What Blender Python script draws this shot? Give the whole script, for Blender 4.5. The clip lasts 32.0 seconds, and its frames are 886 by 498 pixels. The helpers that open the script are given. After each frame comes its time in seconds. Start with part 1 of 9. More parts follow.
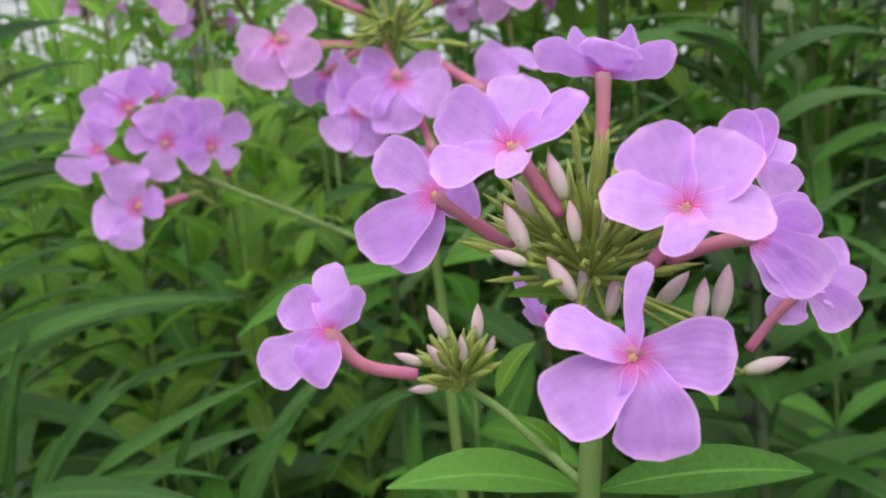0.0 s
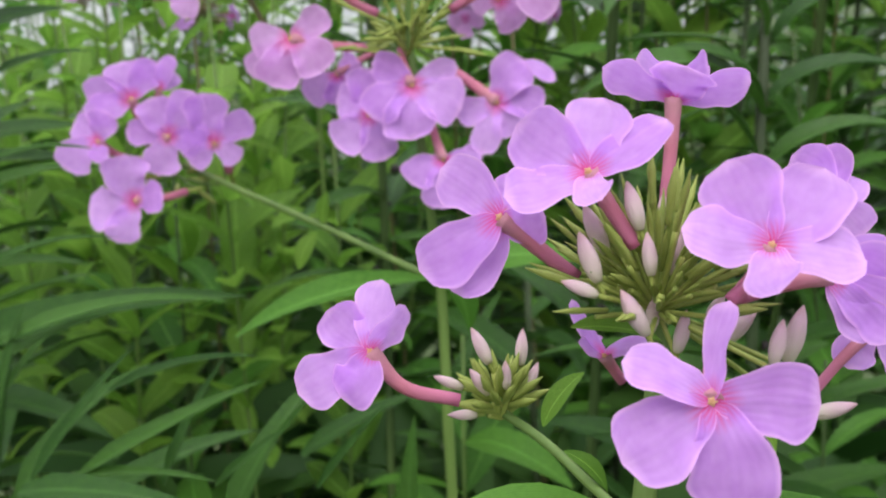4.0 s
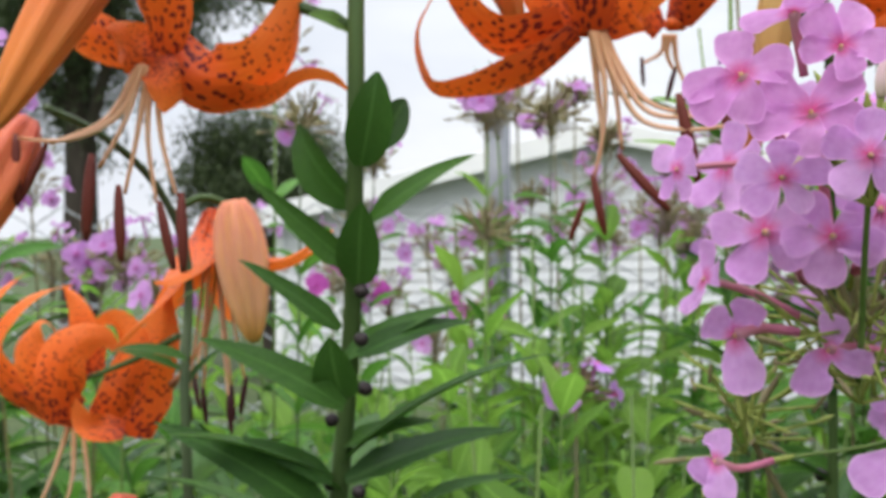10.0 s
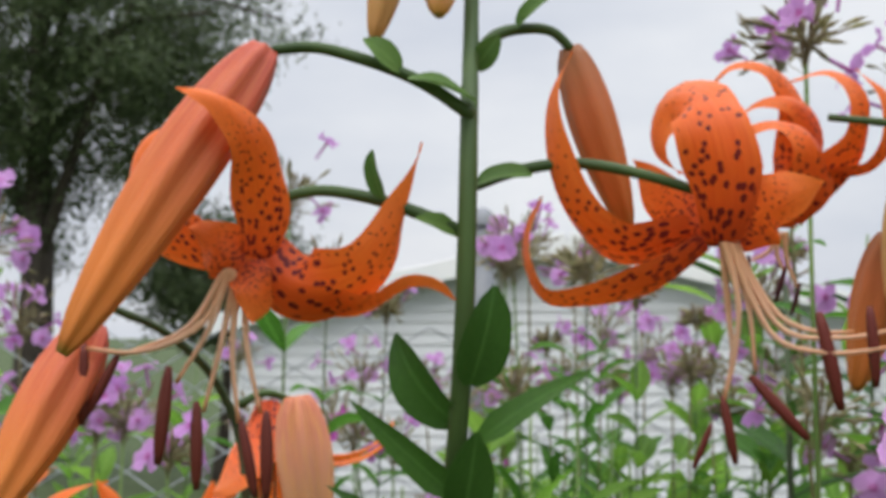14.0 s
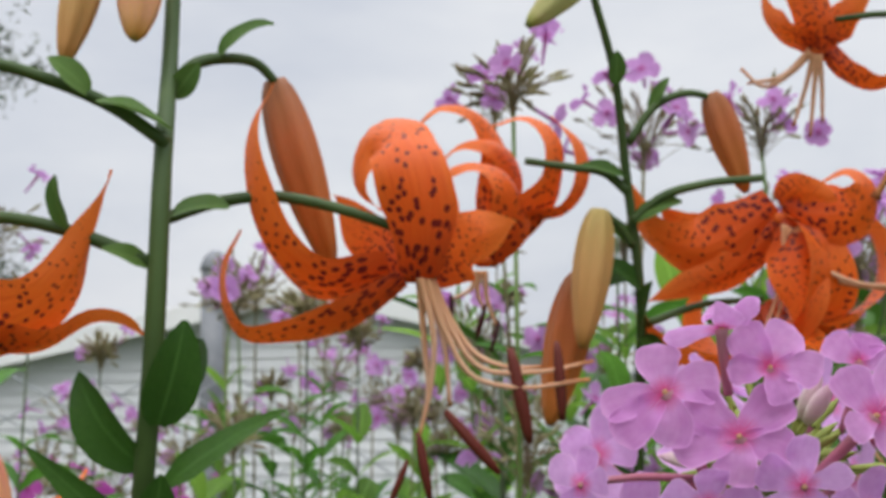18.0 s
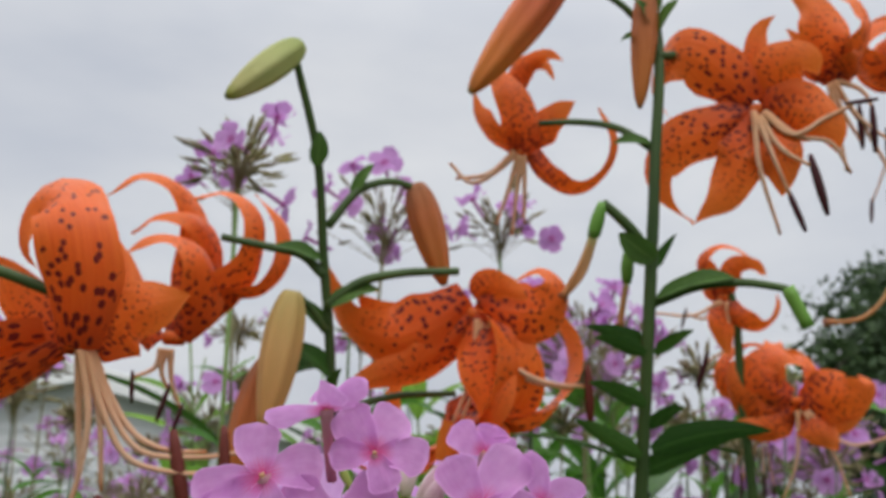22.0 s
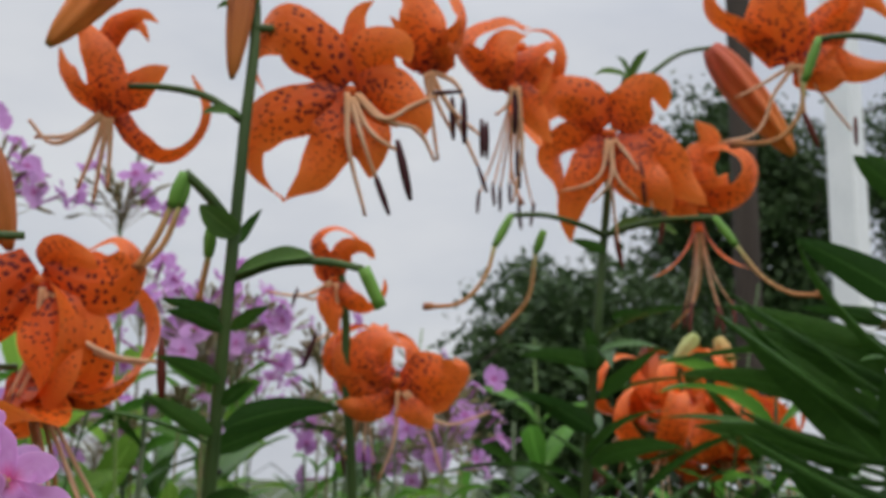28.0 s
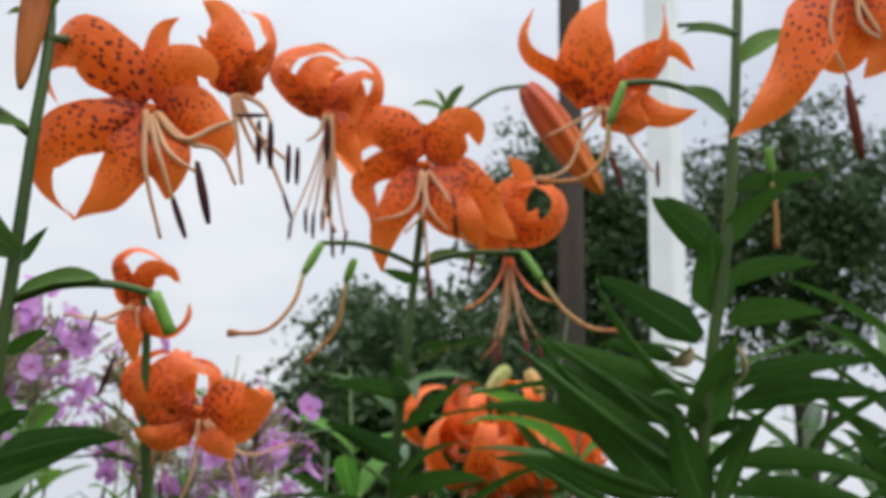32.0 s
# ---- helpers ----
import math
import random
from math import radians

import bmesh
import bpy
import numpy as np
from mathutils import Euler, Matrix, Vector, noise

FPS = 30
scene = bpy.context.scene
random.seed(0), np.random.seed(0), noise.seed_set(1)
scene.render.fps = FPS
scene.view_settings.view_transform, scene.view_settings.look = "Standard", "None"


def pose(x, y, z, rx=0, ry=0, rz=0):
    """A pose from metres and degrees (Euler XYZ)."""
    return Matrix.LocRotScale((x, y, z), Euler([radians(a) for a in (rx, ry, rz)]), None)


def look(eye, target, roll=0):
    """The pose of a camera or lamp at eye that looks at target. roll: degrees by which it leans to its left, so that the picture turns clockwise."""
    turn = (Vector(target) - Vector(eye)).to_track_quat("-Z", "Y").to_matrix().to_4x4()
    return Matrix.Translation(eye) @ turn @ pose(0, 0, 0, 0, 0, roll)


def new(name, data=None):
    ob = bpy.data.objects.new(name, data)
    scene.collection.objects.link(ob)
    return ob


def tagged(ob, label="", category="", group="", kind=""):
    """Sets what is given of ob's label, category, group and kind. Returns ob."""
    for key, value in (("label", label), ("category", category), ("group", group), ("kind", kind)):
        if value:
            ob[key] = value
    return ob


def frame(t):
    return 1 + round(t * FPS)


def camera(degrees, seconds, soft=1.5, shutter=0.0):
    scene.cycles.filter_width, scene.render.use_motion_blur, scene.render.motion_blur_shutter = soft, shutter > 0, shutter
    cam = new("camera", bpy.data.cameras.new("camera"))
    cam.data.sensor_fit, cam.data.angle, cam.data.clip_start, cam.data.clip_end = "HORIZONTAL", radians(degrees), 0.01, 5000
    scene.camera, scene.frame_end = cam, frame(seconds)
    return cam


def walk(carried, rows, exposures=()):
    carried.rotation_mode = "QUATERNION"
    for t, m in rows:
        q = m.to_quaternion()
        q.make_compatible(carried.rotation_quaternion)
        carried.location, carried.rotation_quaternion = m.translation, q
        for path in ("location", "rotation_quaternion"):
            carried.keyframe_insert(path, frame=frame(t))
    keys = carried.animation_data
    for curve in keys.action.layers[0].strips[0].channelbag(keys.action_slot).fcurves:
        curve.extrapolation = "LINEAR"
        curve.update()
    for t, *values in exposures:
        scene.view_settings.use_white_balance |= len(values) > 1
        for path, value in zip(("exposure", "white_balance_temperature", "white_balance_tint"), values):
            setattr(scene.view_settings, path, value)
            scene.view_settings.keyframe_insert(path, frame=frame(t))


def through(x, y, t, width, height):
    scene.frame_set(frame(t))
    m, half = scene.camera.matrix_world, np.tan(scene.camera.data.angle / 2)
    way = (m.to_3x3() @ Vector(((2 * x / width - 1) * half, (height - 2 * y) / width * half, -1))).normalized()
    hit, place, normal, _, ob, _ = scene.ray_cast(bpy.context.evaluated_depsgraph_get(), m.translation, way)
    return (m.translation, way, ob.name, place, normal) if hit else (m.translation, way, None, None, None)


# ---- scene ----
cam = camera(44.00, 32.0, soft=2.0)
PATH = [
    (0, (0.0718, -0.0206, 1.2784), (-0.3866, 1.8377, 0.6984), -4.43),
    (1, (0.0687, -0.0184, 1.2789), (-0.4004, 1.8428, 0.7168), -3.69),
    (1.5, (0.0658, -0.0209, 1.2789), (-0.4197, 1.8301, 0.6974), -3.28),
    (2, (0.0628, -0.0191, 1.2804), (-0.3798, 1.8432, 0.7006), -1.64),
    (2.5, (0.0653, -0.0198, 1.2794), (-0.3855, 1.8431, 0.7081), -1.71),
    (4.5, (0.0654, -0.0180, 1.2790), (-0.3393, 1.8544, 0.7045), -1.31),
    (5, (0.0631, -0.0226, 1.2804), (-0.3046, 1.8750, 0.7666), -1.93),
    (5.5, (0.0664, -0.0179, 1.2811), (-0.3899, 1.8795, 0.8433), -1.34),
    (6, (0.0557, -0.0160, 1.2821), (-0.4433, 1.8849, 0.9113), -2.21),
    (6.5, (0.0660, -0.0170, 1.2809), (-0.5922, 1.8481, 0.9839), -1.97),
    (7, (0.0560, -0.0116, 1.2828), (-0.6230, 1.8497, 1.0098), -1.52),
    (7.5, (0.0403, -0.0076, 1.2854), (-0.7250, 1.8214, 1.0230), -0.84),
    (8, (0.0241, -0.0007, 1.2951), (-0.7551, 1.8275, 1.0697), -1.00),
    (9, (0.0093, 0.0024, 1.3040), (-0.8255, 1.8155, 1.1790), -0.81),
    (9.5, (0.0070, 0.0007, 1.3071), (-0.8448, 1.8090, 1.2416), -0.63),
    (10, (-0.0060, 0.0073, 1.3139), (-0.8832, 1.8043, 1.2801), -0.53),
    (11, (-0.0156, 0.0109, 1.3220), (-0.9483, 1.7800, 1.3458), -0.77),
    (12, (-0.0255, 0.0172, 1.3272), (-0.9884, 1.7677, 1.4199), -1.28),
    (13, (-0.0434, 0.0208, 1.3317), (-0.9204, 1.8112, 1.4909), -0.25),
    (14, (-0.0522, 0.0156, 1.3425), (-0.8576, 1.8394, 1.5015), 0.40),
    (14.5, (-0.0501, 0.0177, 1.3367), (-0.8412, 1.8442, 1.5324), -1.13),
    (16.5, (-0.0479, 0.0188, 1.3380), (-0.6031, 1.9298, 1.5372), -0.10),
    (17, (-0.0473, 0.0191, 1.3390), (-0.5461, 1.9452, 1.5424), 0.20),
    (18, (-0.0435, 0.0234, 1.3401), (-0.4008, 1.9759, 1.5848), -0.13),
    (19, (-0.0345, 0.0271, 1.3386), (-0.3158, 1.9845, 1.6375), 0.65),
    (20, (-0.0312, 0.0260, 1.3398), (-0.3080, 1.9827, 1.6474), 0.31),
    (20.5, (-0.0260, 0.0273, 1.3417), (-0.2604, 1.9844, 1.6811), 0.67),
    (21, (-0.0183, 0.0322, 1.3380), (-0.2134, 1.9848, 1.7248), 1.65),
    (22, (-0.0190, 0.0351, 1.3382), (0.0082, 1.9897, 1.7613), 1.89),
    (23, (-0.0204, 0.0350, 1.3380), (0.2132, 1.9691, 1.7904), 0.88),
    (24, (-0.0145, 0.0355, 1.3368), (0.2753, 1.9617, 1.7907), 1.29),
    (25, (-0.0132, 0.0334, 1.3386), (0.3597, 1.9456, 1.7909), 0.87),
    (26, (-0.0058, 0.0339, 1.3387), (0.4516, 1.9278, 1.7904), 0.74),
    (26.5, (0.0009, 0.0335, 1.3363), (0.4930, 1.9237, 1.7661), 0.71),
    (28.5, (0.0075, 0.0374, 1.3380), (0.6443, 1.8889, 1.7461), 1.30),
    (29, (0.0103, 0.0358, 1.3369), (0.6660, 1.8791, 1.7520), 1.03),
    (30, (0.0173, 0.0350, 1.3321), (0.7049, 1.8624, 1.7653), 0.22),
    (31, (0.0172, 0.0359, 1.3375), (0.8215, 1.8163, 1.7657), 1.68),
    (32, (0.0158, 0.0360, 1.3390), (0.8988, 1.7694, 1.8035), 1.23),
]
walk(cam, [(t, look(eye, target, roll)) for t, eye, target, roll in PATH], [(0, 0.17), (5, 0.25), (7, 0.40), (9, 0.33), (10.5, 0.2), (12, 0.06), (14, -0.07), (18, -0.15), (22, -0.34), (26, -0.41), (29, -0.36), (31, -0.14), (32, -0.02)])
cam.data.dof.use_dof, cam.data.dof.focus_distance, cam.data.dof.aperture_fstop = True, 0.085, 95.0

# ---- light: bright overcast sky, a weak wide sun high behind the camera ----
world = bpy.data.worlds.new("overcast")
scene.world = world
world.use_nodes = True
wn, wl = world.node_tree.nodes, world.node_tree.links
wn.clear()
sky = wn.new("ShaderNodeTexSky")
sky.sky_type, sky.sun_disc = "NISHITA", False
sky.sun_elevation, sky.sun_rotation = radians(52), radians(200)
sky.dust_density, sky.air_density = 6.0, 1.2
# cloud deck: two scales of soft grey noise over the sky's own light
wco = wn.new("ShaderNodeTexCoord")
wmap = wn.new("ShaderNodeMapping")
wmap.inputs["Scale"].default_value = (1.0, 1.0, 2.6)
cloud = wn.new("ShaderNodeTexNoise")
cloud.inputs["Scale"].default_value, cloud.inputs["Detail"].default_value = 2.3, 5.0
cramp = wn.new("ShaderNodeValToRGB")
cramp.color_ramp.elements[0].position, cramp.color_ramp.elements[1].position = 0.32, 0.68
cramp.color_ramp.elements[0].color = (0.60, 0.640, 0.730, 1)
cramp.color_ramp.elements[1].color = (0.86, 0.875, 0.905, 1)
wmix = wn.new("ShaderNodeMixRGB")
wmix.inputs[0].default_value = 0.9
wscale = wn.new("ShaderNodeVectorMath")
wscale.operation = "SCALE"
wscale.inputs["Scale"].default_value = 0.12
bg = wn.new("ShaderNodeBackground")
bg.inputs["Strength"].default_value = 1.12
wout = wn.new("ShaderNodeOutputWorld")
wl.new(wco.outputs["Generated"], wmap.inputs["Vector"])
wl.new(wmap.outputs["Vector"], cloud.inputs["Vector"])
wl.new(cloud.outputs["Fac"], cramp.inputs["Fac"])
wl.new(sky.outputs["Color"], wscale.inputs[0])
wl.new(wscale.outputs["Vector"], wmix.inputs[1])
wl.new(cramp.outputs["Color"], wmix.inputs[2])
# an overcast deck is brightest overhead
wsep = wn.new("ShaderNodeSeparateXYZ")
zenith = wn.new("ShaderNodeMapRange")
zenith.interpolation_type = "SMOOTHSTEP"
for key, value in (("From Min", 0.35), ("From Max", 1.0), ("To Min", 1.0), ("To Max", 3.2)):
    zenith.inputs[key].default_value = value
wlift = wn.new("ShaderNodeVectorMath")
wlift.operation = "SCALE"
wl.new(wco.outputs["Generated"], wsep.inputs["Vector"])
wl.new(wsep.outputs["Z"], zenith.inputs["Value"])
wl.new(zenith.outputs["Result"], wlift.inputs["Scale"])
wl.new(wmix.outputs["Color"], wlift.inputs[0])
wl.new(wlift.outputs["Vector"], bg.inputs["Color"])
wl.new(bg.outputs["Background"], wout.inputs["Surface"])
sun = new("sun", bpy.data.lights.new("sun", "SUN"))
sun.data.energy, sun.data.angle, sun.data.color = 1.0, radians(40), (1.0, 0.97, 0.92)
sun.matrix_world = look((1.5, -4, 7), (0, 0.4, 0))


# ---- materials ----
def material(name, rough=0.5, translucent=0.0, spec=0.3):
    """A principled material; returns it with its nodes, links, shader and a mapped coordinate maker."""
    m = bpy.data.materials.new(name)
    m.use_nodes = True
    n, l = m.node_tree.nodes, m.node_tree.links
    b = n["Principled BSDF"]
    b.inputs["Roughness"].default_value = rough
    b.inputs["Specular IOR Level"].default_value = spec
    return m, n, l, b


def noise_tex(n, l, scale, detail=3.0, coord="Object", stretch=None):
    tex = n.new("ShaderNodeTexNoise")
    tex.inputs["Scale"].default_value, tex.inputs["Detail"].default_value = scale, detail
    co = n.new("ShaderNodeTexCoord")
    if stretch:
        mp = n.new("ShaderNodeMapping")
        mp.inputs["Scale"].default_value = stretch
        l.new(co.outputs[coord], mp.inputs["Vector"])
        l.new(mp.outputs["Vector"], tex.inputs["Vector"])
    else:
        l.new(co.outputs[coord], tex.inputs["Vector"])
    return tex


def ramp(n, l, source, stops):
    r = n.new("ShaderNodeValToRGB")
    e = r.color_ramp.elements
    while len(e) < len(stops):
        e.new(0.5)
    for k, (p, c) in enumerate(stops):
        e[k].position, e[k].color = p, (*c, 1)
    l.new(source, r.inputs["Fac"])
    return r.outputs["Color"]


def mix(n, l, fac, a, b, kind="MIX"):
    x = n.new("ShaderNodeMixRGB")
    x.blend_type = kind
    for k, v in enumerate((fac, a, b)):
        if isinstance(v, (int, float)):
            x.inputs[k].default_value = v
        elif isinstance(v, tuple):
            x.inputs[k].default_value = (*v, 1)
        else:
            l.new(v, x.inputs[k])
    return x.outputs["Color"]


def calc(n, l, op, a, b=0.0, clamp=False):
    x = n.new("ShaderNodeMath")
    x.operation, x.use_clamp = op, clamp
    for k, v in enumerate((a, b)):
        if isinstance(v, (int, float)):
            x.inputs[k].default_value = v
        else:
            l.new(v, x.inputs[k])
    return x.outputs[0]


def bump(n, l, b, height, strength=0.3, dist=0.001):
    x = n.new("ShaderNodeBump")
    x.inputs["Strength"].default_value, x.inputs["Distance"].default_value = strength, dist
    l.new(height, x.inputs["Height"])
    l.new(x.outputs["Normal"], b.inputs["Normal"])


def thin(m, n, l, b, colour, amount):
    """Lets light through a thin petal or leaf."""
    t = n.new("ShaderNodeBsdfTranslucent")
    s = n.new("ShaderNodeMixShader")
    s.inputs[0].default_value = amount
    l.new(colour, t.inputs["Color"])
    l.new(b.outputs["BSDF"], s.inputs[1])
    l.new(t.outputs["BSDF"], s.inputs[2])
    l.new(s.outputs["Shader"], n["Material Output"].inputs["Surface"])


def uv_parts(n, l):
    co = n.new("ShaderNodeTexCoord")
    sep = n.new("ShaderNodeSeparateXYZ")
    l.new(co.outputs["UV"], sep.inputs["Vector"])
    return co.outputs["UV"], sep.outputs["X"], sep.outputs["Y"]


def own_shift(n, l, vector):
    """Moves a texture's coordinate by a random amount for each object."""
    info = n.new("ShaderNodeObjectInfo")
    add = n.new("ShaderNodeVectorMath")
    add.operation = "ADD"
    sc = calc(n, l, "MULTIPLY", info.outputs["Random"], 37.0)
    l.new(vector, add.inputs[0])
    l.new(sc, add.inputs[1])
    return add.outputs["Vector"], info.outputs["Random"]


def leaf_material(name, dark, light, rough=0.42, veins=1.0, through=0.25):
    m, n, l, b = material(name, rough, spec=0.24)
    uv, u, v = uv_parts(n, l)
    big = noise_tex(n, l, 35.0, 2.0)
    info = n.new("ShaderNodeObjectInfo")
    fac = calc(n, l, "ADD", calc(n, l, "MULTIPLY", big.outputs["Fac"], 0.5), calc(n, l, "MULTIPLY", info.outputs["Random"], 0.5))
    col = ramp(n, l, fac, [(0.25, dark), (0.75, light)])
    mid = calc(n, l, "LESS_THAN", calc(n, l, "ABSOLUTE", calc(n, l, "SUBTRACT", v, 0.5)), 0.035)
    pale = tuple(min(1, c * 1.5 + 0.02) for c in light)
    col = mix(n, l, calc(n, l, "MULTIPLY", mid, 0.45 * veins), col, pale)
    wave = n.new("ShaderNodeTexWave")
    wave.inputs["Scale"].default_value, wave.inputs["Distortion"].default_value = 5.0, 1.5
    mp = n.new("ShaderNodeMapping")
    mp.inputs["Scale"].default_value = (0.25, 1.6, 1)
    l.new(uv, mp.inputs["Vector"])
    wave.bands_direction = "Y"
    l.new(mp.outputs["Vector"], wave.inputs["Vector"])
    col = mix(n, l, calc(n, l, "MULTIPLY", wave.outputs["Fac"], 0.14), col, pale)
    spots = noise_tex(n, l, 420.0, 3.0)
    col = mix(n, l, calc(n, l, "MULTIPLY", calc(n, l, "GREATER_THAN", spots.outputs["Fac"], 0.70), 0.35), col, (0.16, 0.13, 0.05))
    l.new(col, b.inputs["Base Color"])
    bump(n, l, b, wave.outputs["Fac"], 0.35, 0.0006)
    thin(m, n, l, b, col, through)
    return m


LEAF = leaf_material("lily_leaf", (0.021, 0.068, 0.011), (0.055, 0.137, 0.021), 0.34, 1.0, 0.22)
LEAF_BRACT = leaf_material("lily_bract", (0.052, 0.120, 0.024), (0.120, 0.215, 0.050), 0.34, 1.0, 0.30)
LEAF_PHLOX = leaf_material("phlox_leaf", (0.046, 0.146, 0.017), (0.120, 0.292, 0.040), 0.40, 1.3, 0.45)
LEAF_BRIGHT = leaf_material("young_leaf", (0.116, 0.262, 0.030), (0.236, 0.415, 0.062), 0.40, 1.2, 0.60)


def stem_material(name, dark, light, scale=90.0):
    m, n, l, b = material(name, 0.5)
    t = noise_tex(n, l, scale, 4.0, "Object", (1, 1, 0.15))
    f = noise_tex(n, l, 700.0, 2.0)
    col = ramp(n, l, t.outputs["Fac"], [(0.3, dark), (0.7, light)])
    l.new(col, b.inputs["Base Color"])
    bump(n, l, b, f.outputs["Fac"], 0.25, 0.0005)
    return m


STEM = stem_material("lily_stem", (0.030, 0.060, 0.016), (0.068, 0.112, 0.030))
STEM_DARK = stem_material("lily_stem_low", (0.050, 0.065, 0.035), (0.075, 0.115, 0.045))
STEM_PHLOX = stem_material("phlox_stem", (0.080, 0.145, 0.032), (0.145, 0.225, 0.055))
STEM_BROWN = stem_material("phlox_stalk_brown", (0.090, 0.085, 0.035), (0.165, 0.150, 0.060))
CALYX = stem_material("calyx", (0.150, 0.210, 0.035), (0.360, 0.400, 0.100), 260.0)
CALYX_DRY = stem_material("calyx_dry", (0.160, 0.105, 0.070), (0.260, 0.250, 0.105), 160.0)
BULBIL = stem_material("bulbil", (0.008, 0.006, 0.007), (0.030, 0.020, 0.020), 500.0)


def lily_material():
    m, n, l, b = material("lily_tepal", 0.42, spec=0.35)
    uv, u, v = uv_parts(n, l)
    # colour runs from deep orange at the throat to a paler edge and tip
    streak = noise_tex(n, l, 9.0, 3.0, "UV", (0.5, 6.0, 1))
    col = ramp(n, l, streak.outputs["Fac"], [(0.25, (0.72, 0.088, 0.008)), (0.75, (0.90, 0.180, 0.018))])
    edge = calc(n, l, "ABSOLUTE", calc(n, l, "SUBTRACT", v, 0.5))
    col = mix(n, l, calc(n, l, "MULTIPLY", calc(n, l, "SUBTRACT", edge, 0.25, True), 0.9), col, (0.90, 0.27, 0.055))
    col = mix(n, l, calc(n, l, "MULTIPLY", calc(n, l, "SUBTRACT", u, 0.45, True), 0.7), col, (0.92, 0.31, 0.070))
    throat = calc(n, l, "SUBTRACT", 1.0, calc(n, l, "MULTIPLY", u, 2.7), True)
    col = mix(n, l, calc(n, l, "MULTIPLY", throat, 0.7), col, (0.55, 0.045, 0.008))
    # maroon spots, crowded toward the throat and missing on the tip
    mp = n.new("ShaderNodeMapping")
    mp.inputs["Scale"].default_value = (22.0, 7.2, 1.0)
    shifted, rnd = own_shift(n, l, uv)
    l.new(uv, mp.inputs["Vector"])
    add = n.new("ShaderNodeVectorMath")
    add.operation = "ADD"
    l.new(mp.outputs["Vector"], add.inputs[0])
    l.new(calc(n, l, "MULTIPLY", rnd, 53.0), add.inputs[1])
    vor = n.new("ShaderNodeTexVoronoi")
    vor.voronoi_dimensions = "2D"
    vor.inputs["Scale"].default_value, vor.inputs["Randomness"].default_value = 1.0, 1.0
    l.new(add.outputs["Vector"], vor.inputs["Vector"])
    wob = noise_tex(n, l, 60.0, 1.0, "UV")
    size = calc(n, l, "MULTIPLY", calc(n, l, "SUBTRACT", 0.95, u, True), 0.42)
    size = calc(n, l, "ADD", size, calc(n, l, "MULTIPLY", calc(n, l, "SUBTRACT", wob.outputs["Fac"], 0.5), 0.10))
    pick = n.new("ShaderNodeSeparateXYZ")
    l.new(vor.outputs["Color"], pick.inputs["Vector"])
    keep = calc(n, l, "GREATER_THAN", pick.outputs["X"], 0.22)
    dot = calc(n, l, "MULTIPLY", calc(n, l, "LESS_THAN", vor.outputs["Distance"], size), keep)
    fade = calc(n, l, "LESS_THAN", edge, 0.44)
    dot = calc(n, l, "MULTIPLY", dot, fade)
    col = mix(n, l, calc(n, l, "MULTIPLY", dot, 0.95), col, (0.140, 0.009, 0.010))
    l.new(col, b.inputs["Base Color"])
    rib = n.new("ShaderNodeTexWave")
    rib.bands_direction = "Y"
    rib.inputs["Scale"].default_value, rib.inputs["Distortion"].default_value = 2.2, 0.6
    l.new(uv, rib.inputs["Vector"])
    bump(n, l, b, calc(n, l, "ADD", calc(n, l, "MULTIPLY", rib.outputs["Fac"], 0.35), streak.outputs["Fac"]), 0.30, 0.0007)
    thin(m, n, l, b, col, 0.33)
    return m


LILY = lily_material()


def bud_material(name, stops, streak=0.55):
    m, n, l, b = material(name, 0.45, spec=0.35)
    uv, u, v = uv_parts(n, l)
    base = ramp(n, l, u, stops)
    s = noise_tex(n, l, 8.0, 3.0, "UV", (0.4, 7.0, 1))
    pale = tuple(min(1, c * 1.25 + 0.05) for c in stops[-2][1])
    col = mix(n, l, calc(n, l, "MULTIPLY", calc(n, l, "SUBTRACT", s.outputs["Fac"], 0.42, True), streak * 4), base, pale)
    l.new(col, b.inputs["Base Color"])
    f = noise_tex(n, l, 14.0, 4.0, "UV", (0.6, 6, 1))
    bump(n, l, b, f.outputs["Fac"], 0.55, 0.0009)
    thin(m, n, l, b, col, 0.20)
    return m


BUD_RED = bud_material("bud_red_orange", [(0.0, (0.50, 0.080, 0.055)), (0.35, (0.66, 0.145, 0.055)), (0.75, (0.78, 0.230, 0.045)), (0.97, (0.66, 0.220, 0.040)), (1.0, (0.28, 0.24, 0.03))], 0.30)
BUD_PALE = bud_material("bud_pale_orange", [(0.0, (0.66, 0.20, 0.13)), (0.3, (0.82, 0.36, 0.23)), (0.75, (0.85, 0.46, 0.25)), (0.95, (0.70, 0.36, 0.08)), (1.0, (0.30, 0.26, 0.05))])
BUD_GREEN = bud_material("bud_green", [(0.0, (0.30, 0.36, 0.09)), (0.4, (0.50, 0.52, 0.20)), (0.85, (0.56, 0.52, 0.22)), (0.97, (0.36, 0.38, 0.08)), (1.0, (0.16, 0.20, 0.04))], 0.15)
BUD_OLIVE = bud_material("bud_olive_orange", [(0.0, (0.46, 0.36, 0.11)), (0.4, (0.66, 0.40, 0.15)), (0.85, (0.72, 0.37, 0.13)), (0.97, (0.50, 0.24, 0.05)), (1.0, (0.26, 0.16, 0.04))], 0.2)
BUD_BROWN = bud_material("bud_brown_orange", [(0.0, (0.30, 0.11, 0.040)), (0.3, (0.52, 0.15, 0.050)), (0.8, (0.64, 0.20, 0.045)), (0.97, (0.55, 0.18, 0.03)), (1.0, (0.2, 0.1, 0.03))], 0.25)

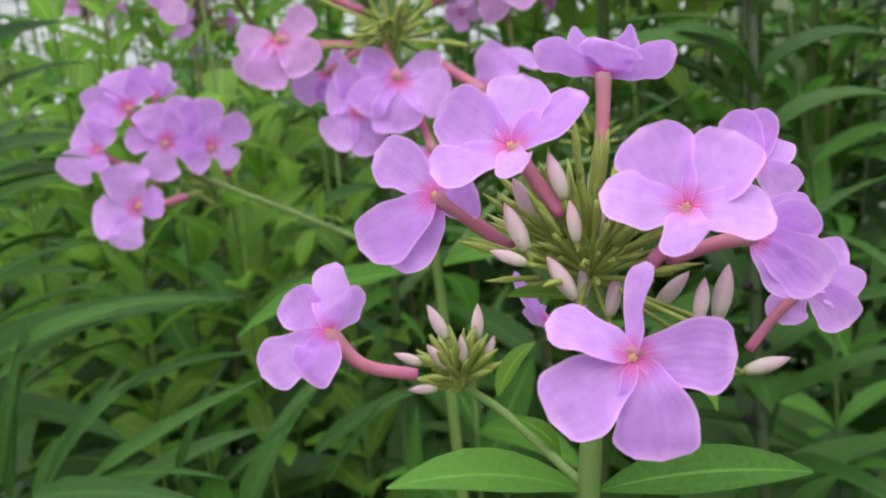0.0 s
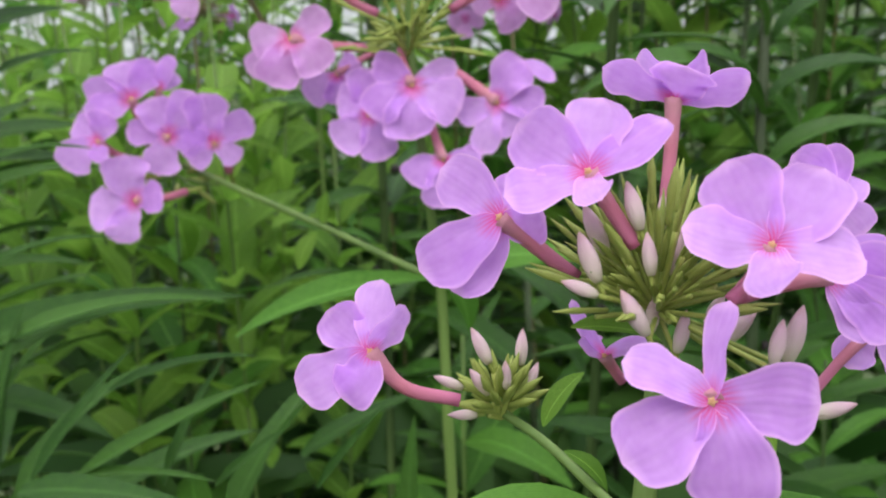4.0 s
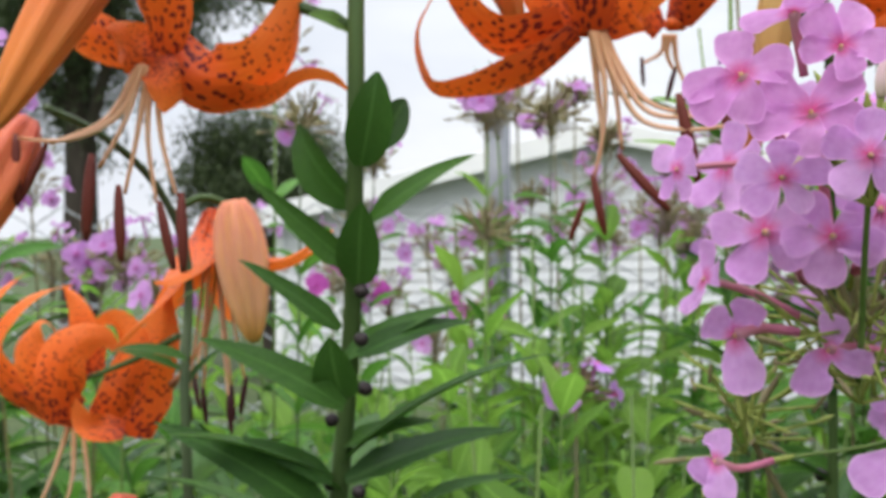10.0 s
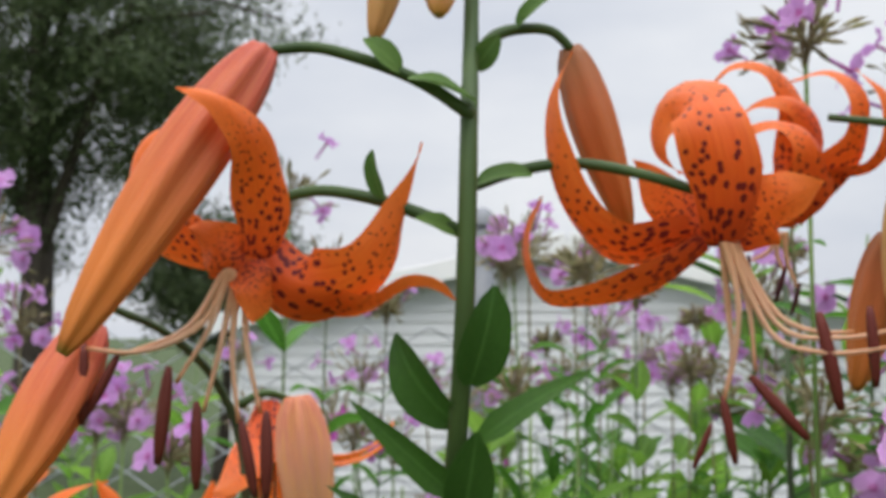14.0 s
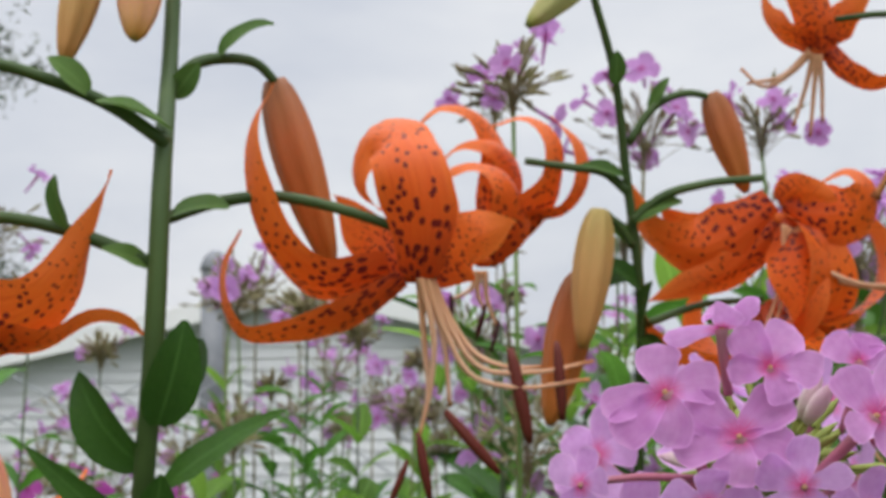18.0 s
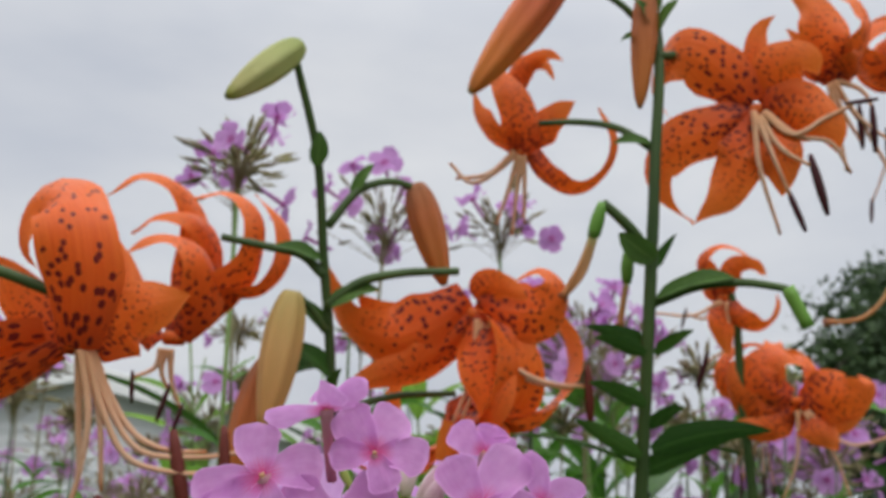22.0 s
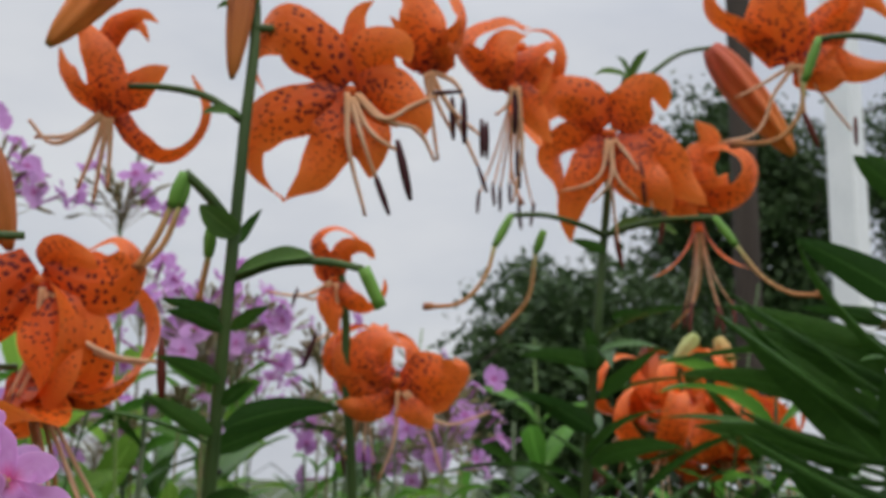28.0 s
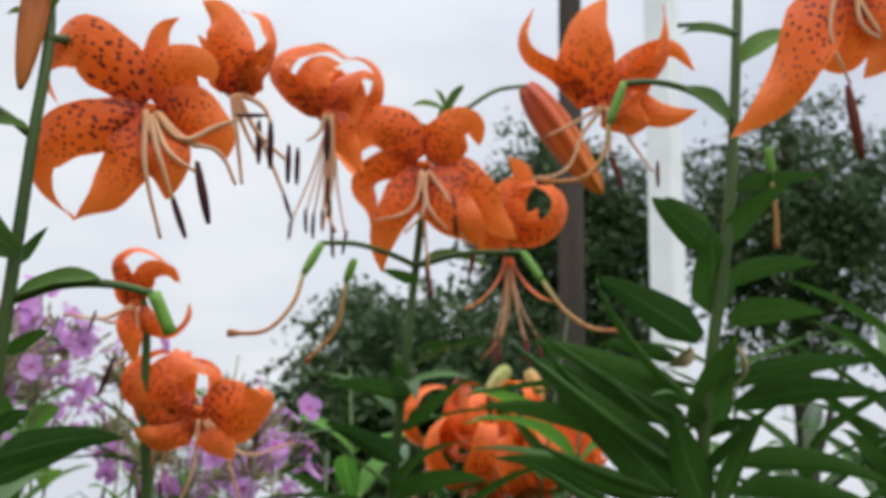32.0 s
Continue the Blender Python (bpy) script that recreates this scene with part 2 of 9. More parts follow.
FILAMENT = bud_material("filament", [(0.0, (0.84, 0.44, 0.22)), (0.5, (0.90, 0.58, 0.38)), (0.9, (0.86, 0.48, 0.28)), (1.0, (0.62, 0.22, 0.06))], 0.1)
STYLE = bud_material("style", [(0.0, (0.50, 0.50, 0.18)), (0.2, (0.62, 0.36, 0.15)), (0.9, (0.60, 0.24, 0.08)), (1.0, (0.32, 0.09, 0.03))], 0.1)
OVARY = stem_material("ovary", (0.09, 0.22, 0.03), (0.15, 0.30, 0.05))
ANTHER = stem_material("anther", (0.085, 0.014, 0.010), (0.165, 0.030, 0.018), 900.0)
ANTHER_DARK = stem_material("anther_dark", (0.035, 0.007, 0.012), (0.075, 0.014, 0.018), 900.0)


def phlox_material(name, petal, pale, eye, eye_size=0.20):
    m, n, l, b = material(name, 0.55, spec=0.25)
    uv, u, v = uv_parts(n, l)
    info = n.new("ShaderNodeObjectInfo")
    soft = noise_tex(n, l, 5.0, 2.0, "UV")
    f = calc(n, l, "ADD", calc(n, l, "MULTIPLY", soft.outputs["Fac"], 0.6), calc(n, l, "MULTIPLY", info.outputs["Random"], 0.4))
    col = ramp(n, l, f, [(0.25, petal), (0.8, pale)])
    vein = n.new("ShaderNodeTexWave")
    vein.bands_direction = "Y"
    vein.inputs["Scale"].default_value, vein.inputs["Distortion"].default_value = 2.6, 2.2
    l.new(uv, vein.inputs["Vector"])
    col = mix(n, l, calc(n, l, "MULTIPLY", vein.outputs["Fac"], 0.04), col, tuple(c * 0.8 for c in petal))
    # eye: a star that runs out along the middle of each petal
    off = calc(n, l, "MULTIPLY", calc(n, l, "ABSOLUTE", calc(n, l, "SUBTRACT", v, 0.5)), 0.25)
    reach = calc(n, l, "ADD", u, off)
    glow = calc(n, l, "SUBTRACT", 1.0, calc(n, l, "DIVIDE", reach, eye_size * 2.0), True)
    rays = calc(n, l, "ADD", 0.45, calc(n, l, "MULTIPLY", vein.outputs["Fac"], 0.75))
    col = mix(n, l, calc(n, l, "MULTIPLY", calc(n, l, "POWER", glow, 1.15), rays, True), col, eye)
    # petals' own slightly pale rims, whitened further to paint in light on the edges
    rim = calc(n, l, "SUBTRACT", calc(n, l, "MAXIMUM", u, calc(n, l, "MULTIPLY", calc(n, l, "ABSOLUTE", calc(n, l, "SUBTRACT", v, 0.5)), 2.0)), 0.86, True)
    col = mix(n, l, calc(n, l, "MULTIPLY", rim, 4.0, True), col, tuple(min(1, c * 1.25 + 0.06) for c in pale))
    l.new(col, b.inputs["Base Color"])
    bump(n, l, b, vein.outputs["Fac"], 0.08, 0.0003)
    thin(m, n, l, b, col, 0.48)
    return m


PHLOX = phlox_material("phlox_petal", (0.60, 0.275, 0.80), (0.77, 0.435, 0.94), (0.80, 0.045, 0.24), 0.155)
PHLOX_MID = phlox_material("phlox_petal_mid", (0.64, 0.300, 0.70), (0.80, 0.470, 0.86), (0.78, 0.045, 0.22), 0.19)
PHLOX_CROWN = phlox_material("phlox_petal_rose", (0.65, 0.255, 0.64), (0.79, 0.405, 0.78), (0.78, 0.045, 0.22), 0.19)
PHLOX_FAR = phlox_material("phlox_petal_deep", (0.52, 0.235, 0.58), (0.66, 0.370, 0.70), (0.50, 0.06, 0.30), 0.16)
PHLOX_HOT = phlox_material("phlox_petal_magenta", (0.52, 0.090, 0.44), (0.62, 0.140, 0.50), (0.45, 0.03, 0.25), 0.12)
PHLOX_TUBE = bud_material("phlox_tube", [(0.0, (0.62, 0.30, 0.36)), (0.5, (0.66, 0.22, 0.30)), (0.9, (0.64, 0.20, 0.34)), (1.0, (0.62, 0.16, 0.32))], 0.15)
PHLOX_EYE = bud_material("phlox_throat", [(0.0, (0.72, 0.10, 0.22)), (0.5, (0.82, 0.38, 0.26)), (0.9, (0.88, 0.62, 0.34)), (1.0, (0.80, 0.45, 0.24))], 0.1)
PHLOX_BUD = bud_material("phlox_bud", [(0.0, (0.66, 0.64, 0.42)), (0.3, (0.84, 0.70, 0.64)), (0.8, (0.82, 0.56, 0.64)), (1.0, (0.66, 0.40, 0.42))], 0.2)


# ---- builders ----
def mesh_of(name, verts, faces, mat, uvs=None, smooth=True):
    me = bpy.data.meshes.new(name)
    me.from_pydata(verts, [], faces)
    if uvs is not None:
        layer = me.uv_layers.new(name="UVMap")
        idx = np.empty(len(me.loops), int)
        me.loops.foreach_get("vertex_index", idx)
        layer.data.foreach_set("uv", np.asarray(uvs, float)[idx].ravel())
    if smooth:
        me.polygons.foreach_set("use_smooth", np.ones(len(me.polygons), bool))
    me.materials.append(mat)
    return me


ROOTED = {}  # plants whose parts are given in the garden's own coordinates


def part(name, me, parent, m=None, label=""):
    ob = new(name, me)
    ob.parent = parent
    if parent is not None and parent.name in ROOTED:
        ob.matrix_parent_inverse = ROOTED[parent.name]
    if m is not None:
        ob.matrix_basis = m
    return tagged(ob, label)


def thing(name, base, label, category, group="", kind=""):
    ob = new(name)
    ob.empty_display_size = 0.02
    ob.matrix_basis = Matrix.Translation(base)
    return tagged(ob, label, category, group, kind)


def plant(name, foot, label, category, group=""):
    ob = thing(name, foot, label, category, group)
    ROOTED[ob.name] = ob.matrix_basis.inverted()
    return ob


def along(way, hint=(0, 0, 1), roll=0.0, at=(0, 0, 0)):
    """A pose with +y along way and +z near hint."""
    y = Vector(way).normalized()
    x = y.cross(Vector(hint))
    if x.length < 1e-4:
        x = y.cross(Vector((1, 0.2, 0)))
    x.normalize()
    z = x.cross(y)
    m = Matrix((x, y, z)).transposed().to_4x4()
    m = m @ Matrix.Rotation(radians(roll), 4, "Y")
    m.translation = at
    return m


def curve_points(ctrl, n=12):
    """A smooth line through the control points, with no overshoot where long and short spans meet."""
    p = [Vector(c) for c in ctrl]
    last = len(p) - 1
    span = [(b - a).length for a, b in zip(p, p[1:])]
    way = [(p[min(k + 1, last)] - p[max(k - 1, 0)]).normalized() for k in range(last + 1)]
    for k in range(1, last):
        way[k] = ((p[k] - p[k - 1]) / span[k - 1] * span[k] + (p[k + 1] - p[k]) / span[k] * span[k - 1]).normalized()
    out = []
    for k in range(last):
        for s in range(n):
            t = s / n
            a, b, m0, m1 = p[k], p[k + 1], way[k] * span[k], way[k + 1] * span[k]
            out.append((2 * t**3 - 3 * t**2 + 1) * a + (t**3 - 2 * t**2 + t) * m0 + (3 * t**2 - 2 * t**3) * b + (t**3 - t**2) * m1)
    return out + [p[-1]]


def tube_mesh(name, pts, radius, mat, seg=8, lumps=0.0):
    """A closed tube along points; radius is a number or a function of 0..1."""
    pts = [Vector(p) for p in pts]
    n = len(pts)
    verts, faces, uvs = [], [], []
    side = None
    for k, p in enumerate(pts):
        way = (pts[min(k + 1, n - 1)] - pts[max(k - 1, 0)]).normalized()
        if side is None:
            side = way.cross(Vector((0.3, 0.2, 1)) if abs(way.z) < 0.9 else Vector((1, 0.3, 0))).normalized()
        side = (side - way * side.dot(way)).normalized()
        up = way.cross(side)
        u = k / (n - 1)
        r = radius(u) if callable(radius) else radius
        if lumps:
            r *= 1 + lumps * noise.noise(p * 180)
        for s in range(seg):
            a = 2 * math.pi * s / seg
            verts.append(p + (side * math.cos(a) + up * math.sin(a)) * r)
            uvs.append((u, s / seg))
    for k in range(n - 1):
        for s in range(seg):
            a, b = k * seg + s, k * seg + (s + 1) % seg
            faces.append((a, b, b + seg, a + seg))
    faces.append(tuple(range(seg))[::-1])
    faces.append(tuple(range((n - 1) * seg, n * seg)))
    return mesh_of(name, verts, faces, mat, uvs)


def blade_mesh(name, length, width, mat, turn=lambda u: 0.0, shape=lambda u: math.sin(math.pi * u), fold=0.15, wave=0.0, seed=0, nu=10, nv=4, twist=0.0):
    """A leaf or petal: starts at the origin along +y, bends toward +z by turn(u) degrees, with +z its upper face."""
    rng = random.Random(seed)
    ph = [rng.uniform(0, 6.28) for _ in range(3)]
    verts, faces, uvs = [], [], []
    y = z = 0.0
    for k in range(nu + 1):
        u = k / nu
        a = radians(turn(u))
        ny, nz = -math.sin(a), math.cos(a)
        w = width * 0.5 * max(shape(u), 0.0)
        tw = radians(twist * u)
        for s in range(nv + 1):
            v = 2 * s / nv - 1
            rise = fold * w * v * v + wave * width * abs(v) * math.sin(ph[0] + 9 * u + (1.6 if v > 0 else 0)) * min(1, 3 * u)
            px, pr = w * v * math.cos(tw) - rise * math.sin(tw), w * v * math.sin(tw) + rise * math.cos(tw)
            verts.append((px, y + pr * ny, z + pr * nz))
            uvs.append((u, s / nv))
        if k < nu:
            a2 = radians(turn((k + 0.5) / nu))
            y += math.cos(a2) * length / nu
            z += math.sin(a2) * length / nu
    for k in range(nu):
        for s in range(nv):
            a = k * (nv + 1) + s
            faces.append((a, a + 1, a + nv + 2, a + nv + 1))
    return mesh_of(name, verts, faces, mat, uvs)


def lathe_mesh(name, length, radius, mat, shape, lobes=0, depth=0.0, nu=14, seg=12, bend=0.0):
    """A body of revolution along +y, with lobes round it and a slight bend toward +z."""
    verts, faces, uvs = [], [], []
    for k in range(nu + 1):
        u = k / nu
        for s in range(seg):
            a = 2 * math.pi * s / seg
            r = radius * shape(u) * (1 + depth * math.cos(lobes * a))
            verts.append((r * math.cos(a), u * length, r * math.sin(a) + bend * length * math.sin(math.pi * u)))
            uvs.append((u, s / seg))
    for k in range(nu):
        for s in range(seg):
            a, b = k * seg + s, k * seg + (s + 1) % seg
            faces.append((a, b, b + seg, a + seg))
    faces.append(tuple(range(seg))[::-1])
    faces.append(tuple(range(nu * seg, (nu + 1) * seg)))
    return mesh_of(name, verts, faces, mat, uvs)


def lance(u):
    """Outline of a lily leaf: broad low down, drawn out to a point."""
    return min(1.0, 0.35 + 3.2 * u) * (1 - u ** 2.2) ** 0.9


def oval(u):
    return (math.sin(math.pi * min(1, u * 0.96 + 0.03)) ** 0.62) * (1 - 0.25 * u)


def ellip(u):
    return math.sin(math.pi * (u * 0.97 + 0.02)) ** 0.85


def tepal_shape(u):
    return min(1.0, 0.46 + 1.7 * u) * max(0.0, 1 - u ** 2.7) ** 0.85


def tepal_form(u, full=2.5):
    return min(1.0, 0.52 + 1.9 * u) ** 0.9 * max(0.0, 1 - u ** full) ** 0.9


def petal_form(u):
    return (0.20 + 0.95 * u ** 0.62) if u < 0.66 else (0.20 + 0.95 * 0.66 ** 0.62) * max(0.0, 1 - ((u - 0.66) / 0.34) ** 2.4) ** 0.5


def obovate(u):
    return (0.14 + 0.92 * u ** 0.72) if u < 0.60 else (0.14 + 0.92 * 0.60 ** 0.72) * max(0.0, 1 - ((u - 0.60) / 0.40) ** 2.3) ** 0.5


# shared leaf meshes, a few of each kind
LILY_LEAVES = [blade_mesh("lily_leaf", 1.0, 0.17, LEAF, lambda u, k=k: 9 - (18 + 11 * k) * u, lance, 0.35, 0.02, k, 10, 4, 8 * (k - 1)) for k in range(4)]
ARCHED_LEAVES = [blade_mesh("arched_leaf", 1.0, 0.17, LEAF, lambda u, k=k: 30 - (70 + 18 * k) * u, lance, 0.45, 0.02, 60 + k, 12, 4, 10 * (k - 1)) for k in range(3)]
OVAL_LEAVES = [blade_mesh("oval_leaf", 1.0, 0.62, LEAF, lambda u, k=k: 20 - (25 + 20 * k) * u, oval, 0.30, 0.02, 10 + k, 8, 6) for k in range(3)]
BRACTS = [blade_mesh("bract", 1.0, 0.62, LEAF_BRACT, lambda u, k=k: 20 - (25 + 20 * k) * u, oval, 0.30, 0.03, 13 + k, 8, 6) for k in range(3)]
BROAD_LEAVES = [blade_mesh("young_leaf", 1.0, 0.36, LEAF_BRIGHT, lambda u, k=k: 12 - (24 + 16 * k) * u, ellip, 0.30, 0.04, 30 + k, 8, 4, 12 * (k - 1)) for k in range(3)]
PHLOX_LEAVES = [blade_mesh("phlox_leaf", 1.0, 0.25, LEAF_PHLOX, lambda u, k=k: 14 - (32 + 16 * k) * u, ellip, 0.30, 0.03, 20 + k, 8, 4, 10 * (k - 1)) for k in range(4)]
BRIGHT_LEAVES = [blade_mesh("young_leaf", 1.0, 0.32, LEAF_BRIGHT, lambda u, k=k: 14 - (32 + 16 * k) * u, ellip, 0.30, 0.03, 30 + k, 8, 4, 10 * (k - 1)) for k in range(4)]


def leaf(parent, base, way, length, kinds, hint=(0, 0, 1), roll=0.0, width=1.0, name="leaf", label=""):
    me = kinds[int(abs(base[0] * 7919 + base[2] * 3571 + length * 977) * 10) % len(kinds)]
    m = along(way, hint, roll, base) @ Matrix.Diagonal((length * width, length, length, 1))
    return part(name, me, parent, m, label)


def petal_meshes(mat, tag, cup=0.0):
    return [blade_mesh("petal", 1.0, 1.06 - 0.10 * k, mat, lambda u, k=k: 20 + cup - (24 + 10 * k) * u - 30 * max(0, u - 0.75), obovate, 0.16 - 0.10 * k, 0.045, 40 + 7 * k, 12, 10, 6 - 6 * k) for k in range(3)]


PETALS = petal_meshes(PHLOX, "a")
PETALS_MID = petal_meshes(PHLOX_MID, "d")
THROAT = lathe_mesh("throat", 0.020, 0.026, PHLOX_EYE, lambda u: 0.5 + 0.5 * math.sin(2.6 * u + 0.3), 5, 0.25, 4, 10)
FLORET_TUBE = lathe_mesh("tube", 1.0, 0.046, PHLOX_TUBE, lambda u: 0.75 + 0.25 * u, 0, 0, 6, 10, 0.05)
SEPAL_CUP = lathe_mesh("calyx", 1.0, 0.105, CALYX, lambda u: (0.65 + 0.5 * u) if u < 0.6 else 0.95 * (1 - (u - 0.6) / 0.4) + 0.12, 5, 0.12, 8, 10)
SEPAL_DRY = lathe_mesh("dry_calyx", 1.0, 0.10, CALYX_DRY, lambda u: (0.65 + 0.5 * u) if u < 0.6 else 0.95 * (1 - (u - 0.6) / 0.4) + 0.12, 5, 0.12, 8, 10)
FLORET_ANTHER = lathe_mesh("anther", 1.6, 0.45, PHLOX_EYE, lambda u: max(0.2, math.sin(math.pi * (0.08 + 0.84 * u)) ** 0.5), 0, 0, 6, 8)
BUD_BODY = lathe_mesh("bud", 1.0, 0.17, PHLOX_BUD, lambda u: max(0.06, math.sin(math.pi * (0.16 + 0.83 * u)) ** 0.8), 5, 0.06, 12, 10)


def floret(plant, at, face, size=0.024, tube=0.022, roll=0.0, back=None, petals=PETALS, cup=0.0, missing=()):
    """One phlox floret: five petals round a throat on a long tube; at is the centre of its face."""
    rng = random.Random(int(abs(at[0] * 91733 + at[1] * 3301 + at[2] * 58771) * 100))
    m = along(face, (0.1, 0, 1), roll + rng.uniform(-8, 8), at)
    me = FLORET_TUBE
    back = Vector(back).normalized() if back is not None else -Vector(face).normalized()
    fl = part("floret", THROAT, plant, m @ Matrix.Diagonal((size, size, size, 1)))
    inv = m.to_3x3().inverted()
    tube, wide = tube / size, 1.25
    part("tube", me, fl, along(inv @ back, (0, 0, 1)) @ Matrix.Diagonal((wide, tube, wide, 1)))
    for k in range(5):
        if k in missing:
            continue
        a = 360 * k / 5 + rng.uniform(-5, 5)
        s = 0.51 * rng.uniform(0.93, 1.06)
        lift = rng.uniform(-10, 26) + cup
        pm = Matrix.Rotation(radians(a), 4, "Y") @ Matrix.Translation((0, 0.0, 0.03)) @ Matrix.Rotation(radians(90 - lift), 4, "X") @ Matrix.Rotation(radians(8), 4, "Y") @ Matrix.Diagonal((s, s, s, 1))
        part("petal", petals[rng.randrange(len(petals))], fl, pm)
    return fl


def stalk(plant, a, b, r=0.0006, mat=None, sag=0.0, name="stalk", seg=5):
    a, b = Vector(a), Vector(b)
    mid = (a + b) / 2 + Vector((0, 0, sag * (b - a).length))
    return part(name, tube_mesh(name, curve_points([a, mid, b], 4), r, mat or CALYX, seg), plant)


def calyx(plant, at, way, size=0.009, dry=False, fat=1.0):
    return part("calyx", SEPAL_DRY if dry else SEPAL_CUP, plant, along(way, at=at) @ Matrix.Diagonal((size * fat, size, size * fat, 1)))


def phlox_bud(plant, at, way, size=0.012):
    """A furled bud standing out of its green calyx."""
    way = Vector(way).normalized()
    b = part("bud", BUD_BODY, plant, along(way, at=at) @ Matrix.Diagonal((size, size, size, 1)))
    part("calyx", SEPAL_CUP, b, along((0, 1, 0), at=(0, -0.28, 0)) @ Matrix.Diagonal((0.62, 0.62, 0.62, 1)))
    return b


def sphere_ways(n, seed, low=-0.3):
    """Directions spread evenly over a dome, shaken a little."""
    rng = random.Random(seed)
    out = []
    for k in range(n):
        z = 1 - (1 - low) * (k + 0.5) / n
        a = k * 2.39996 + rng.uniform(-0.25, 0.25)
        r = math.sqrt(max(0, 1 - z * z))
        out.append(Vector((r * math.cos(a), r * math.sin(a), z + rng.uniform(-0.1, 0.1))).normalized())
    return out


def phlox_stem(plant, foot, top, pairs, leaf_len, seed, kinds=None, r=0.0022, mat=None, lean=0.02, first=0.12, rise=(0.15, 0.75), taper=0.35):
    """A phlox stem with pairs of opposite leaves, each pair turned across the last."""
    rng = random.Random(seed)
    foot, top = Vector(foot), Vector(top)
    mid = (foot + top) / 2 + Vector((rng.uniform(-lean, lean), rng.uniform(-lean, lean), 0))
    pts = curve_points([foot, mid, top], 7)
    part("stem", tube_mesh("stem", pts, lambda u: r * (1.1 - 0.45 * u), mat or STEM_PHLOX, 7), plant)
    a0 = rng.uniform(0, 180)
    for k in range(pairs):
        u = first + (0.97 - first) * (k + 0.5) / pairs
        p = pts[min(len(pts) - 1, int(u * (len(pts) - 1)))].lerp(pts[min(len(pts) - 1, int(u * (len(pts) - 1)) + 1)], (u * (len(pts) - 1)) % 1)
        for s in (0, 180):
            a = radians(a0 + 90 * (k % 2) + s + rng.uniform(-22, 22))
            w = Vector((math.cos(a), math.sin(a), rng.uniform(*rise)))
            leaf(plant, p, w, leaf_len * rng.uniform(0.75, 1.15) * (1 - taper * u), kinds or PHLOX_LEAVES, roll=rng.uniform(-25, 25))
    return pts


def tepal(flower, azimuth, length, width, start, end, side=0.0, seed=0, power=1.0):
    """One recurved tepal: leaves the throat at start degrees off the axis and curls back to end degrees."""
    neck = 0.17

    def turn(u):
        if u < neck:
            return 22 + (start - 22) * (u / neck) ** 1.5
        return start + (end - start) * ((u - neck) / (1 - neck)) ** power

    me = blade_mesh("tepal", length * 1.14, width, LILY, turn, tepal_shape, -0.30, 0.050, seed, 24, 8, 14 * math.sin(seed * 2.3))
    for k, v in enumerate(me.vertices):
        # the outer half swings sideways
        u = k // 9 / 24
        v.co.x += side * length * max(0.0, (u - 0.4) / 0.6) ** 1.6
    return part("tepal", me, flower, Matrix.Rotation(radians(azimuth), 4, "Y") @ Matrix.Translation((0, 0.0, 0.0022)))


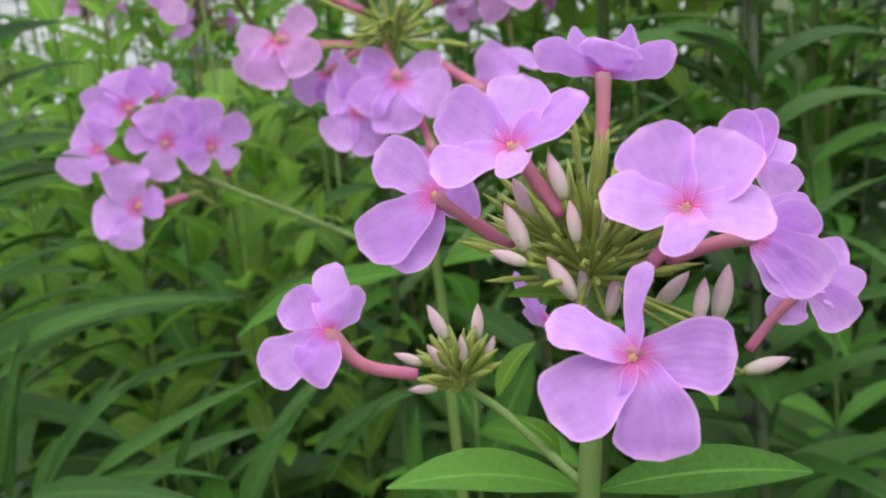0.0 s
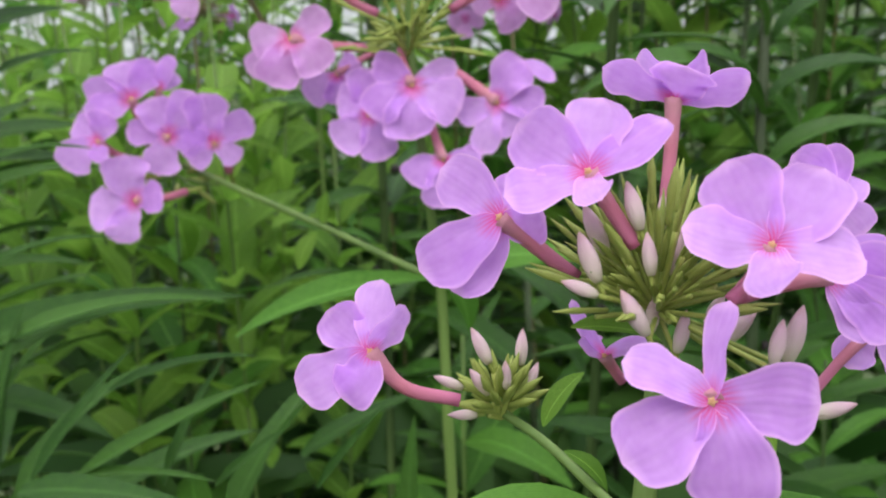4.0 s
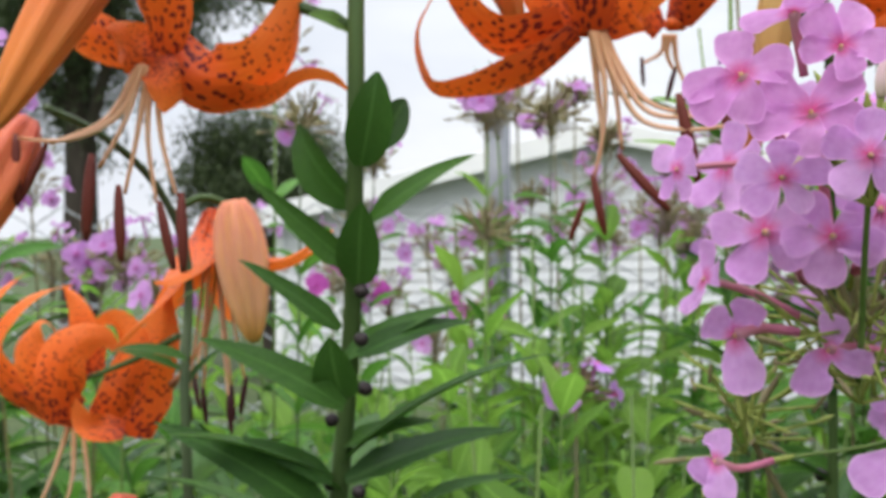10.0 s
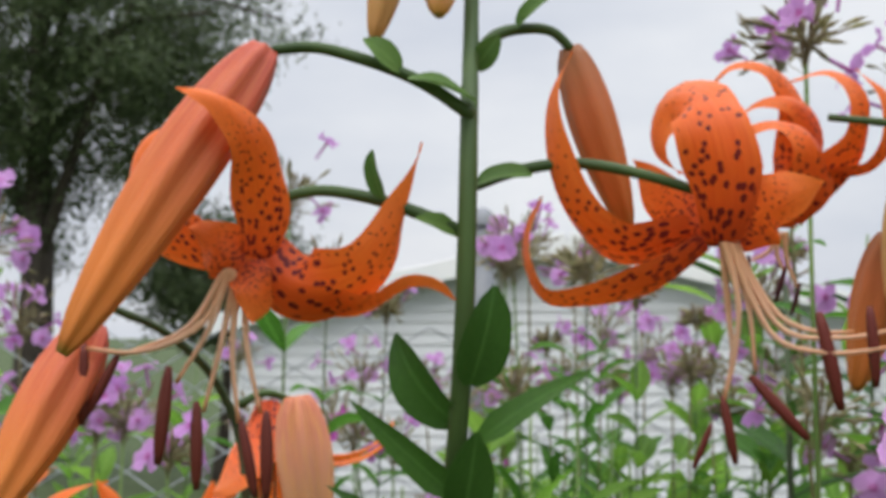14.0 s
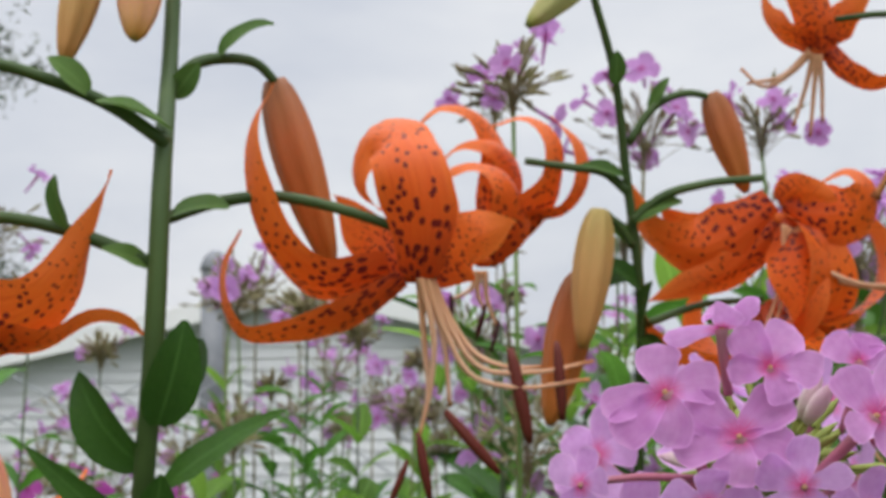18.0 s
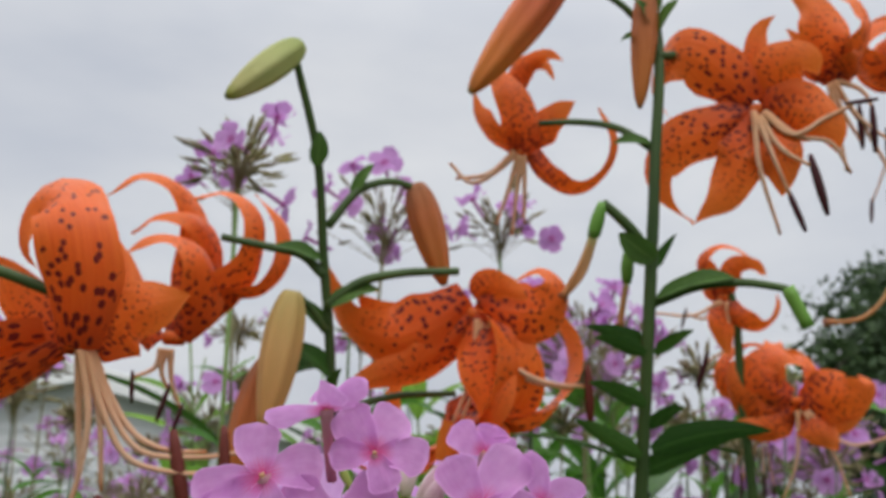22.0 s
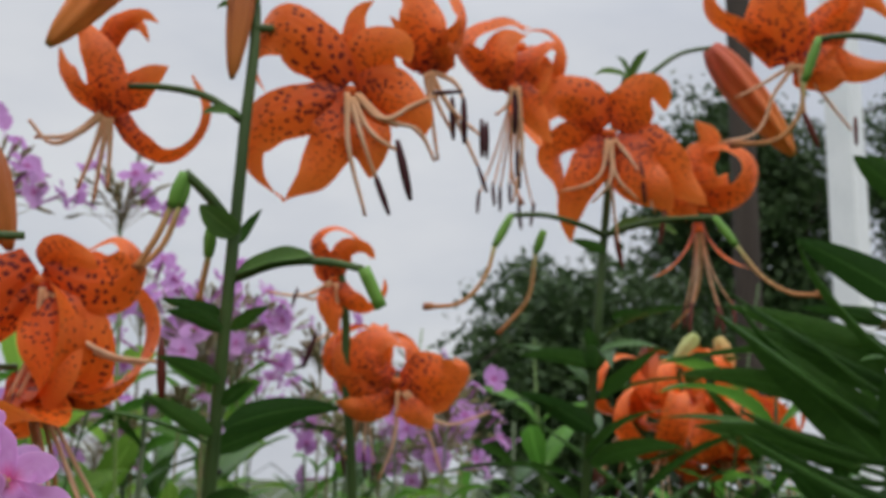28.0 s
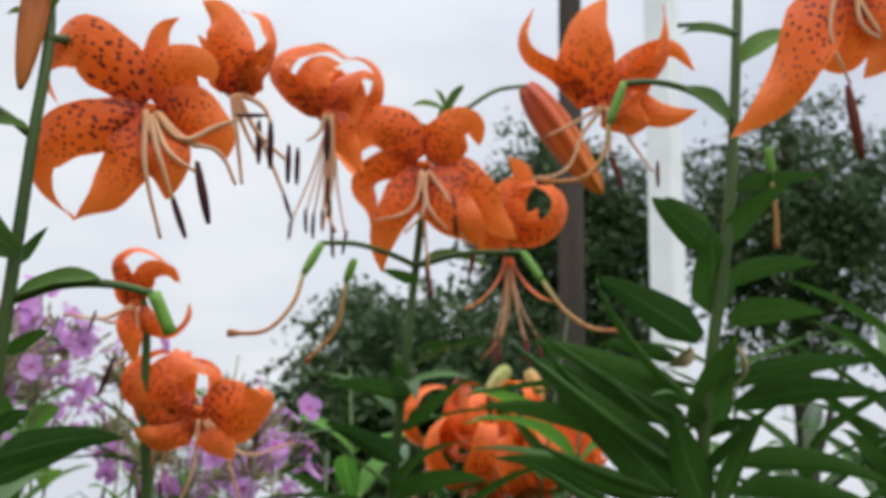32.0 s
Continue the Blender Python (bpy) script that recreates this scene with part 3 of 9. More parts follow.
def lily_flower(plant, at, axis, size=1.0, roll=0.0, curl=250, seed=0, tepals=None, stamens=6, hint=(0, 0, 1), gravity=0.6, dark=False, spread=24, pistil=True, start=28, anthers=True, length=0.058, drift=(0, 0, 0)):
    """A nodding turk's-cap flower. at: where the stalk joins; axis: the way its mouth points. tepals: rows of azimuth, start, end, length, width."""
    rng = random.Random(seed)
    m = along(axis, hint, roll, at) @ Matrix.Diagonal((size, size, size, 1))
    base = lathe_mesh("throat", 0.006, 0.0040, LILY, lambda u: 0.75 + 0.25 * u, 6, 0.08, 5, 12)
    fl = part("flower", base, plant, m)
    rows = tepals or [(60 * k + rng.uniform(-6, 6), start + rng.uniform(-6, 6), curl + rng.uniform(-25, 25), 0.086 + rng.uniform(-0.004, 0.004), 0.024 if k % 2 else 0.019) for k in range(6)]
    for k, (az, s, e, ln, wd, *bow) in enumerate(rows):
        tepal(fl, az, ln, wd, s, e, bow[1] if len(bow) > 1 else 0.0, seed * 11 + k, bow[0] if bow else 0.9)
    down = (m.to_3x3().inverted() @ Vector((0, 0, -1))).normalized()
    drift = m.to_3x3().inverted() @ Vector(drift) * size
    for k in range(stamens):
        a = radians(60 * k + 30 + rng.uniform(-12, 12))
        s = radians(spread + rng.uniform(-7, 9))
        ln = length * rng.uniform(0.92, 1.08)
        d0 = Vector((math.sin(a) * 0.12, 1, math.cos(a) * 0.12)).normalized()
        d1 = (Vector((math.sin(a) * math.sin(s), math.cos(s), math.cos(a) * math.sin(s))) + down * gravity * 0.35 + drift * rng.uniform(0.3, 1.3)).normalized()
        p0 = Vector((math.sin(a) * 0.002, 0.006, math.cos(a) * 0.002))
        p1, p2 = p0 + d0 * ln * 0.35, p0 + d0 * ln * 0.35 + (d0 + d1).normalized() * ln * 0.3
        p3 = p2 + d1 * ln * 0.38
        part("filament", tube_mesh("filament", curve_points([p0, p1, p2, p3], 4), lambda u: 0.0009 - 0.0004 * u, FILAMENT, 6), fl)
        if anthers:
            sway = 0.22 if dark else 0.13
            hang = (down * 1.0 + Vector((rng.uniform(-sway, sway), rng.uniform(-sway, sway), rng.uniform(-sway, sway)))).normalized()
            anther(fl, p3 - hang * 0.003, hang, (0.0135 if dark else 0.0185) * rng.uniform(0.9, 1.1), dark)
    if pistil:
        a = radians(rng.uniform(0, 360))
        side = Vector((math.sin(a), 0, math.cos(a)))
        pts = curve_points([(0, 0.002, 0), (0, 0.026, 0), Vector((0, 0.05, 0)) + side * 0.007, Vector((0, 0.066, 0)) + side * 0.022], 4)
        part("pistil", tube_mesh("pistil", pts, lambda u: 0.0008 if u < 0.94 else 0.0016, STYLE, 7), fl)
    return fl


ANTHER_MESH = {}


def anther(flower, at, way, size, dark=False):
    if dark not in ANTHER_MESH:
        ANTHER_MESH[dark] = lathe_mesh("anther", 1.0, 0.060, ANTHER_DARK if dark else ANTHER, lambda u: max(0.25, math.sin(math.pi * (0.06 + 0.88 * u)) ** 0.45), 2, 0.22, 8, 8, 0.05)
    return part("anther", ANTHER_MESH[dark], flower, along(way, at=at) @ Matrix.Diagonal((size, size, size, 1)))


def bud_shape(u):
    return (math.sin(math.pi * (0.075 + 0.88 * u ** 0.85)) ** 0.62) * (1.06 - 0.22 * u) * (1 if u < 0.93 else 1 - 0.35 * (u - 0.93) / 0.07)


def lily_bud(plant, base, tip, width, mat, lobes=3, depth=0.07, bend=0.0, label="", hint=(0, -1, 0.2)):
    base, tip = Vector(base), Vector(tip)
    ln = (tip - base).length
    me = lathe_mesh("bud", ln, width * 0.5, mat, bud_shape, lobes * 2, depth, 20, 36, bend)
    return part("bud", me, plant, along(tip - base, hint, 0, base), label)


def pedicel(plant, pts, r=0.0019):
    return part("pedicel", tube_mesh("pedicel", curve_points(pts, 6), lambda u: 0.8 * r * (1.15 - 0.3 * u), STEM, 8), plant)


def bract(plant, base, way, length, hint=(0, 0, 1), roll=0, width=1.0):
    return leaf(plant, base, way, length, BRACTS, hint, roll, width, "bract")


def spent_pistil(plant, knee, ovary_end, style, r=0.0009):
    """What is left after the petals fall: a green ovary and a long curved style."""
    o = part("ovary", tube_mesh("ovary", curve_points([knee, ovary_end], 5), lambda u: 0.0016 * (0.8 + 0.4 * math.sin(math.pi * u)), OVARY, 8), plant)
    part("style", tube_mesh("style", curve_points([ovary_end, *style], 6), lambda u: r if u < 0.93 else r * 1.7, STYLE, 7), plant)
    return o


def lily_leaves(plant, pts, z0, z1, count, length, seed, droop=0.0, bulbils=False, up=0.35, width=1.0):
    """Leaves in a spiral up the stem between two heights, with black bulbils in their axils."""
    rng = random.Random(seed)
    for k in range(count):
        f = (k + rng.uniform(0, 0.6)) / count
        z = z0 + (z1 - z0) * f
        i = next((i for i in range(len(pts) - 1) if pts[i].z <= z < pts[i + 1].z), len(pts) - 2)
        p = pts[i].lerp(pts[i + 1], min(1, max(0, (z - pts[i].z) / max(1e-6, pts[i + 1].z - pts[i].z))))
        a = k * 2.4 + rng.uniform(-0.3, 0.3)
        w = Vector((math.cos(a), math.sin(a), up + rng.uniform(-0.2, 0.25) - droop))
        leaf(plant, p, w, length * rng.uniform(0.8, 1.15) * (1 - 0.3 * f), LILY_LEAVES, roll=rng.uniform(-20, 20), width=width)
        if bulbils and k % 2 == 0:
            part("bulbil", BULBIL_MESH, plant, Matrix.Translation(p + Vector((math.cos(a) * 0.0045, math.sin(a) * 0.0045, 0.003))) @ Matrix.Diagonal((rng.uniform(0.8, 1.2),) * 3 + (1,)))


BULBIL_MESH = lathe_mesh("bulbil", 0.0040, 0.0020, BULBIL, lambda u: max(0.12, math.sin(math.pi * (u * 0.94 + 0.04)) ** 0.6), 3, 0.08, 8, 10)


def lily_stem(plant, pts, r=0.0034, mat=None):
    line = curve_points(pts, 8)
    part("stem", tube_mesh("stem", line, lambda u: r * (1.25 - 0.55 * u), mat or STEM, 12, 0.03), plant)
    return line


# ---- petals that follow a bent middle line ----
def ribbon_mesh(name, rows, width, mat, shape, fold=-0.3, wave=0.04, seed=0, nu=20, nv=8, sway=9.0):
    """A petal along a smooth line. rows: x, y, z in millimetres in the flower's frame and the degrees by which its
    upper face turns from the front toward the left of its own way."""
    rng = random.Random(seed)
    ph = [rng.uniform(0, 6.28) for _ in range(4)]
    line = curve_points([(x / 1000, y / 1000, z / 1000) for x, y, z, _ in rows], 10)
    dist = np.concatenate([[0], np.cumsum([(b - a).length for a, b in zip(line, line[1:])])])
    knots = dist[::10]
    u_all = np.linspace(0, dist[-1], nu + 1)
    pts = [Vector([np.interp(d, dist, [p[k] for p in line]) for k in range(3)]) for d in u_all]
    turn = np.interp(u_all, knots, [r[3] for r in rows]) + sway * np.sin(ph[2] + 5.0 * np.linspace(0, 1, nu + 1))
    verts, uvs, left = [], [], Vector((0, 1, 0))
    for k, p in enumerate(pts):
        u = k / nu
        way = (pts[min(k + 1, nu)] - pts[max(k - 1, 0)]).normalized()
        flat = Vector((-way.y, way.x, 0))
        left = flat.normalized() if flat.length > 0.15 else (left - way * left.dot(way)).normalized()
        a = radians(turn[k])
        n = way.cross(left) * math.cos(a) + left * math.sin(a)
        side = n.cross(way)
        w = width / 2000 * max(shape(u), 0.012)
        ruffle = wave * width / 1000 * min(1, 4 * u) * (1 - 0.5 * u)
        for s in range(nv + 1):
            v = 2 * s / nv - 1
            edge = abs(v) ** 1.5
            rise = fold * w * v * v + ruffle * edge * math.sin(ph[0 if v > 0 else 1] + (11 + 3 * math.sin(ph[2])) * u) + 0.05 * w * math.exp(-(v * 5) ** 2)
            q = p + side * w * v * (1 + 0.05 * math.sin(ph[3] + 14 * u + 2 * v)) + n * rise
            verts.append(q)
            uvs.append((u, s / nv))
    row = nv + 1
    faces = []
    for k in range(nu):
        for s in range(nv):
            a = k * row + s
            faces.append((a, a + 1, a + row + 1, a + row))
    return mesh_of(name, verts, faces, mat, uvs)


def face_frame(at, front):
    """A flower's frame: x to the side, y up, z toward its front."""
    z = Vector(front).normalized()
    x = Vector((0, 0, 1)).cross(z).normalized()
    m = Matrix((x, z.cross(x), z)).transposed().to_4x4()
    m.translation = at
    return m


def lily_bloom(plant, at, front):
    throat = lathe_mesh("throat", 0.004, 0.0034, LILY, lambda u: 0.55 + 0.45 * math.sin(2.4 * u + 0.3), 6, 0.1, 6, 12)
    for v in throat.vertices:
        v.co.y -= 0.003
        v.co.z -= 0.003
    return part("flower", throat, plant, face_frame(at, front))


def tepal_path(flower, width, rows, full=2.5):
    seed = int(abs(rows[-1][0] * 71 + rows[-1][1] * 13 + width * 7))
    return part("tepal", ribbon_mesh("tepal", rows, width, LILY, lambda u: tepal_form(u, full), -0.30, 0.085, seed, 28, 10), flower)


def stamen_path(flower, rows, head=None, tail=None, dark=False):
    pts = [Vector(r) / 1000 for r in rows]
    part("filament", tube_mesh("filament", curve_points(pts, 7), lambda u: 0.00100 - 0.00052 * u, FILAMENT, 8), flower)
    if head is not None:
        a, b = Vector(head) / 1000, Vector(tail) / 1000
        anther(flower, a, b - a, max(0.009, (b - a).length), dark)


def floret_paths(plant, at, front, tube, petals, mat=None):
    """A phlox floret whose petals and bent tube are drawn one by one."""
    wide = 1.7 * max(Vector(r[-1][:3]).length for _, r in petals) / 1000
    fl = part("floret", THROAT, plant, face_frame(at, front) @ Matrix.Rotation(radians(90), 4, "X") @ Matrix.Diagonal((wide,) * 3 + (1,)))
    inv = fl.matrix_basis.inverted() @ face_frame(at, front)
    reach = wide / 1.7
    line = curve_points([Vector((0, 0, -0.0002))] + [Vector(r) / 1000 for r in tube], 6)
    part("tube", tube_mesh("tube", line, lambda u: reach * (0.085 + 0.035 * (1 - u) ** 3), PHLOX_TUBE, 10), fl, inv)
    for k, (width, rows) in enumerate(petals):
        seed = int(abs(rows[-1][0] * 711 + rows[-1][1] * 131))
        rows = [(*(0.25 * c for c in rows[0][:3]), rows[0][3]), *rows[1:]]
        part("petal", ribbon_mesh("petal", rows, width, mat or PHLOX, petal_form, 0.16, 0.05, seed, 16, 10), fl, inv)
    part("anther", FLORET_ANTHER, fl, Matrix.Translation((0.004, 0.0, -0.008)) @ Matrix.Diagonal((0.012, 0.012, 0.012, 1)))
    return fl


def hold(plant, root, at, way):
    """The calyx and thin stalk that carry a floret's tube."""
    at, way = Vector(at), Vector(way)
    stalk(plant, root, at - way * 0.004, 0.0004, STEM_PHLOX, -0.08)
    calyx(plant, at - way * 0.005, way, 0.0075, False, 0.9)


# ---- large structure ----
def simple_material(name, dark, light, scale, rough=0.7, metal=0.0, bumps=0.3, dist=0.002, stretch=None):
    m, n, l, b = material(name, rough)
    b.inputs["Metallic"].default_value = metal
    t = noise_tex(n, l, scale, 5.0, "Object", stretch)
    f = noise_tex(n, l, scale * 9, 3.0, "Object", stretch)
    fac = calc(n, l, "ADD", calc(n, l, "MULTIPLY", t.outputs["Fac"], 0.7), calc(n, l, "MULTIPLY", f.outputs["Fac"], 0.3))
    l.new(ramp(n, l, fac, [(0.3, dark), (0.7, light)]), b.inputs["Base Color"])
    bump(n, l, b, f.outputs["Fac"], bumps, dist)
    return m


SOIL = simple_material("garden_ground", (0.035, 0.055, 0.018), (0.075, 0.105, 0.035), 3.0, 0.9, 0, 0.6, 0.02)
SIDING = simple_material("white_siding", (0.58, 0.60, 0.62), (0.68, 0.69, 0.71), 1.2, 0.5, 0, 0.1, 0.002, (1, 1, 6))
FASCIA = simple_material("roof_trim", (0.74, 0.75, 0.76), (0.82, 0.82, 0.82), 2.0, 0.5)
ROOF = simple_material("roof_shingle", (0.16, 0.17, 0.18), (0.30, 0.31, 0.32), 6.0, 0.85)
GALV = simple_material("galvanised_steel", (0.17, 0.18, 0.20), (0.27, 0.28, 0.30), 30.0, 0.6, 0.15, 0.15, 0.0005)
WIRE = simple_material("wire_mesh_steel", (0.26, 0.28, 0.30), (0.42, 0.44, 0.46), 80.0, 0.5, 0.6)
WOOD = simple_material("creosoted_wood", (0.030, 0.022, 0.018), (0.075, 0.058, 0.048), 4.0, 0.85, 0, 0.6, 0.01, (1, 1, 0.08))
PAINTED = simple_material("white_painted_steel", (0.68, 0.70, 0.73), (0.80, 0.81, 0.83), 3.0, 0.4)
BARK = simple_material("bark", (0.035, 0.028, 0.022), (0.085, 0.070, 0.055), 9.0, 0.9, 0, 0.8, 0.02, (1, 1, 0.25))


def crown_material(name, dark, light):
    m, n, l, b = material(name, 0.55, spec=0.25)
    g = n.new("ShaderNodeNewGeometry")
    col = ramp(n, l, g.outputs["Random Per Island"], [(0.0, dark), (1.0, light)])
    l.new(col, b.inputs["Base Color"])
    thin(m, n, l, b, col, 0.2)
    return m


CROWN_PINE = crown_material("conifer_foliage", (0.040, 0.062, 0.026), (0.105, 0.140, 0.060))
CROWN = crown_material("tree_foliage", (0.022, 0.048, 0.016), (0.062, 0.105, 0.036))
UNDERGROWTH = crown_material("undergrowth_leaf", (0.016, 0.054, 0.009), (0.052, 0.124, 0.021))


def box_mesh(name, x0, x1, y0, y1, z0, z1, mat, bevel=0.004):
    bm = bmesh.new()
    bmesh.ops.create_cube(bm, size=1)
    for v in bm.verts:
        v.co = Vector((x0 + (v.co.x + 0.5) * (x1 - x0), y0 + (v.co.y + 0.5) * (y1 - y0), z0 + (v.co.z + 0.5) * (z1 - z0)))
    if bevel:
        bmesh.ops.bevel(bm, geom=bm.edges[:], offset=bevel, segments=1, affect="EDGES")
    me = bpy.data.meshes.new(name)
    bm.to_mesh(me)
    bm.free()
    me.materials.append(mat)
    return me


def grid_ground():
    n, verts, faces = 60, [], []
    for j in range(n + 1):
        for i in range(n + 1):
            a, b = (2 * i / n - 1), (2 * j / n - 1)
            x, y = 400 * a**5 + 4 * a, 400 * b**5 + 4 * b
            verts.append((x, y, 0.03 * noise.noise((x * 1.3, y * 1.3, 0)) - 0.065 * min(9.5, max(0, y - 3))))
    for j in range(n):
        for i in range(n):
            k = j * (n + 1) + i
            faces.append((k, k + 1, k + n + 2, k + n + 1))
    return mesh_of("ground", verts, faces, SOIL)


tagged(new("ground", grid_ground()), "dark garden soil and lawn under the flower bed", "ground", kind="structure")


def garage():
    """A white-sided outbuilding seen at its low gable end."""
    h = thing("outbuilding", (-3.7, 11.75, -0.55), "white outbuilding with horizontal siding and a low gable roof", "building")
    h.rotation_euler = (0, 0, radians(14.3))
    half, eave, apex, deep = 3.85, 2.05, 2.92, 7.0
    wall = part("wall", None, h)
    verts = [(-half, 0.02, 0), (half, 0.02, 0), (half, 0.02, eave), (0, 0.02, apex - 0.02), (-half, 0.02, eave)]
    verts += [(x, deep, z) for x, _, z in verts]
    faces = [(0, 1, 2, 3, 4), (9, 8, 7, 6, 5), (0, 5, 6, 1), (1, 6, 7, 2), (4, 9, 5, 0), (2, 7, 8, 3), (3, 8, 9, 4)]
    wall.name = "wall"
    core = part("wall_core", mesh_of("wall_core", verts, faces, SIDING, smooth=False), wall)
    step = 0.127
    z = 0.15
    while z < apex - 0.12:
        w = half if z < eave else half * (apex - z) / (apex - eave)
        w2 = half if z + step < eave else half * max(0.02, (apex - z - step) / (apex - eave))
        v = [(-w, -0.004, z), (w, -0.004, z), (w2, 0.016, z + step), (-w2, 0.016, z + step), (-w, 0.02, z), (w, 0.02, z)]
        part("siding_board", mesh_of("siding_board", v, [(0, 1, 2, 3), (4, 5, 1, 0), (1, 5, 2), (4, 0, 3)], SIDING, smooth=False), wall)
        z += step
    slope = math.atan2(apex - eave, half)
    ln = half / math.cos(slope) + 0.3
    for s in (-1, 1):
        roof = part("roof", box_mesh("roof", 0, ln, -0.25, deep + 0.25, 0.03, 0.11, ROOF, 0.01), h)
        roof.matrix_basis = Matrix.Translation((0, 0, apex)) @ (Matrix.Rotation(slope, 4, "Y") if s > 0 else Matrix.Rotation(math.pi, 4, "Z") @ Matrix.Translation((0, -deep, 0)) @ Matrix.Rotation(slope, 4, "Y"))
        trim = part("fascia", box_mesh("fascia", 0.0, ln, -0.275, -0.245, -0.10, 0.125, FASCIA, 0.006), h)
        trim.matrix_basis = Matrix.Translation((0, 0, apex)) @ (Matrix.Rotation(slope, 4, "Y") if s > 0 else Matrix.Diagonal((-1, 1, 1, 1)) @ Matrix.Rotation(slope, 4, "Y"))
        part("corner_board", box_mesh("corner_board", s * half - 0.05, s * half + 0.05, -0.03, 0.05, 0, eave, FASCIA), h)
    return h


garage()


def fence():
    """Chain-link fence: round posts with bands and caps, and woven wire."""
    f = thing("chain_link_fence", (-0.65, 1.51, 0), "grey galvanised chain-link fence behind the flower bed", "fence")
    f.rotation_euler = (0, 0, radians(20))
    for x, top in ((0, 1.51), (-2.4, 1.5), (2.4, 1.5)):
        p = part("post", tube_mesh("post", [(x, 0.03, z) for z in np.linspace(0, top, 10)], 0.0195, GALV, 20), f)
        part("cap", lathe_mesh("cap", 0.03, 0.0225, GALV, lambda u: max(0.05, math.cos(u * 1.5) ** 0.5), 0, 0, 8, 18), p, along((0, 0, 1), (0, -1, 0), 0, (x, 0.03, top - 0.004)))
        for z in (0.5, 0.9, 1.285):
            part("band", tube_mesh("band", [(x, 0.03, z), (x, 0.03, z + 0.02)], 0.0215, GALV, 20), p)
    cell, top = 0.050, 1.36
    verts, faces = [], []
    nx = int(4.9 / cell)
    for k in range(nx):
        x0 = -2.45 + k * cell
        pts, z, s = [], 0.55, 0
        while z <= top + 1e-6:
            pts.append(Vector((x0 + (cell if (s + k) % 2 else 0) - cell / 2, 0.003 * (1 if s % 2 else -1), z)))
            z += cell * 0.62
            s += 1
        for a, b in zip(pts, pts[1:]):
            w = (b - a).normalized()
            e1 = w.cross(Vector((0, 1, 0))).normalized() * 0.0013
            e2 = Vector((0, 0.0013, 0))
            i = len(verts)
            for p in (a, b):
                verts += [p + e1, p + e2, p - e1, p - e2]
            faces += [(i + j, i + (j + 1) % 4, i + 4 + (j + 1) % 4, i + 4 + j) for j in range(4)]
    tagged(part("wire_mesh", mesh_of("wire_mesh", verts, faces, WIRE), f), kind="stuff")
    return f


fence()


def tree(foot, height, crown_at, radii, leaves, seed, mat, size, label, limbs=9, trunk=0.22, needles=False):
    """A tapered trunk with limbs, and a crown of clumps of small leaves with gaps."""
    rng = random.Random(seed)
    t = thing("tree", foot, label, "tree", "trees round the garden")
    base = Vector(foot)
    t.location.x, t.location.y = crown_at[0], crown_at[1]
    base.x, base.y = crown_at[0], crown_at[1]
    c = Vector(crown_at) - base
    rx, ry, rz = radii
    line = curve_points([(0, 0, 0), (0.1, 0, height * 0.35), (c.x * 0.8, c.y * 0.8, c.z), (c.x, c.y, c.z + rz * 0.8)], 5)
    part("trunk", tube_mesh("trunk", line, lambda u: trunk * (1.15 - 0.95 * u), BARK, 10), t)
    clumps = []
    for k in range(limbs):
        a = k * 2.4 + rng.uniform(-0.4, 0.4)
        u = rng.uniform(0.35, 0.9)
        p = line[int(u * (len(line) - 1))]
        w = Vector((math.cos(a) * rx, math.sin(a) * ry, rng.uniform(-0.35, 0.6) * rz)) * rng.uniform(0.75, 0.98)
        e = c + w
        m = p.lerp(e, 0.5) + Vector((0, 0, 0.12 * rz))
        part("limb", tube_mesh("limb", curve_points([p, m, e], 5), lambda u: trunk * 0.34 * (1.05 - 0.9 * u), BARK, 6), t)
    per = 26
    n_clumps = leaves // per
    cl = []
    for _ in range(n_clumps):
        w = Vector((rng.gauss(0, 1), rng.gauss(0, 1), rng.gauss(0, 1))).normalized()
        r = rng.uniform(0.25, 1.0) ** 0.45
        bulge = 0.80 + 0.45 * noise.noise(w * 2.3 + Vector((seed, 0, 0))) + 0.34 * noise.noise(w * 5.5 + Vector((0, seed, 0)))
        if noise.noise(w * 3.1 * r + Vector((0, 0, seed))) < -0.16:
            continue
        cl.append(c + Vector((w.x * rx, w.y * ry, w.z * rz)) * r * bulge)
    cl = np.array([tuple(p) for p in cl])
    g = np.random.default_rng(seed)
    pos = np.repeat(cl, per, 0) + g.normal(0, size * 2.6, (len(cl) * per, 3)) * np.array([1, 1, 0.7])
    nrm = g.normal(0, 1, (len(pos), 3)) + np.array([0, 0, 0.5])
    nrm /= np.linalg.norm(nrm, axis=1, keepdims=True)
    tan = np.cross(nrm, g.normal(0, 1, (len(pos), 3)))
    tan /= np.linalg.norm(tan, axis=1, keepdims=True)
    bit = np.cross(nrm, tan)
    s = size * g.uniform(0.6, 1.3, (len(pos), 1))
    wd = 0.22 if needles else 0.48
    quad = np.stack([pos - tan * s, pos + bit * s * wd, pos + tan * s, pos - bit * s * wd], 1).reshape(-1, 3)
    me = mesh_of("crown", quad.tolist(), np.arange(len(quad)).reshape(-1, 4).tolist(), mat, smooth=False)
    tagged(part("crown", me, t), kind="stuff")
    return t


tree((-7.6, 12.9, -0.6), 8, (-10.5555, 10.7390, 5.0458), (3.5, 2.6, 2.9), 110000, 3, CROWN_PINE, 0.065, "tall dark spreading pine tree behind the fence", 12, 0.24, True)
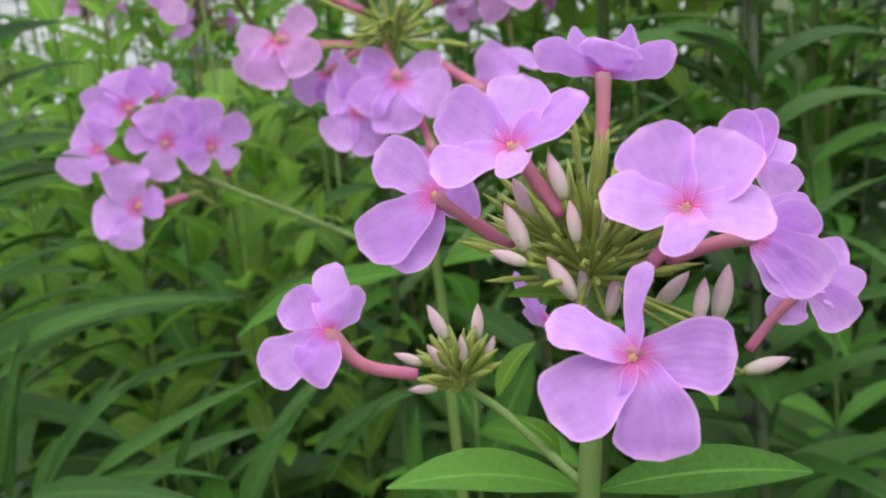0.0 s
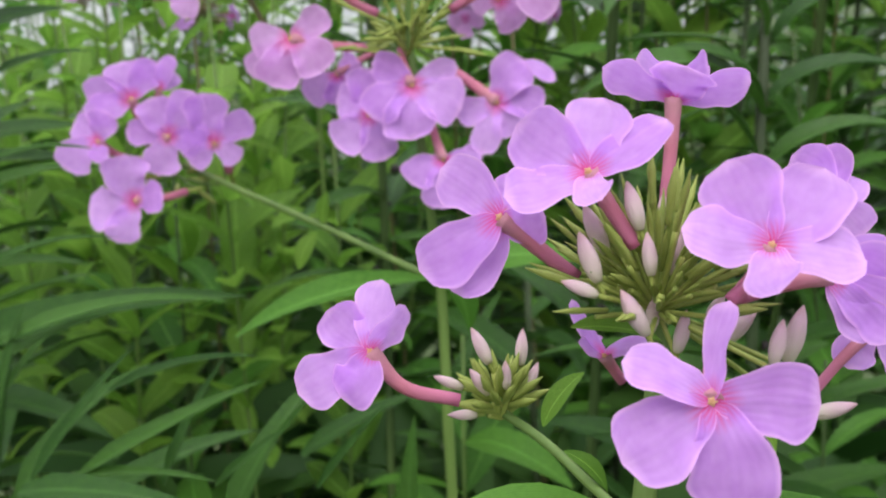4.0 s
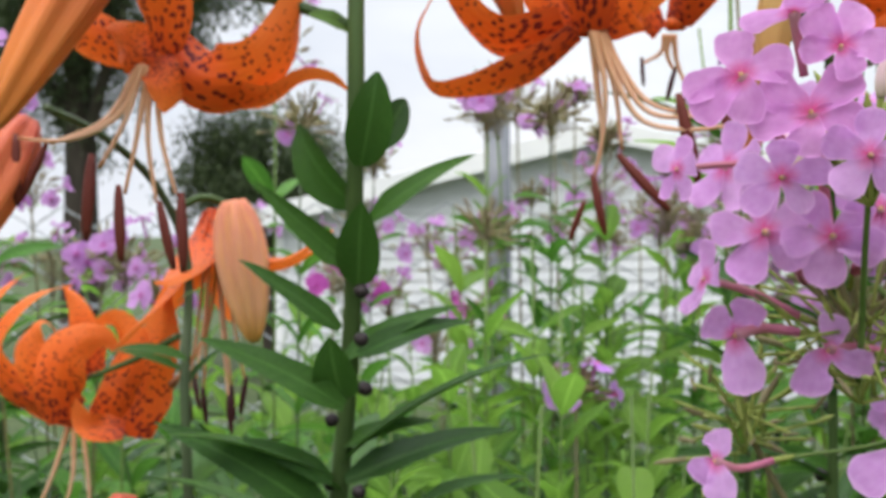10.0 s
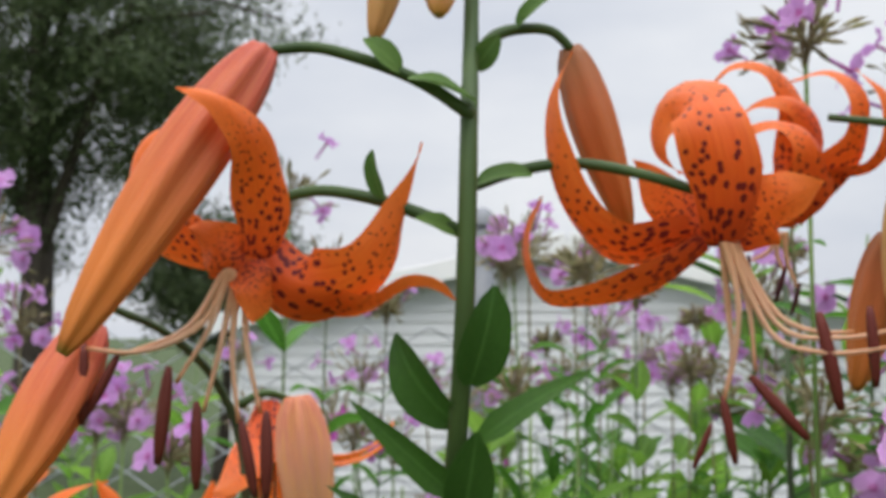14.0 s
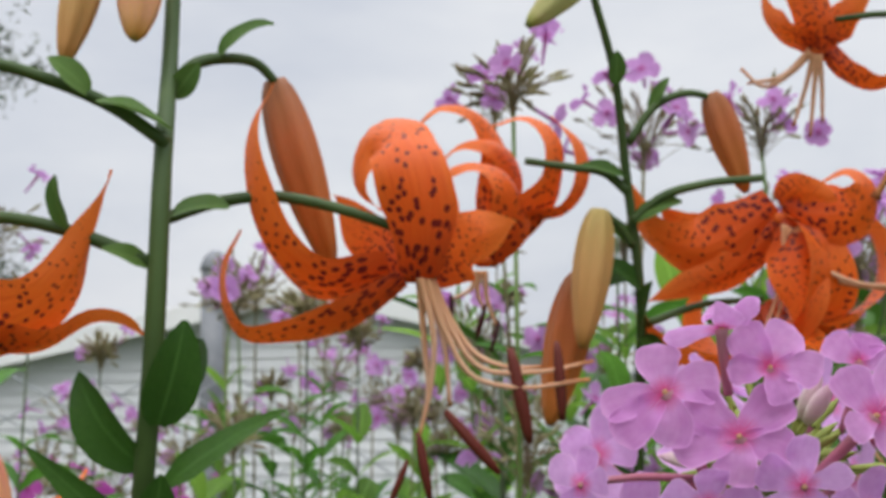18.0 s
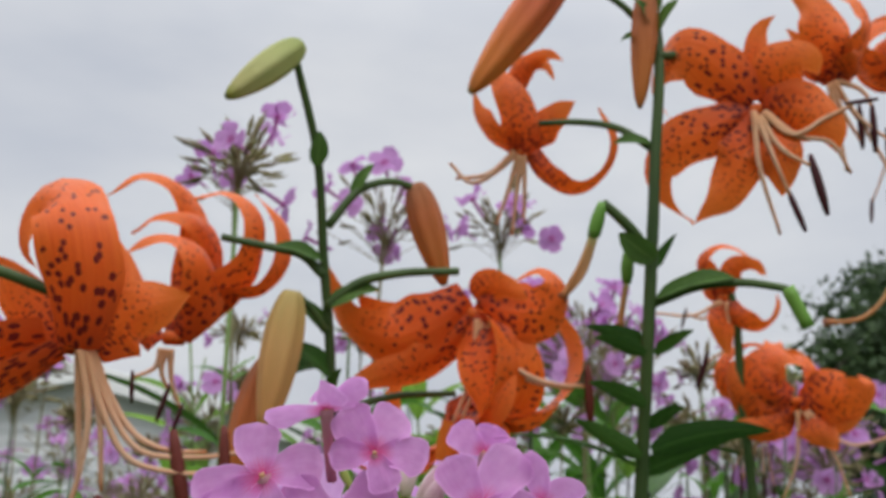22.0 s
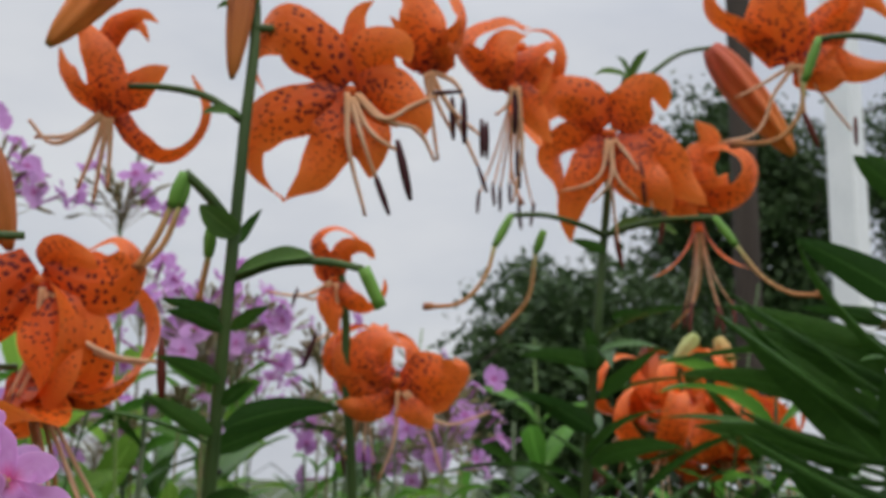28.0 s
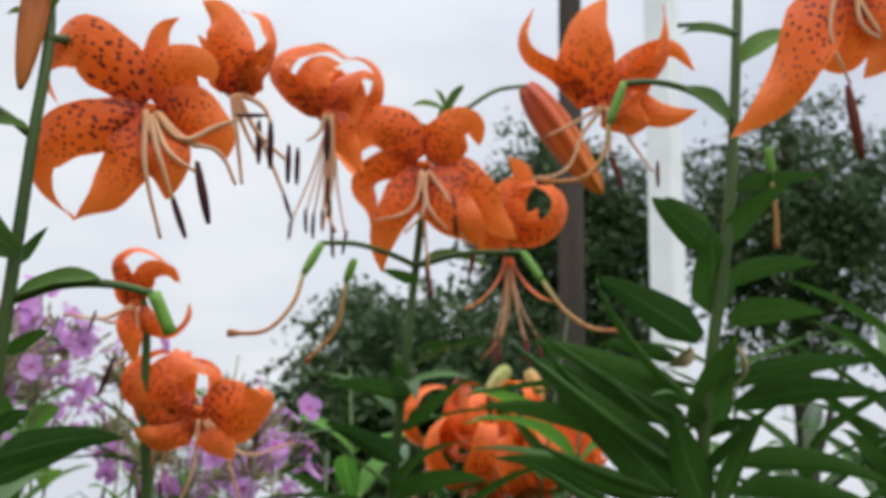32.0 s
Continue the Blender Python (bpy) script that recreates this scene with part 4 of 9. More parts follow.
tree((-7.2, 14.0, -0.6), 3, (-8.5349, 12.1089, 1.9714), (1.45, 1.3, 1.05), 28000, 5, CROWN_PINE, 0.065, "rounded dark evergreen beside the outbuilding", 6, 0.12, True)
tree((4.6, 12.9, -0.6), 4, (6.2016, 12.7685, 2.3461), (2.1, 1.9, 2.0), 52000, 7, CROWN, 0.070, "dense dark green broadleaf tree at the lawn's edge", 9, 0.18)
tree((12.6, 13.6, -0.6), 7, (13.0155, 12.9794, 5.8285), (2.5, 2.2, 2.4), 34000, 11, CROWN, 0.070, "tall leafy tree behind the white pole", 10, 0.22)
tree((9.3, 15.4, -0.6), 6, (9.8591, 14.7286, 5.3018), (1.9, 1.8, 2.5), 38000, 13, CROWN, 0.070, "leafy tree behind the wooden utility pole", 9, 0.2)


def pole_things():
    p = thing("utility_pole", (7.25, 10.82, -0.5), "dark weathered wooden utility pole behind the garden", "utility pole")
    part("shaft", tube_mesh("shaft", [(0, 0, z) for z in np.linspace(0, 11.5, 14)], lambda u: 0.165 - 0.03 * u, WOOD, 18, 0.02), p)
    part("crossarm", box_mesh("crossarm", -1.1, 1.1, -0.06, 0.06, 10.6, 10.72, WOOD, 0.01), p)
    w = thing("metal_pole", (5.55, 6.90, -0.25), "smooth white painted square metal pole", "pole")
    part("shaft", box_mesh("shaft", -0.115, 0.115, -0.115, 0.115, 0, 9.0, PAINTED, 0.02), w)
    w.rotation_euler = (0, 0, radians(-62))
    part("base_plate", box_mesh("base_plate", -0.2, 0.2, -0.2, 0.2, 0, 0.03, PAINTED, 0.006), w)
    d = thing("fence_post", (-0.0807, 5.2724, 0.6756), "thin dark steel fence post by the outbuilding", "post")
    part("shaft", tube_mesh("shaft", [(0, 0, -1.2), (0, 0, 0.5), (0, 0, 1.1)], 0.017, GALV, 12), d)


pole_things()

# ---- the lily with the green stem and two open flowers ----
LILIES = "tiger lilies in the bed"
s1 = plant("tiger_lily", (-0.19, 0.33, 0.0), "tall tiger lily with spotted orange flowers and hanging buds", "lily", LILIES)
line = lily_stem(s1, [(-0.19, 0.33, 0.0), (-0.185, 0.31, 0.7), (-0.1765, 0.2797, 1.2082), (-0.1640, 0.2723, 1.2882), (-0.1543, 0.2587, 1.3365), (-0.1535, 0.2604, 1.3972), (-0.1577, 0.2713, 1.4182), (-0.1605, 0.2789, 1.4598)], 0.0026)
# two oval leaves low on the flower zone, and the whorls below
for a, w, ln, h in (((-0.1513, 0.2562, 1.3311), (0.360, -0.264, 0.895), 0.026, (0.484, -0.777, -0.403)), ((-0.1533, 0.2579, 1.3000), (0.265, -0.318, 0.910), 0.025, (0.315, -0.860, -0.402)), ((-0.1575, 0.2652, 1.3208), (-0.543, -0.432, 0.720), 0.029, (-0.111, -0.925, -0.364)), ((-0.1562, 0.2722, 1.3367), (0.033, 0.697, 0.716), 0.020, (0.819, -0.573, 0.025))):
    leaf(s1, a, w, ln, OVAL_LEAVES, h, 0, 0.85, "oval_leaf")
leaf(s1, (-0.1525, 0.2635, 1.3169), (0.768, 0.225, 0.599), 0.034, LILY_LEAVES, (0.362, -0.732, 0.577), 0, 1.3)
leaf(s1, (-0.1573, 0.2624, 1.3040), (-0.540, -0.523, 0.660), 0.036, LILY_LEAVES, (0.004, -0.968, 0.251), 0, 1.3)
leaf(s1, (-0.1585, 0.2585, 1.2670), (-0.620, -0.579, 0.530), 0.044, LILY_LEAVES, (0.384, -0.710, 0.590), 0, 1.3)
leaf(s1, (-0.1575, 0.2646, 1.2801), (0.764, 0.512, 0.393), 0.036, LILY_LEAVES, (0.384, -0.710, 0.590), 0, 1.3)
leaf(s1, (-0.1640, 0.2683, 1.2787), (0.804, 0.302, 0.512), 0.036, LILY_LEAVES, (0.141, -0.756, 0.639), 0, 1.3)
leaf(s1, (-0.1639, 0.2656, 1.2869), (-0.632, -0.508, 0.585), 0.034, LILY_LEAVES, (0.234, -0.726, 0.647), 0, 1.3)
leaf(s1, (-0.1618, 0.2631, 1.2687), (0.179, -0.586, 0.790), 0.022, OVAL_LEAVES, (0.361, -0.802, -0.476))
leaf(s1, (-0.1680, 0.2666, 1.2327), (-0.486, -0.614, 0.622), 0.058, LILY_LEAVES, (0.498, -0.592, 0.633), 0, 1.3)
leaf(s1, (-0.1681, 0.2673, 1.2441), (-0.455, -0.693, 0.559), 0.034, LILY_LEAVES, (0.498, -0.592, 0.633), 0, 1.3)
leaf(s1, (-0.1691, 0.2752, 1.2528), (0.863, 0.313, 0.397), 0.030, LILY_LEAVES, (0.305, -0.641, 0.704), 0, 1.3)
leaf(s1, (-0.1682, 0.2749, 1.2427), (0.751, 0.581, 0.313), 0.052, LILY_LEAVES, (0.240, -0.494, 0.836), 0, 1.3)
leaf(s1, (-0.1665, 0.2672, 1.2310), (0.763, -0.397, 0.510), 0.024, OVAL_LEAVES, (0.407, -0.877, 0.257))
leaf(s1, (-0.1701, 0.2719, 1.2110), (0.914, 0.328, 0.240), 0.056, LILY_LEAVES, (0.191, -0.385, 0.903), 0, 1.3)
leaf(s1, (-0.1709, 0.2718, 1.2161), (-0.784, -0.559, 0.270), 0.055, LILY_LEAVES, (0.191, -0.385, 0.903), 0, 1.3)
leaf(s1, (-0.1716, 0.2712, 1.2111), (-0.596, -0.715, 0.366), 0.060, LILY_LEAVES, (0.191, -0.385, 0.903), 0, 1.3)
for b in ((-0.1574, 0.2676, 1.2716), (-0.1657, 0.2631, 1.2632), (-0.1586, 0.2651, 1.2436), (-0.1681, 0.2592, 1.2220), (-0.1602, 0.2707, 1.2714), (-0.1484, 0.2504, 1.2996), (-0.1509, 0.2543, 1.2868), (-0.1605, 0.2736, 1.2832)):
    part("bulbil", BULBIL_MESH, s1, Matrix.Translation(Vector(b) - Vector((0, 0, 0.003))) @ Matrix.Rotation(1.2, 4, "X"))
lily_leaves(s1, line, 1.02, 1.25, 30, 0.085, 4, 0.0, True, 0.45, 1.3)
# stalk and long red bud
pedicel(s1, [(-0.1521, 0.2590, 1.3960), (-0.1619, 0.2512, 1.4033), (-0.1736, 0.2429, 1.4082), (-0.1845, 0.2351, 1.4104), (-0.1908, 0.2299, 1.4090)])
bract(s1, (-0.1512, 0.2580, 1.3992), (-0.662, -0.744, 0.085), 0.0185, (0.231, -0.463, 0.856))
bract(s1, (-0.1658, 0.2469, 1.4055), (-0.535, -0.593, 0.602), 0.012, (0.596, -0.716, 0.365))
lily_bud(s1, (-0.1923, 0.2292, 1.4090), (-0.2207, 0.1969, 1.3382), 0.0158, BUD_RED, 3, 0.13, 0.02)
# first flower
pedicel(s1, [(-0.1548, 0.2601, 1.3677), (-0.1638, 0.2531, 1.3721), (-0.1758, 0.2469, 1.3760), (-0.1850, 0.2412, 1.3770), (-0.1955, 0.2352, 1.3737)])
bract(s1, (-0.1552, 0.2589, 1.3672), (-0.705, -0.676, 0.214), 0.0125, (0.374, -0.758, 0.534), 0, 0.8)
bract(s1, (-0.1700, 0.2476, 1.3750), (-0.134, -0.358, 0.924), 0.0125, (-0.325, -0.944, -0.053), 0, 0.8)
bloom = lily_bloom(s1, (-0.1978, 0.2347, 1.3609), (0.616, -0.778, -0.121))
tepal_path(bloom, 19.6, [(1.4, 2.1, 0.1, -15), (9.6, -6.7, 5, -25), (21.3, -5.3, 7.6, -30), (31.3, 5.3, 7.1, -38), (36, 16.9, 4.8, -50), (38.6, 29, 2.9, -60)])
tepal_path(bloom, 12.4, [(2.1, 0, -1.8, -20), (13.9, -10.2, 2.4, -40), (27.1, -10.7, 5.4, -50), (38.4, -5.5, 6.2, -50), (44.1, -5.8, 6.4, -45), (48.4, -8.9, 6.7, -40)])
tepal_path(bloom, 13.7, [(0, 0, 1.4, 0), (1.1, 9.6, 6.7, 0), (-0.6, 20.1, 12.8, -10), (-5.1, 30, 18.5, -25), (-11.8, 35.3, 22.1, -40), (-19.4, 36.5, 21.4, -50)], 3)
tepal_path(bloom, 14.3, [(-2.1, -1.4, -1.7, 10), (-13.4, 1.5, -6, 30), (-24.9, 8.7, -11.3, 50), (-28.3, 19.7, -14.2, 60), (-24.1, 28.5, -14.8, 65), (-18.3, 31.8, -14.1, 70)])
tepal_path(bloom, 13, [(-0.7, -0.7, 1.4, 0), (0.8, -8.4, 3.6, 10), (-0.2, -15.7, 3.3, 20)])
tepal_path(bloom, 14.3, [(-2.1, -2.8, -0.2, 0), (-7.6, 2.1, 0, 0), (-12.5, 5, -2.5, 10), (-15.4, 6.4, -4.5, 30)])
stamen_path(bloom, [(-4.9, -2.8, -0.6), (-12.1, -16.2, -0.1), (-26.1, -22.9, -2), (-38, -22.5, -4.8)], (-38.3, -21.4, -4.9), (-38.2, -40.2, -3.5))
stamen_path(bloom, [(-5.6, -2.8, -0.7), (-10, -16.9, 0.3), (-17.2, -29.9, -0.7)], (-19, -26.2, -1.3), (-21, -49.1, 0.1))
stamen_path(bloom, [(-4.2, -3.5, -0.5), (-7.3, -21.2, 0.3), (-10.8, -36.8, 0.2)], (-12.4, -34.4, -0.3), (-12, -54.9, 1.3))
stamen_path(bloom, [(-3.3, -3.9, -0.3), (-4.6, -21.2, 0.8), (-2.7, -39, 1.7)], (-2.1, -38.5, 1.8), (1.6, -56.7, 3.7))
stamen_path(bloom, [(-2.2, -4, -0.1), (-1, -22.6, 1.5), (2.4, -36.8, 2.4)], (3.7, -36.3, 2.6), (4.1, -57.4, 4.2))
stamen_path(bloom, [(-6.3, -2.5, -0.9), (-14.9, -16.9, -1.3), (-29.8, -24, -4)], (-30.5, -23.7, -4.1), (-37.7, -38.9, -4.2))
# green buds hanging from the top
pedicel(s1, [(-0.1606, 0.2792, 1.4569), (-0.1635, 0.2714, 1.4583), (-0.1652, 0.2658, 1.4516), (-0.1631, 0.2651, 1.4439)], 0.0014)
lily_bud(s1, (-0.1624, 0.2651, 1.4446), (-0.1625, 0.2617, 1.4224), 0.0115, BUD_PALE, 3, 0.08)
pedicel(s1, [(-0.1606, 0.2791, 1.4584), (-0.1677, 0.2702, 1.4612), (-0.1734, 0.2639, 1.4544), (-0.1746, 0.2626, 1.4467)], 0.0014)
lily_bud(s1, (-0.1746, 0.2626, 1.4467), (-0.1805, 0.2611, 1.4176), 0.0098, BUD_OLIVE, 3, 0.08)
# brown bud on its arched stalk
pedicel(s1, [(-0.1579, 0.2720, 1.4127), (-0.1524, 0.2761, 1.4205), (-0.1468, 0.2809, 1.4228), (-0.1404, 0.2862, 1.4225), (-0.1366, 0.2895, 1.4185)])
bract(s1, (-0.1572, 0.2723, 1.4110), (0.711, -0.240, 0.661), 0.0115, (0.149, -0.820, -0.553))
bract(s1, (-0.1478, 0.2788, 1.4219), (0.749, -0.045, 0.661), 0.0175, (-0.290, -0.778, 0.557), 0, 0.75)
lily_bud(s1, (-0.1375, 0.2912, 1.4195), (-0.1248, 0.3038, 1.3704), 0.0125, BUD_BROWN, 3, 0.07, 0.03)
# second flower
pedicel(s1, [(-0.1598, 0.2736, 1.3804), (-0.1473, 0.2734, 1.3839), (-0.1317, 0.2740, 1.3854), (-0.1150, 0.2754, 1.3821), (-0.1018, 0.2784, 1.3777)])
bract(s1, (-0.1569, 0.2720, 1.3807), (0.978, -0.170, 0.124), 0.0170, (0.028, -0.696, 0.717), 0, 0.85)
bloom = lily_bloom(s1, (-0.0978, 0.2825, 1.3674), (0.204, -0.974, -0.102))
tepal_path(bloom, 17.9, [(0.7, -1.6, 1.4, 0), (1.3, 8, 7.1, 0), (0.6, 18.5, 10, 0), (-1.8, 27.7, 8.1, 0), (-5.4, 32.8, 1.2, -15), (-11.2, 32.6, -4.4, -45), (-14.5, 26.7, -6.7, -65), (-13.1, 18.9, -6.1, -75), (-8.3, 15.1, -5.4, -85)], 5)
tepal_path(bloom, 18.9, [(-6.2, 0.3, -0.2, 55), (-23.9, -3, 0.7, 62), (-35, 5.5, -0.8, 62), (-40.5, 19.2, -1.3, 62), (-39.8, 35.8, -1.7, 68), (-34.3, 45.6, -2, 75)], 5.5)
tepal_path(bloom, 12.9, [(-2.7, -2.1, -0.1, 55), (-17, -12, 1.4, 60), (-32, -16.9, 0.2, 62), (-42.1, -16.2, -1.4, 66), (-46.8, -8.3, -2.7, 68), (-46.9, 2.8, -3.9, 70), (-42.7, 10, -5, 75)], 7)
tepal_path(bloom, 18.9, [(2.8, -1.1, -1.3, -5), (10.2, 5.4, 3.1, -10), (18.5, 9.3, 0.7, -20), (24.8, 12.2, -1.2, -35)])
tepal_path(bloom, 13.9, [(-2.1, 0, -4.2, 0), (-10.5, 7, -5.6, 0), (-17.6, 15.5, -7, 10), (-20.5, 19.1, -8.4, 40)])
tepal_path(bloom, 11.4, [(0.7, -0.7, -4.1, 0), (5.7, 7.1, -9.3, 0), (7.9, 17.3, -13.2, 0), (7.2, 24.6, -14.4, 0)])
stamen_path(bloom, [(1.4, -1.4, 0.7), (4.5, -16.3, 1.8), (3.7, -28.6, 0.9), (1, -40.3, -0.1)], (0.7, -39, -0.1), (3.7, -55.4, -0.3))
stamen_path(bloom, [(2.1, -1.4, 0), (6.8, -16.4, 0.5), (8.5, -32.9, -0.4)], (7.3, -34, -0.5), (20.5, -49.1, -0.5))
stamen_path(bloom, [(3, -1.1, -0.6), (8.2, -13, -0.1), (15.8, -23.3, -0.1), (28.2, -24.7, -0.5), (43.4, -22, -0.4)], (23.1, -18.7, -0.9), (28, -42, -1.2))
stamen_path(bloom, [(2.7, -1.4, 0), (7.5, -15, 1.3), (14.3, -25.6, 1.2), (22.6, -28, 0.7), (42.5, -26.3, 0.5)], (34.5, -17.3, -0.9), (36, -36.5, -1.2))
stamen_path(bloom, [(3.7, -1.1, -1.3), (9, -12.4, -1.4), (15.9, -20.9, -1.4), (22.7, -23.4, -1.3), (31, -23.4, -1.3)])
stamen_path(bloom, [(1, -1.6, -0.7), (2.4, -19.3, -1.7), (3.2, -30.3, -1.9), (1.4, -38.6, -2.4)], (-1.8, -46.2, -2.3), (-6.2, -57.2, -2.7))

# ---- the thin dark lily behind, with the curled flower and the pale bud ----
s0 = plant("tiger_lily", (-0.27, 0.36, 0.0), "slender tiger lily with a curled flower and a pale bud", "lily", LILIES)
l0 = lily_stem(s0, [(-0.27, 0.36, 0.0), (-0.265, 0.35, 0.8), (-0.2299, 0.2823, 1.2016), (-0.2303, 0.2807, 1.2615), (-0.2390, 0.2889, 1.3165), (-0.2396, 0.2823, 1.3261), (-0.2383, 0.2535, 1.3433), (-0.2367, 0.2312, 1.3489)], 0.0015, STEM_DARK)
lily_bud(s0, (-0.2363, 0.2248, 1.3446), (-0.2428, 0.1985, 1.3002), 0.0150, BUD_RED, 3, 0.13)
pedicel(s0, [(-0.2383, 0.2892, 1.3219), (-0.2321, 0.2924, 1.3254), (-0.2272, 0.3007, 1.3231)], 0.0015)
lily_bud(s0, (-0.2259, 0.3014, 1.3244), (-0.2190, 0.3023, 1.2776), 0.0165, BUD_PALE, 3, 0.20)
lily_flower(s0, (-0.2442, 0.3143, 1.3217), (0.118, -0.146, -0.982), 0.92, 0, 240, 8, [
    (20, 28, 80, 0.046, 0.018), (70, 22, 50, 0.056, 0.018), (300, 25, 130, 0.050, 0.017), (250, 30, 150, 0.050, 0.016), (180, 30, 70, 0.050, 0.016), (125, 25, 60, 0.050, 0.016)], hint=(0.461, -0.868, 0.184), length=0.062, dark=True, spread=10)
pedicel(s0, [(-0.2396, 0.2891, 1.2804), (-0.2623, 0.2942, 1.2713), (-0.2829, 0.2948, 1.2643), (-0.2928, 0.2930, 1.2610)], 0.0013)
bloom = lily_bloom(s0, (-0.2887, 0.2953, 1.2502), (0.681, -0.710, 0.179))
tepal_path(bloom, 13.4, [(0, -1.9, -0.4, 30), (-18.7, 7, -4.1, 50), (-29.9, 19.2, -6, 60), (-35.1, 31.1, -6.3, 62), (-28.8, 42.4, -3.3, 66), (-17.5, 50.8, 0.6, 70)], 3)
tepal_path(bloom, 13.4, [(-0.9, 0.1, 1.8, 30), (-22.3, 11, -2.3, 50), (-29.7, 24.8, -2.8, 60), (-22.1, 37.8, 0.9, 66), (-10.8, 43.8, 4.3, 68), (-1.8, 45.3, 6.2, 75)], 3)
tepal_path(bloom, 15.2, [(-0.9, 2, 4.2, 0), (-12.8, 15, 5.4, 20), (-16.7, 27.5, 5.6, 50), (-11.8, 33.4, 6.2, 75), (-7.2, 28.6, 5.5, 100)], 3)
tepal_path(bloom, 17.9, [(-5.6, -2.5, 4.1, 0), (-7.2, 10.7, 9.3, 0), (-2.5, 22.6, 13, 0), (6.7, 26.3, 13.3, 0), (13.6, 21.5, 11.3, -20)], 3)
tepal_path(bloom, 11.7, [(4.8, 13.1, 1.9, 0), (2.6, 28.8, 2.2, 0), (-0.4, 38.8, 2.3, 0), (-5.2, 46.3, 1.7, 20)])
tepal_path(bloom, 15.1, [(5.9, -3.2, 3.2, 0), (14, 8.5, 10.9, 0), (17.3, 22.5, 13.6, 20), (11.5, 32.1, 10.7, 45), (3.1, 28.6, 4.4, 70)], 3)
tepal_path(bloom, 10.8, [(14.6, -6.2, 11.3, 170), (1.8, -2.9, 10.3, 175), (-1.4, 6, 12.1, 180)])
tepal_path(bloom, 19.7, [(18.6, -8.8, 5.8, 0), (21.4, 6.2, 10.6, 0), (27.3, 24.9, 14.9, 0), (29.5, 44, 17.2, 0)])
stamen_path(bloom, [(-1.9, -3.7, 0.8), (-3, -22.6, -2.2), (-7.8, -37.5, -7.5)])
stamen_path(bloom, [(0.9, -3.9, 1.6), (2.6, -22.9, -0.6), (3.3, -40.2, -4.8)])
stamen_path(bloom, [(-3.8, -3.6, 0.3), (-9.5, -20.3, -4.7), (-15.3, -33.3, -9.9)])
lily_bud(s0, (-0.2360, 0.2597, 1.2356), (-0.2382, 0.2505, 1.1954), 0.0150, BUD_RED, 3, 0.1)
for a, w, ln in (((-0.2359, 0.2852, 1.2916), (0.831, -0.341, 0.440), 0.014), ((-0.2360, 0.2855, 1.2703), (-0.595, -0.733, 0.329), 0.022), ((-0.2340, 0.2866, 1.2650), (0.625, 0.098, 0.774), 0.020), ((-0.2271, 0.2776, 1.2747), (-0.700, -0.632, 0.332), 0.022), ((-0.2235, 0.2757, 1.2225), (0.952, -0.050, -0.303), 0.030)):
    leaf(s0, a, w, ln, LILY_LEAVES, (0, -0.6, 0.8), 0, 1.4)
lily_leaves(s0, l0, 1.0, 1.24, 20, 0.08, 12, 0.0, True, 0.4)

# ---- the lily with the white bud ----
s2 = plant("tiger_lily", (-0.045, 0.40, 0.0), "tiger lily with a pale green bud at its tip", "lily", LILIES)
l2 = lily_stem(s2, [(-0.045, 0.40, 0.0), (-0.045, 0.36, 0.9), (-0.0457, 0.3539, 1.3291), (-0.0442, 0.3389, 1.3617), (-0.0476, 0.3284, 1.4004), (-0.0499, 0.3203, 1.4249), (-0.0557, 0.3099, 1.4473)], 0.0015)
lily_bud(s2, (-0.0544, 0.3074, 1.4510), (-0.0718, 0.3010, 1.4332), 0.0092, BUD_GREEN, 3, 0.06)
bract(s2, (-0.0497, 0.3188, 1.4213), (0.050, -0.424, 0.904), 0.0095, (0.316, -0.852, -0.418))
pedicel(s2, [(-0.0472, 0.3296, 1.3934), (-0.0531, 0.3289, 1.3986), (-0.0627, 0.3293, 1.4008), (-0.0757, 0.3301, 1.4032)], 0.0016)
bract(s2, (-0.0476, 0.3279, 1.3971), (-0.932, -0.348, 0.104), 0.0140, (0.099, -0.750, 0.653), 0, 0.75)
bloom = lily_bloom(s2, (-0.0881, 0.3364, 1.3767), (0.140, -0.983, -0.115))
tepal_path(bloom, 13.9, [(0.8, 0, 0, 0), (7.3, 8.8, 4.7, -30), (7.8, 19.2, 6.4, -50), (0.5, 26, 5.1, -62), (-9.6, 25.7, 2.2, -70), (-14.9, 20.9, 0.7, -80)], 4)
tepal_path(bloom, 13.3, [(1.6, 0, -1.7, -20), (12.3, 11.4, 0.4, -45), (20.6, 21.9, 0.2, -55), (21.6, 33.5, -1.4, -60), (12.7, 40.8, -3.5, -65), (1.9, 38.9, -5.5, -75)], 5)
tepal_path(bloom, 11.2, [(3.3, 0.8, -3.4, -30), (12.5, 10.3, -2.9, -60), (23.2, 12.6, -3.3, -70), (29.2, 20.4, -3.4, -72), (28.4, 32.1, -4.1, -75), (19.4, 41, -4.6, -80)], 5)
tepal_path(bloom, 11.5, [(0, 0.8, -8.2, 0), (3.5, 19.6, -12.3, -30), (2.3, 35, -12.9, -55), (-4.4, 44.2, -11, -68), (-13.2, 45.2, -9, -70), (-21.9, 37.6, -7.1, -80)], 5)
tepal_path(bloom, 12.1, [(0, 0, -4.9, 0), (6, 12.6, -9.2, -30), (8.3, 24.4, -10, -50), (3.6, 32.4, -8.1, -68), (-6.4, 33.7, -6.1, -72), (-14, 27.6, -5, -90)], 3)
tepal_path(bloom, 10.6, [(-5, -3.3, -1.5, 20), (-9.9, 2.6, -2.9, 20), (-13.3, 12.6, -5.9, 20), (-15, 22.9, -9.1, 20)])
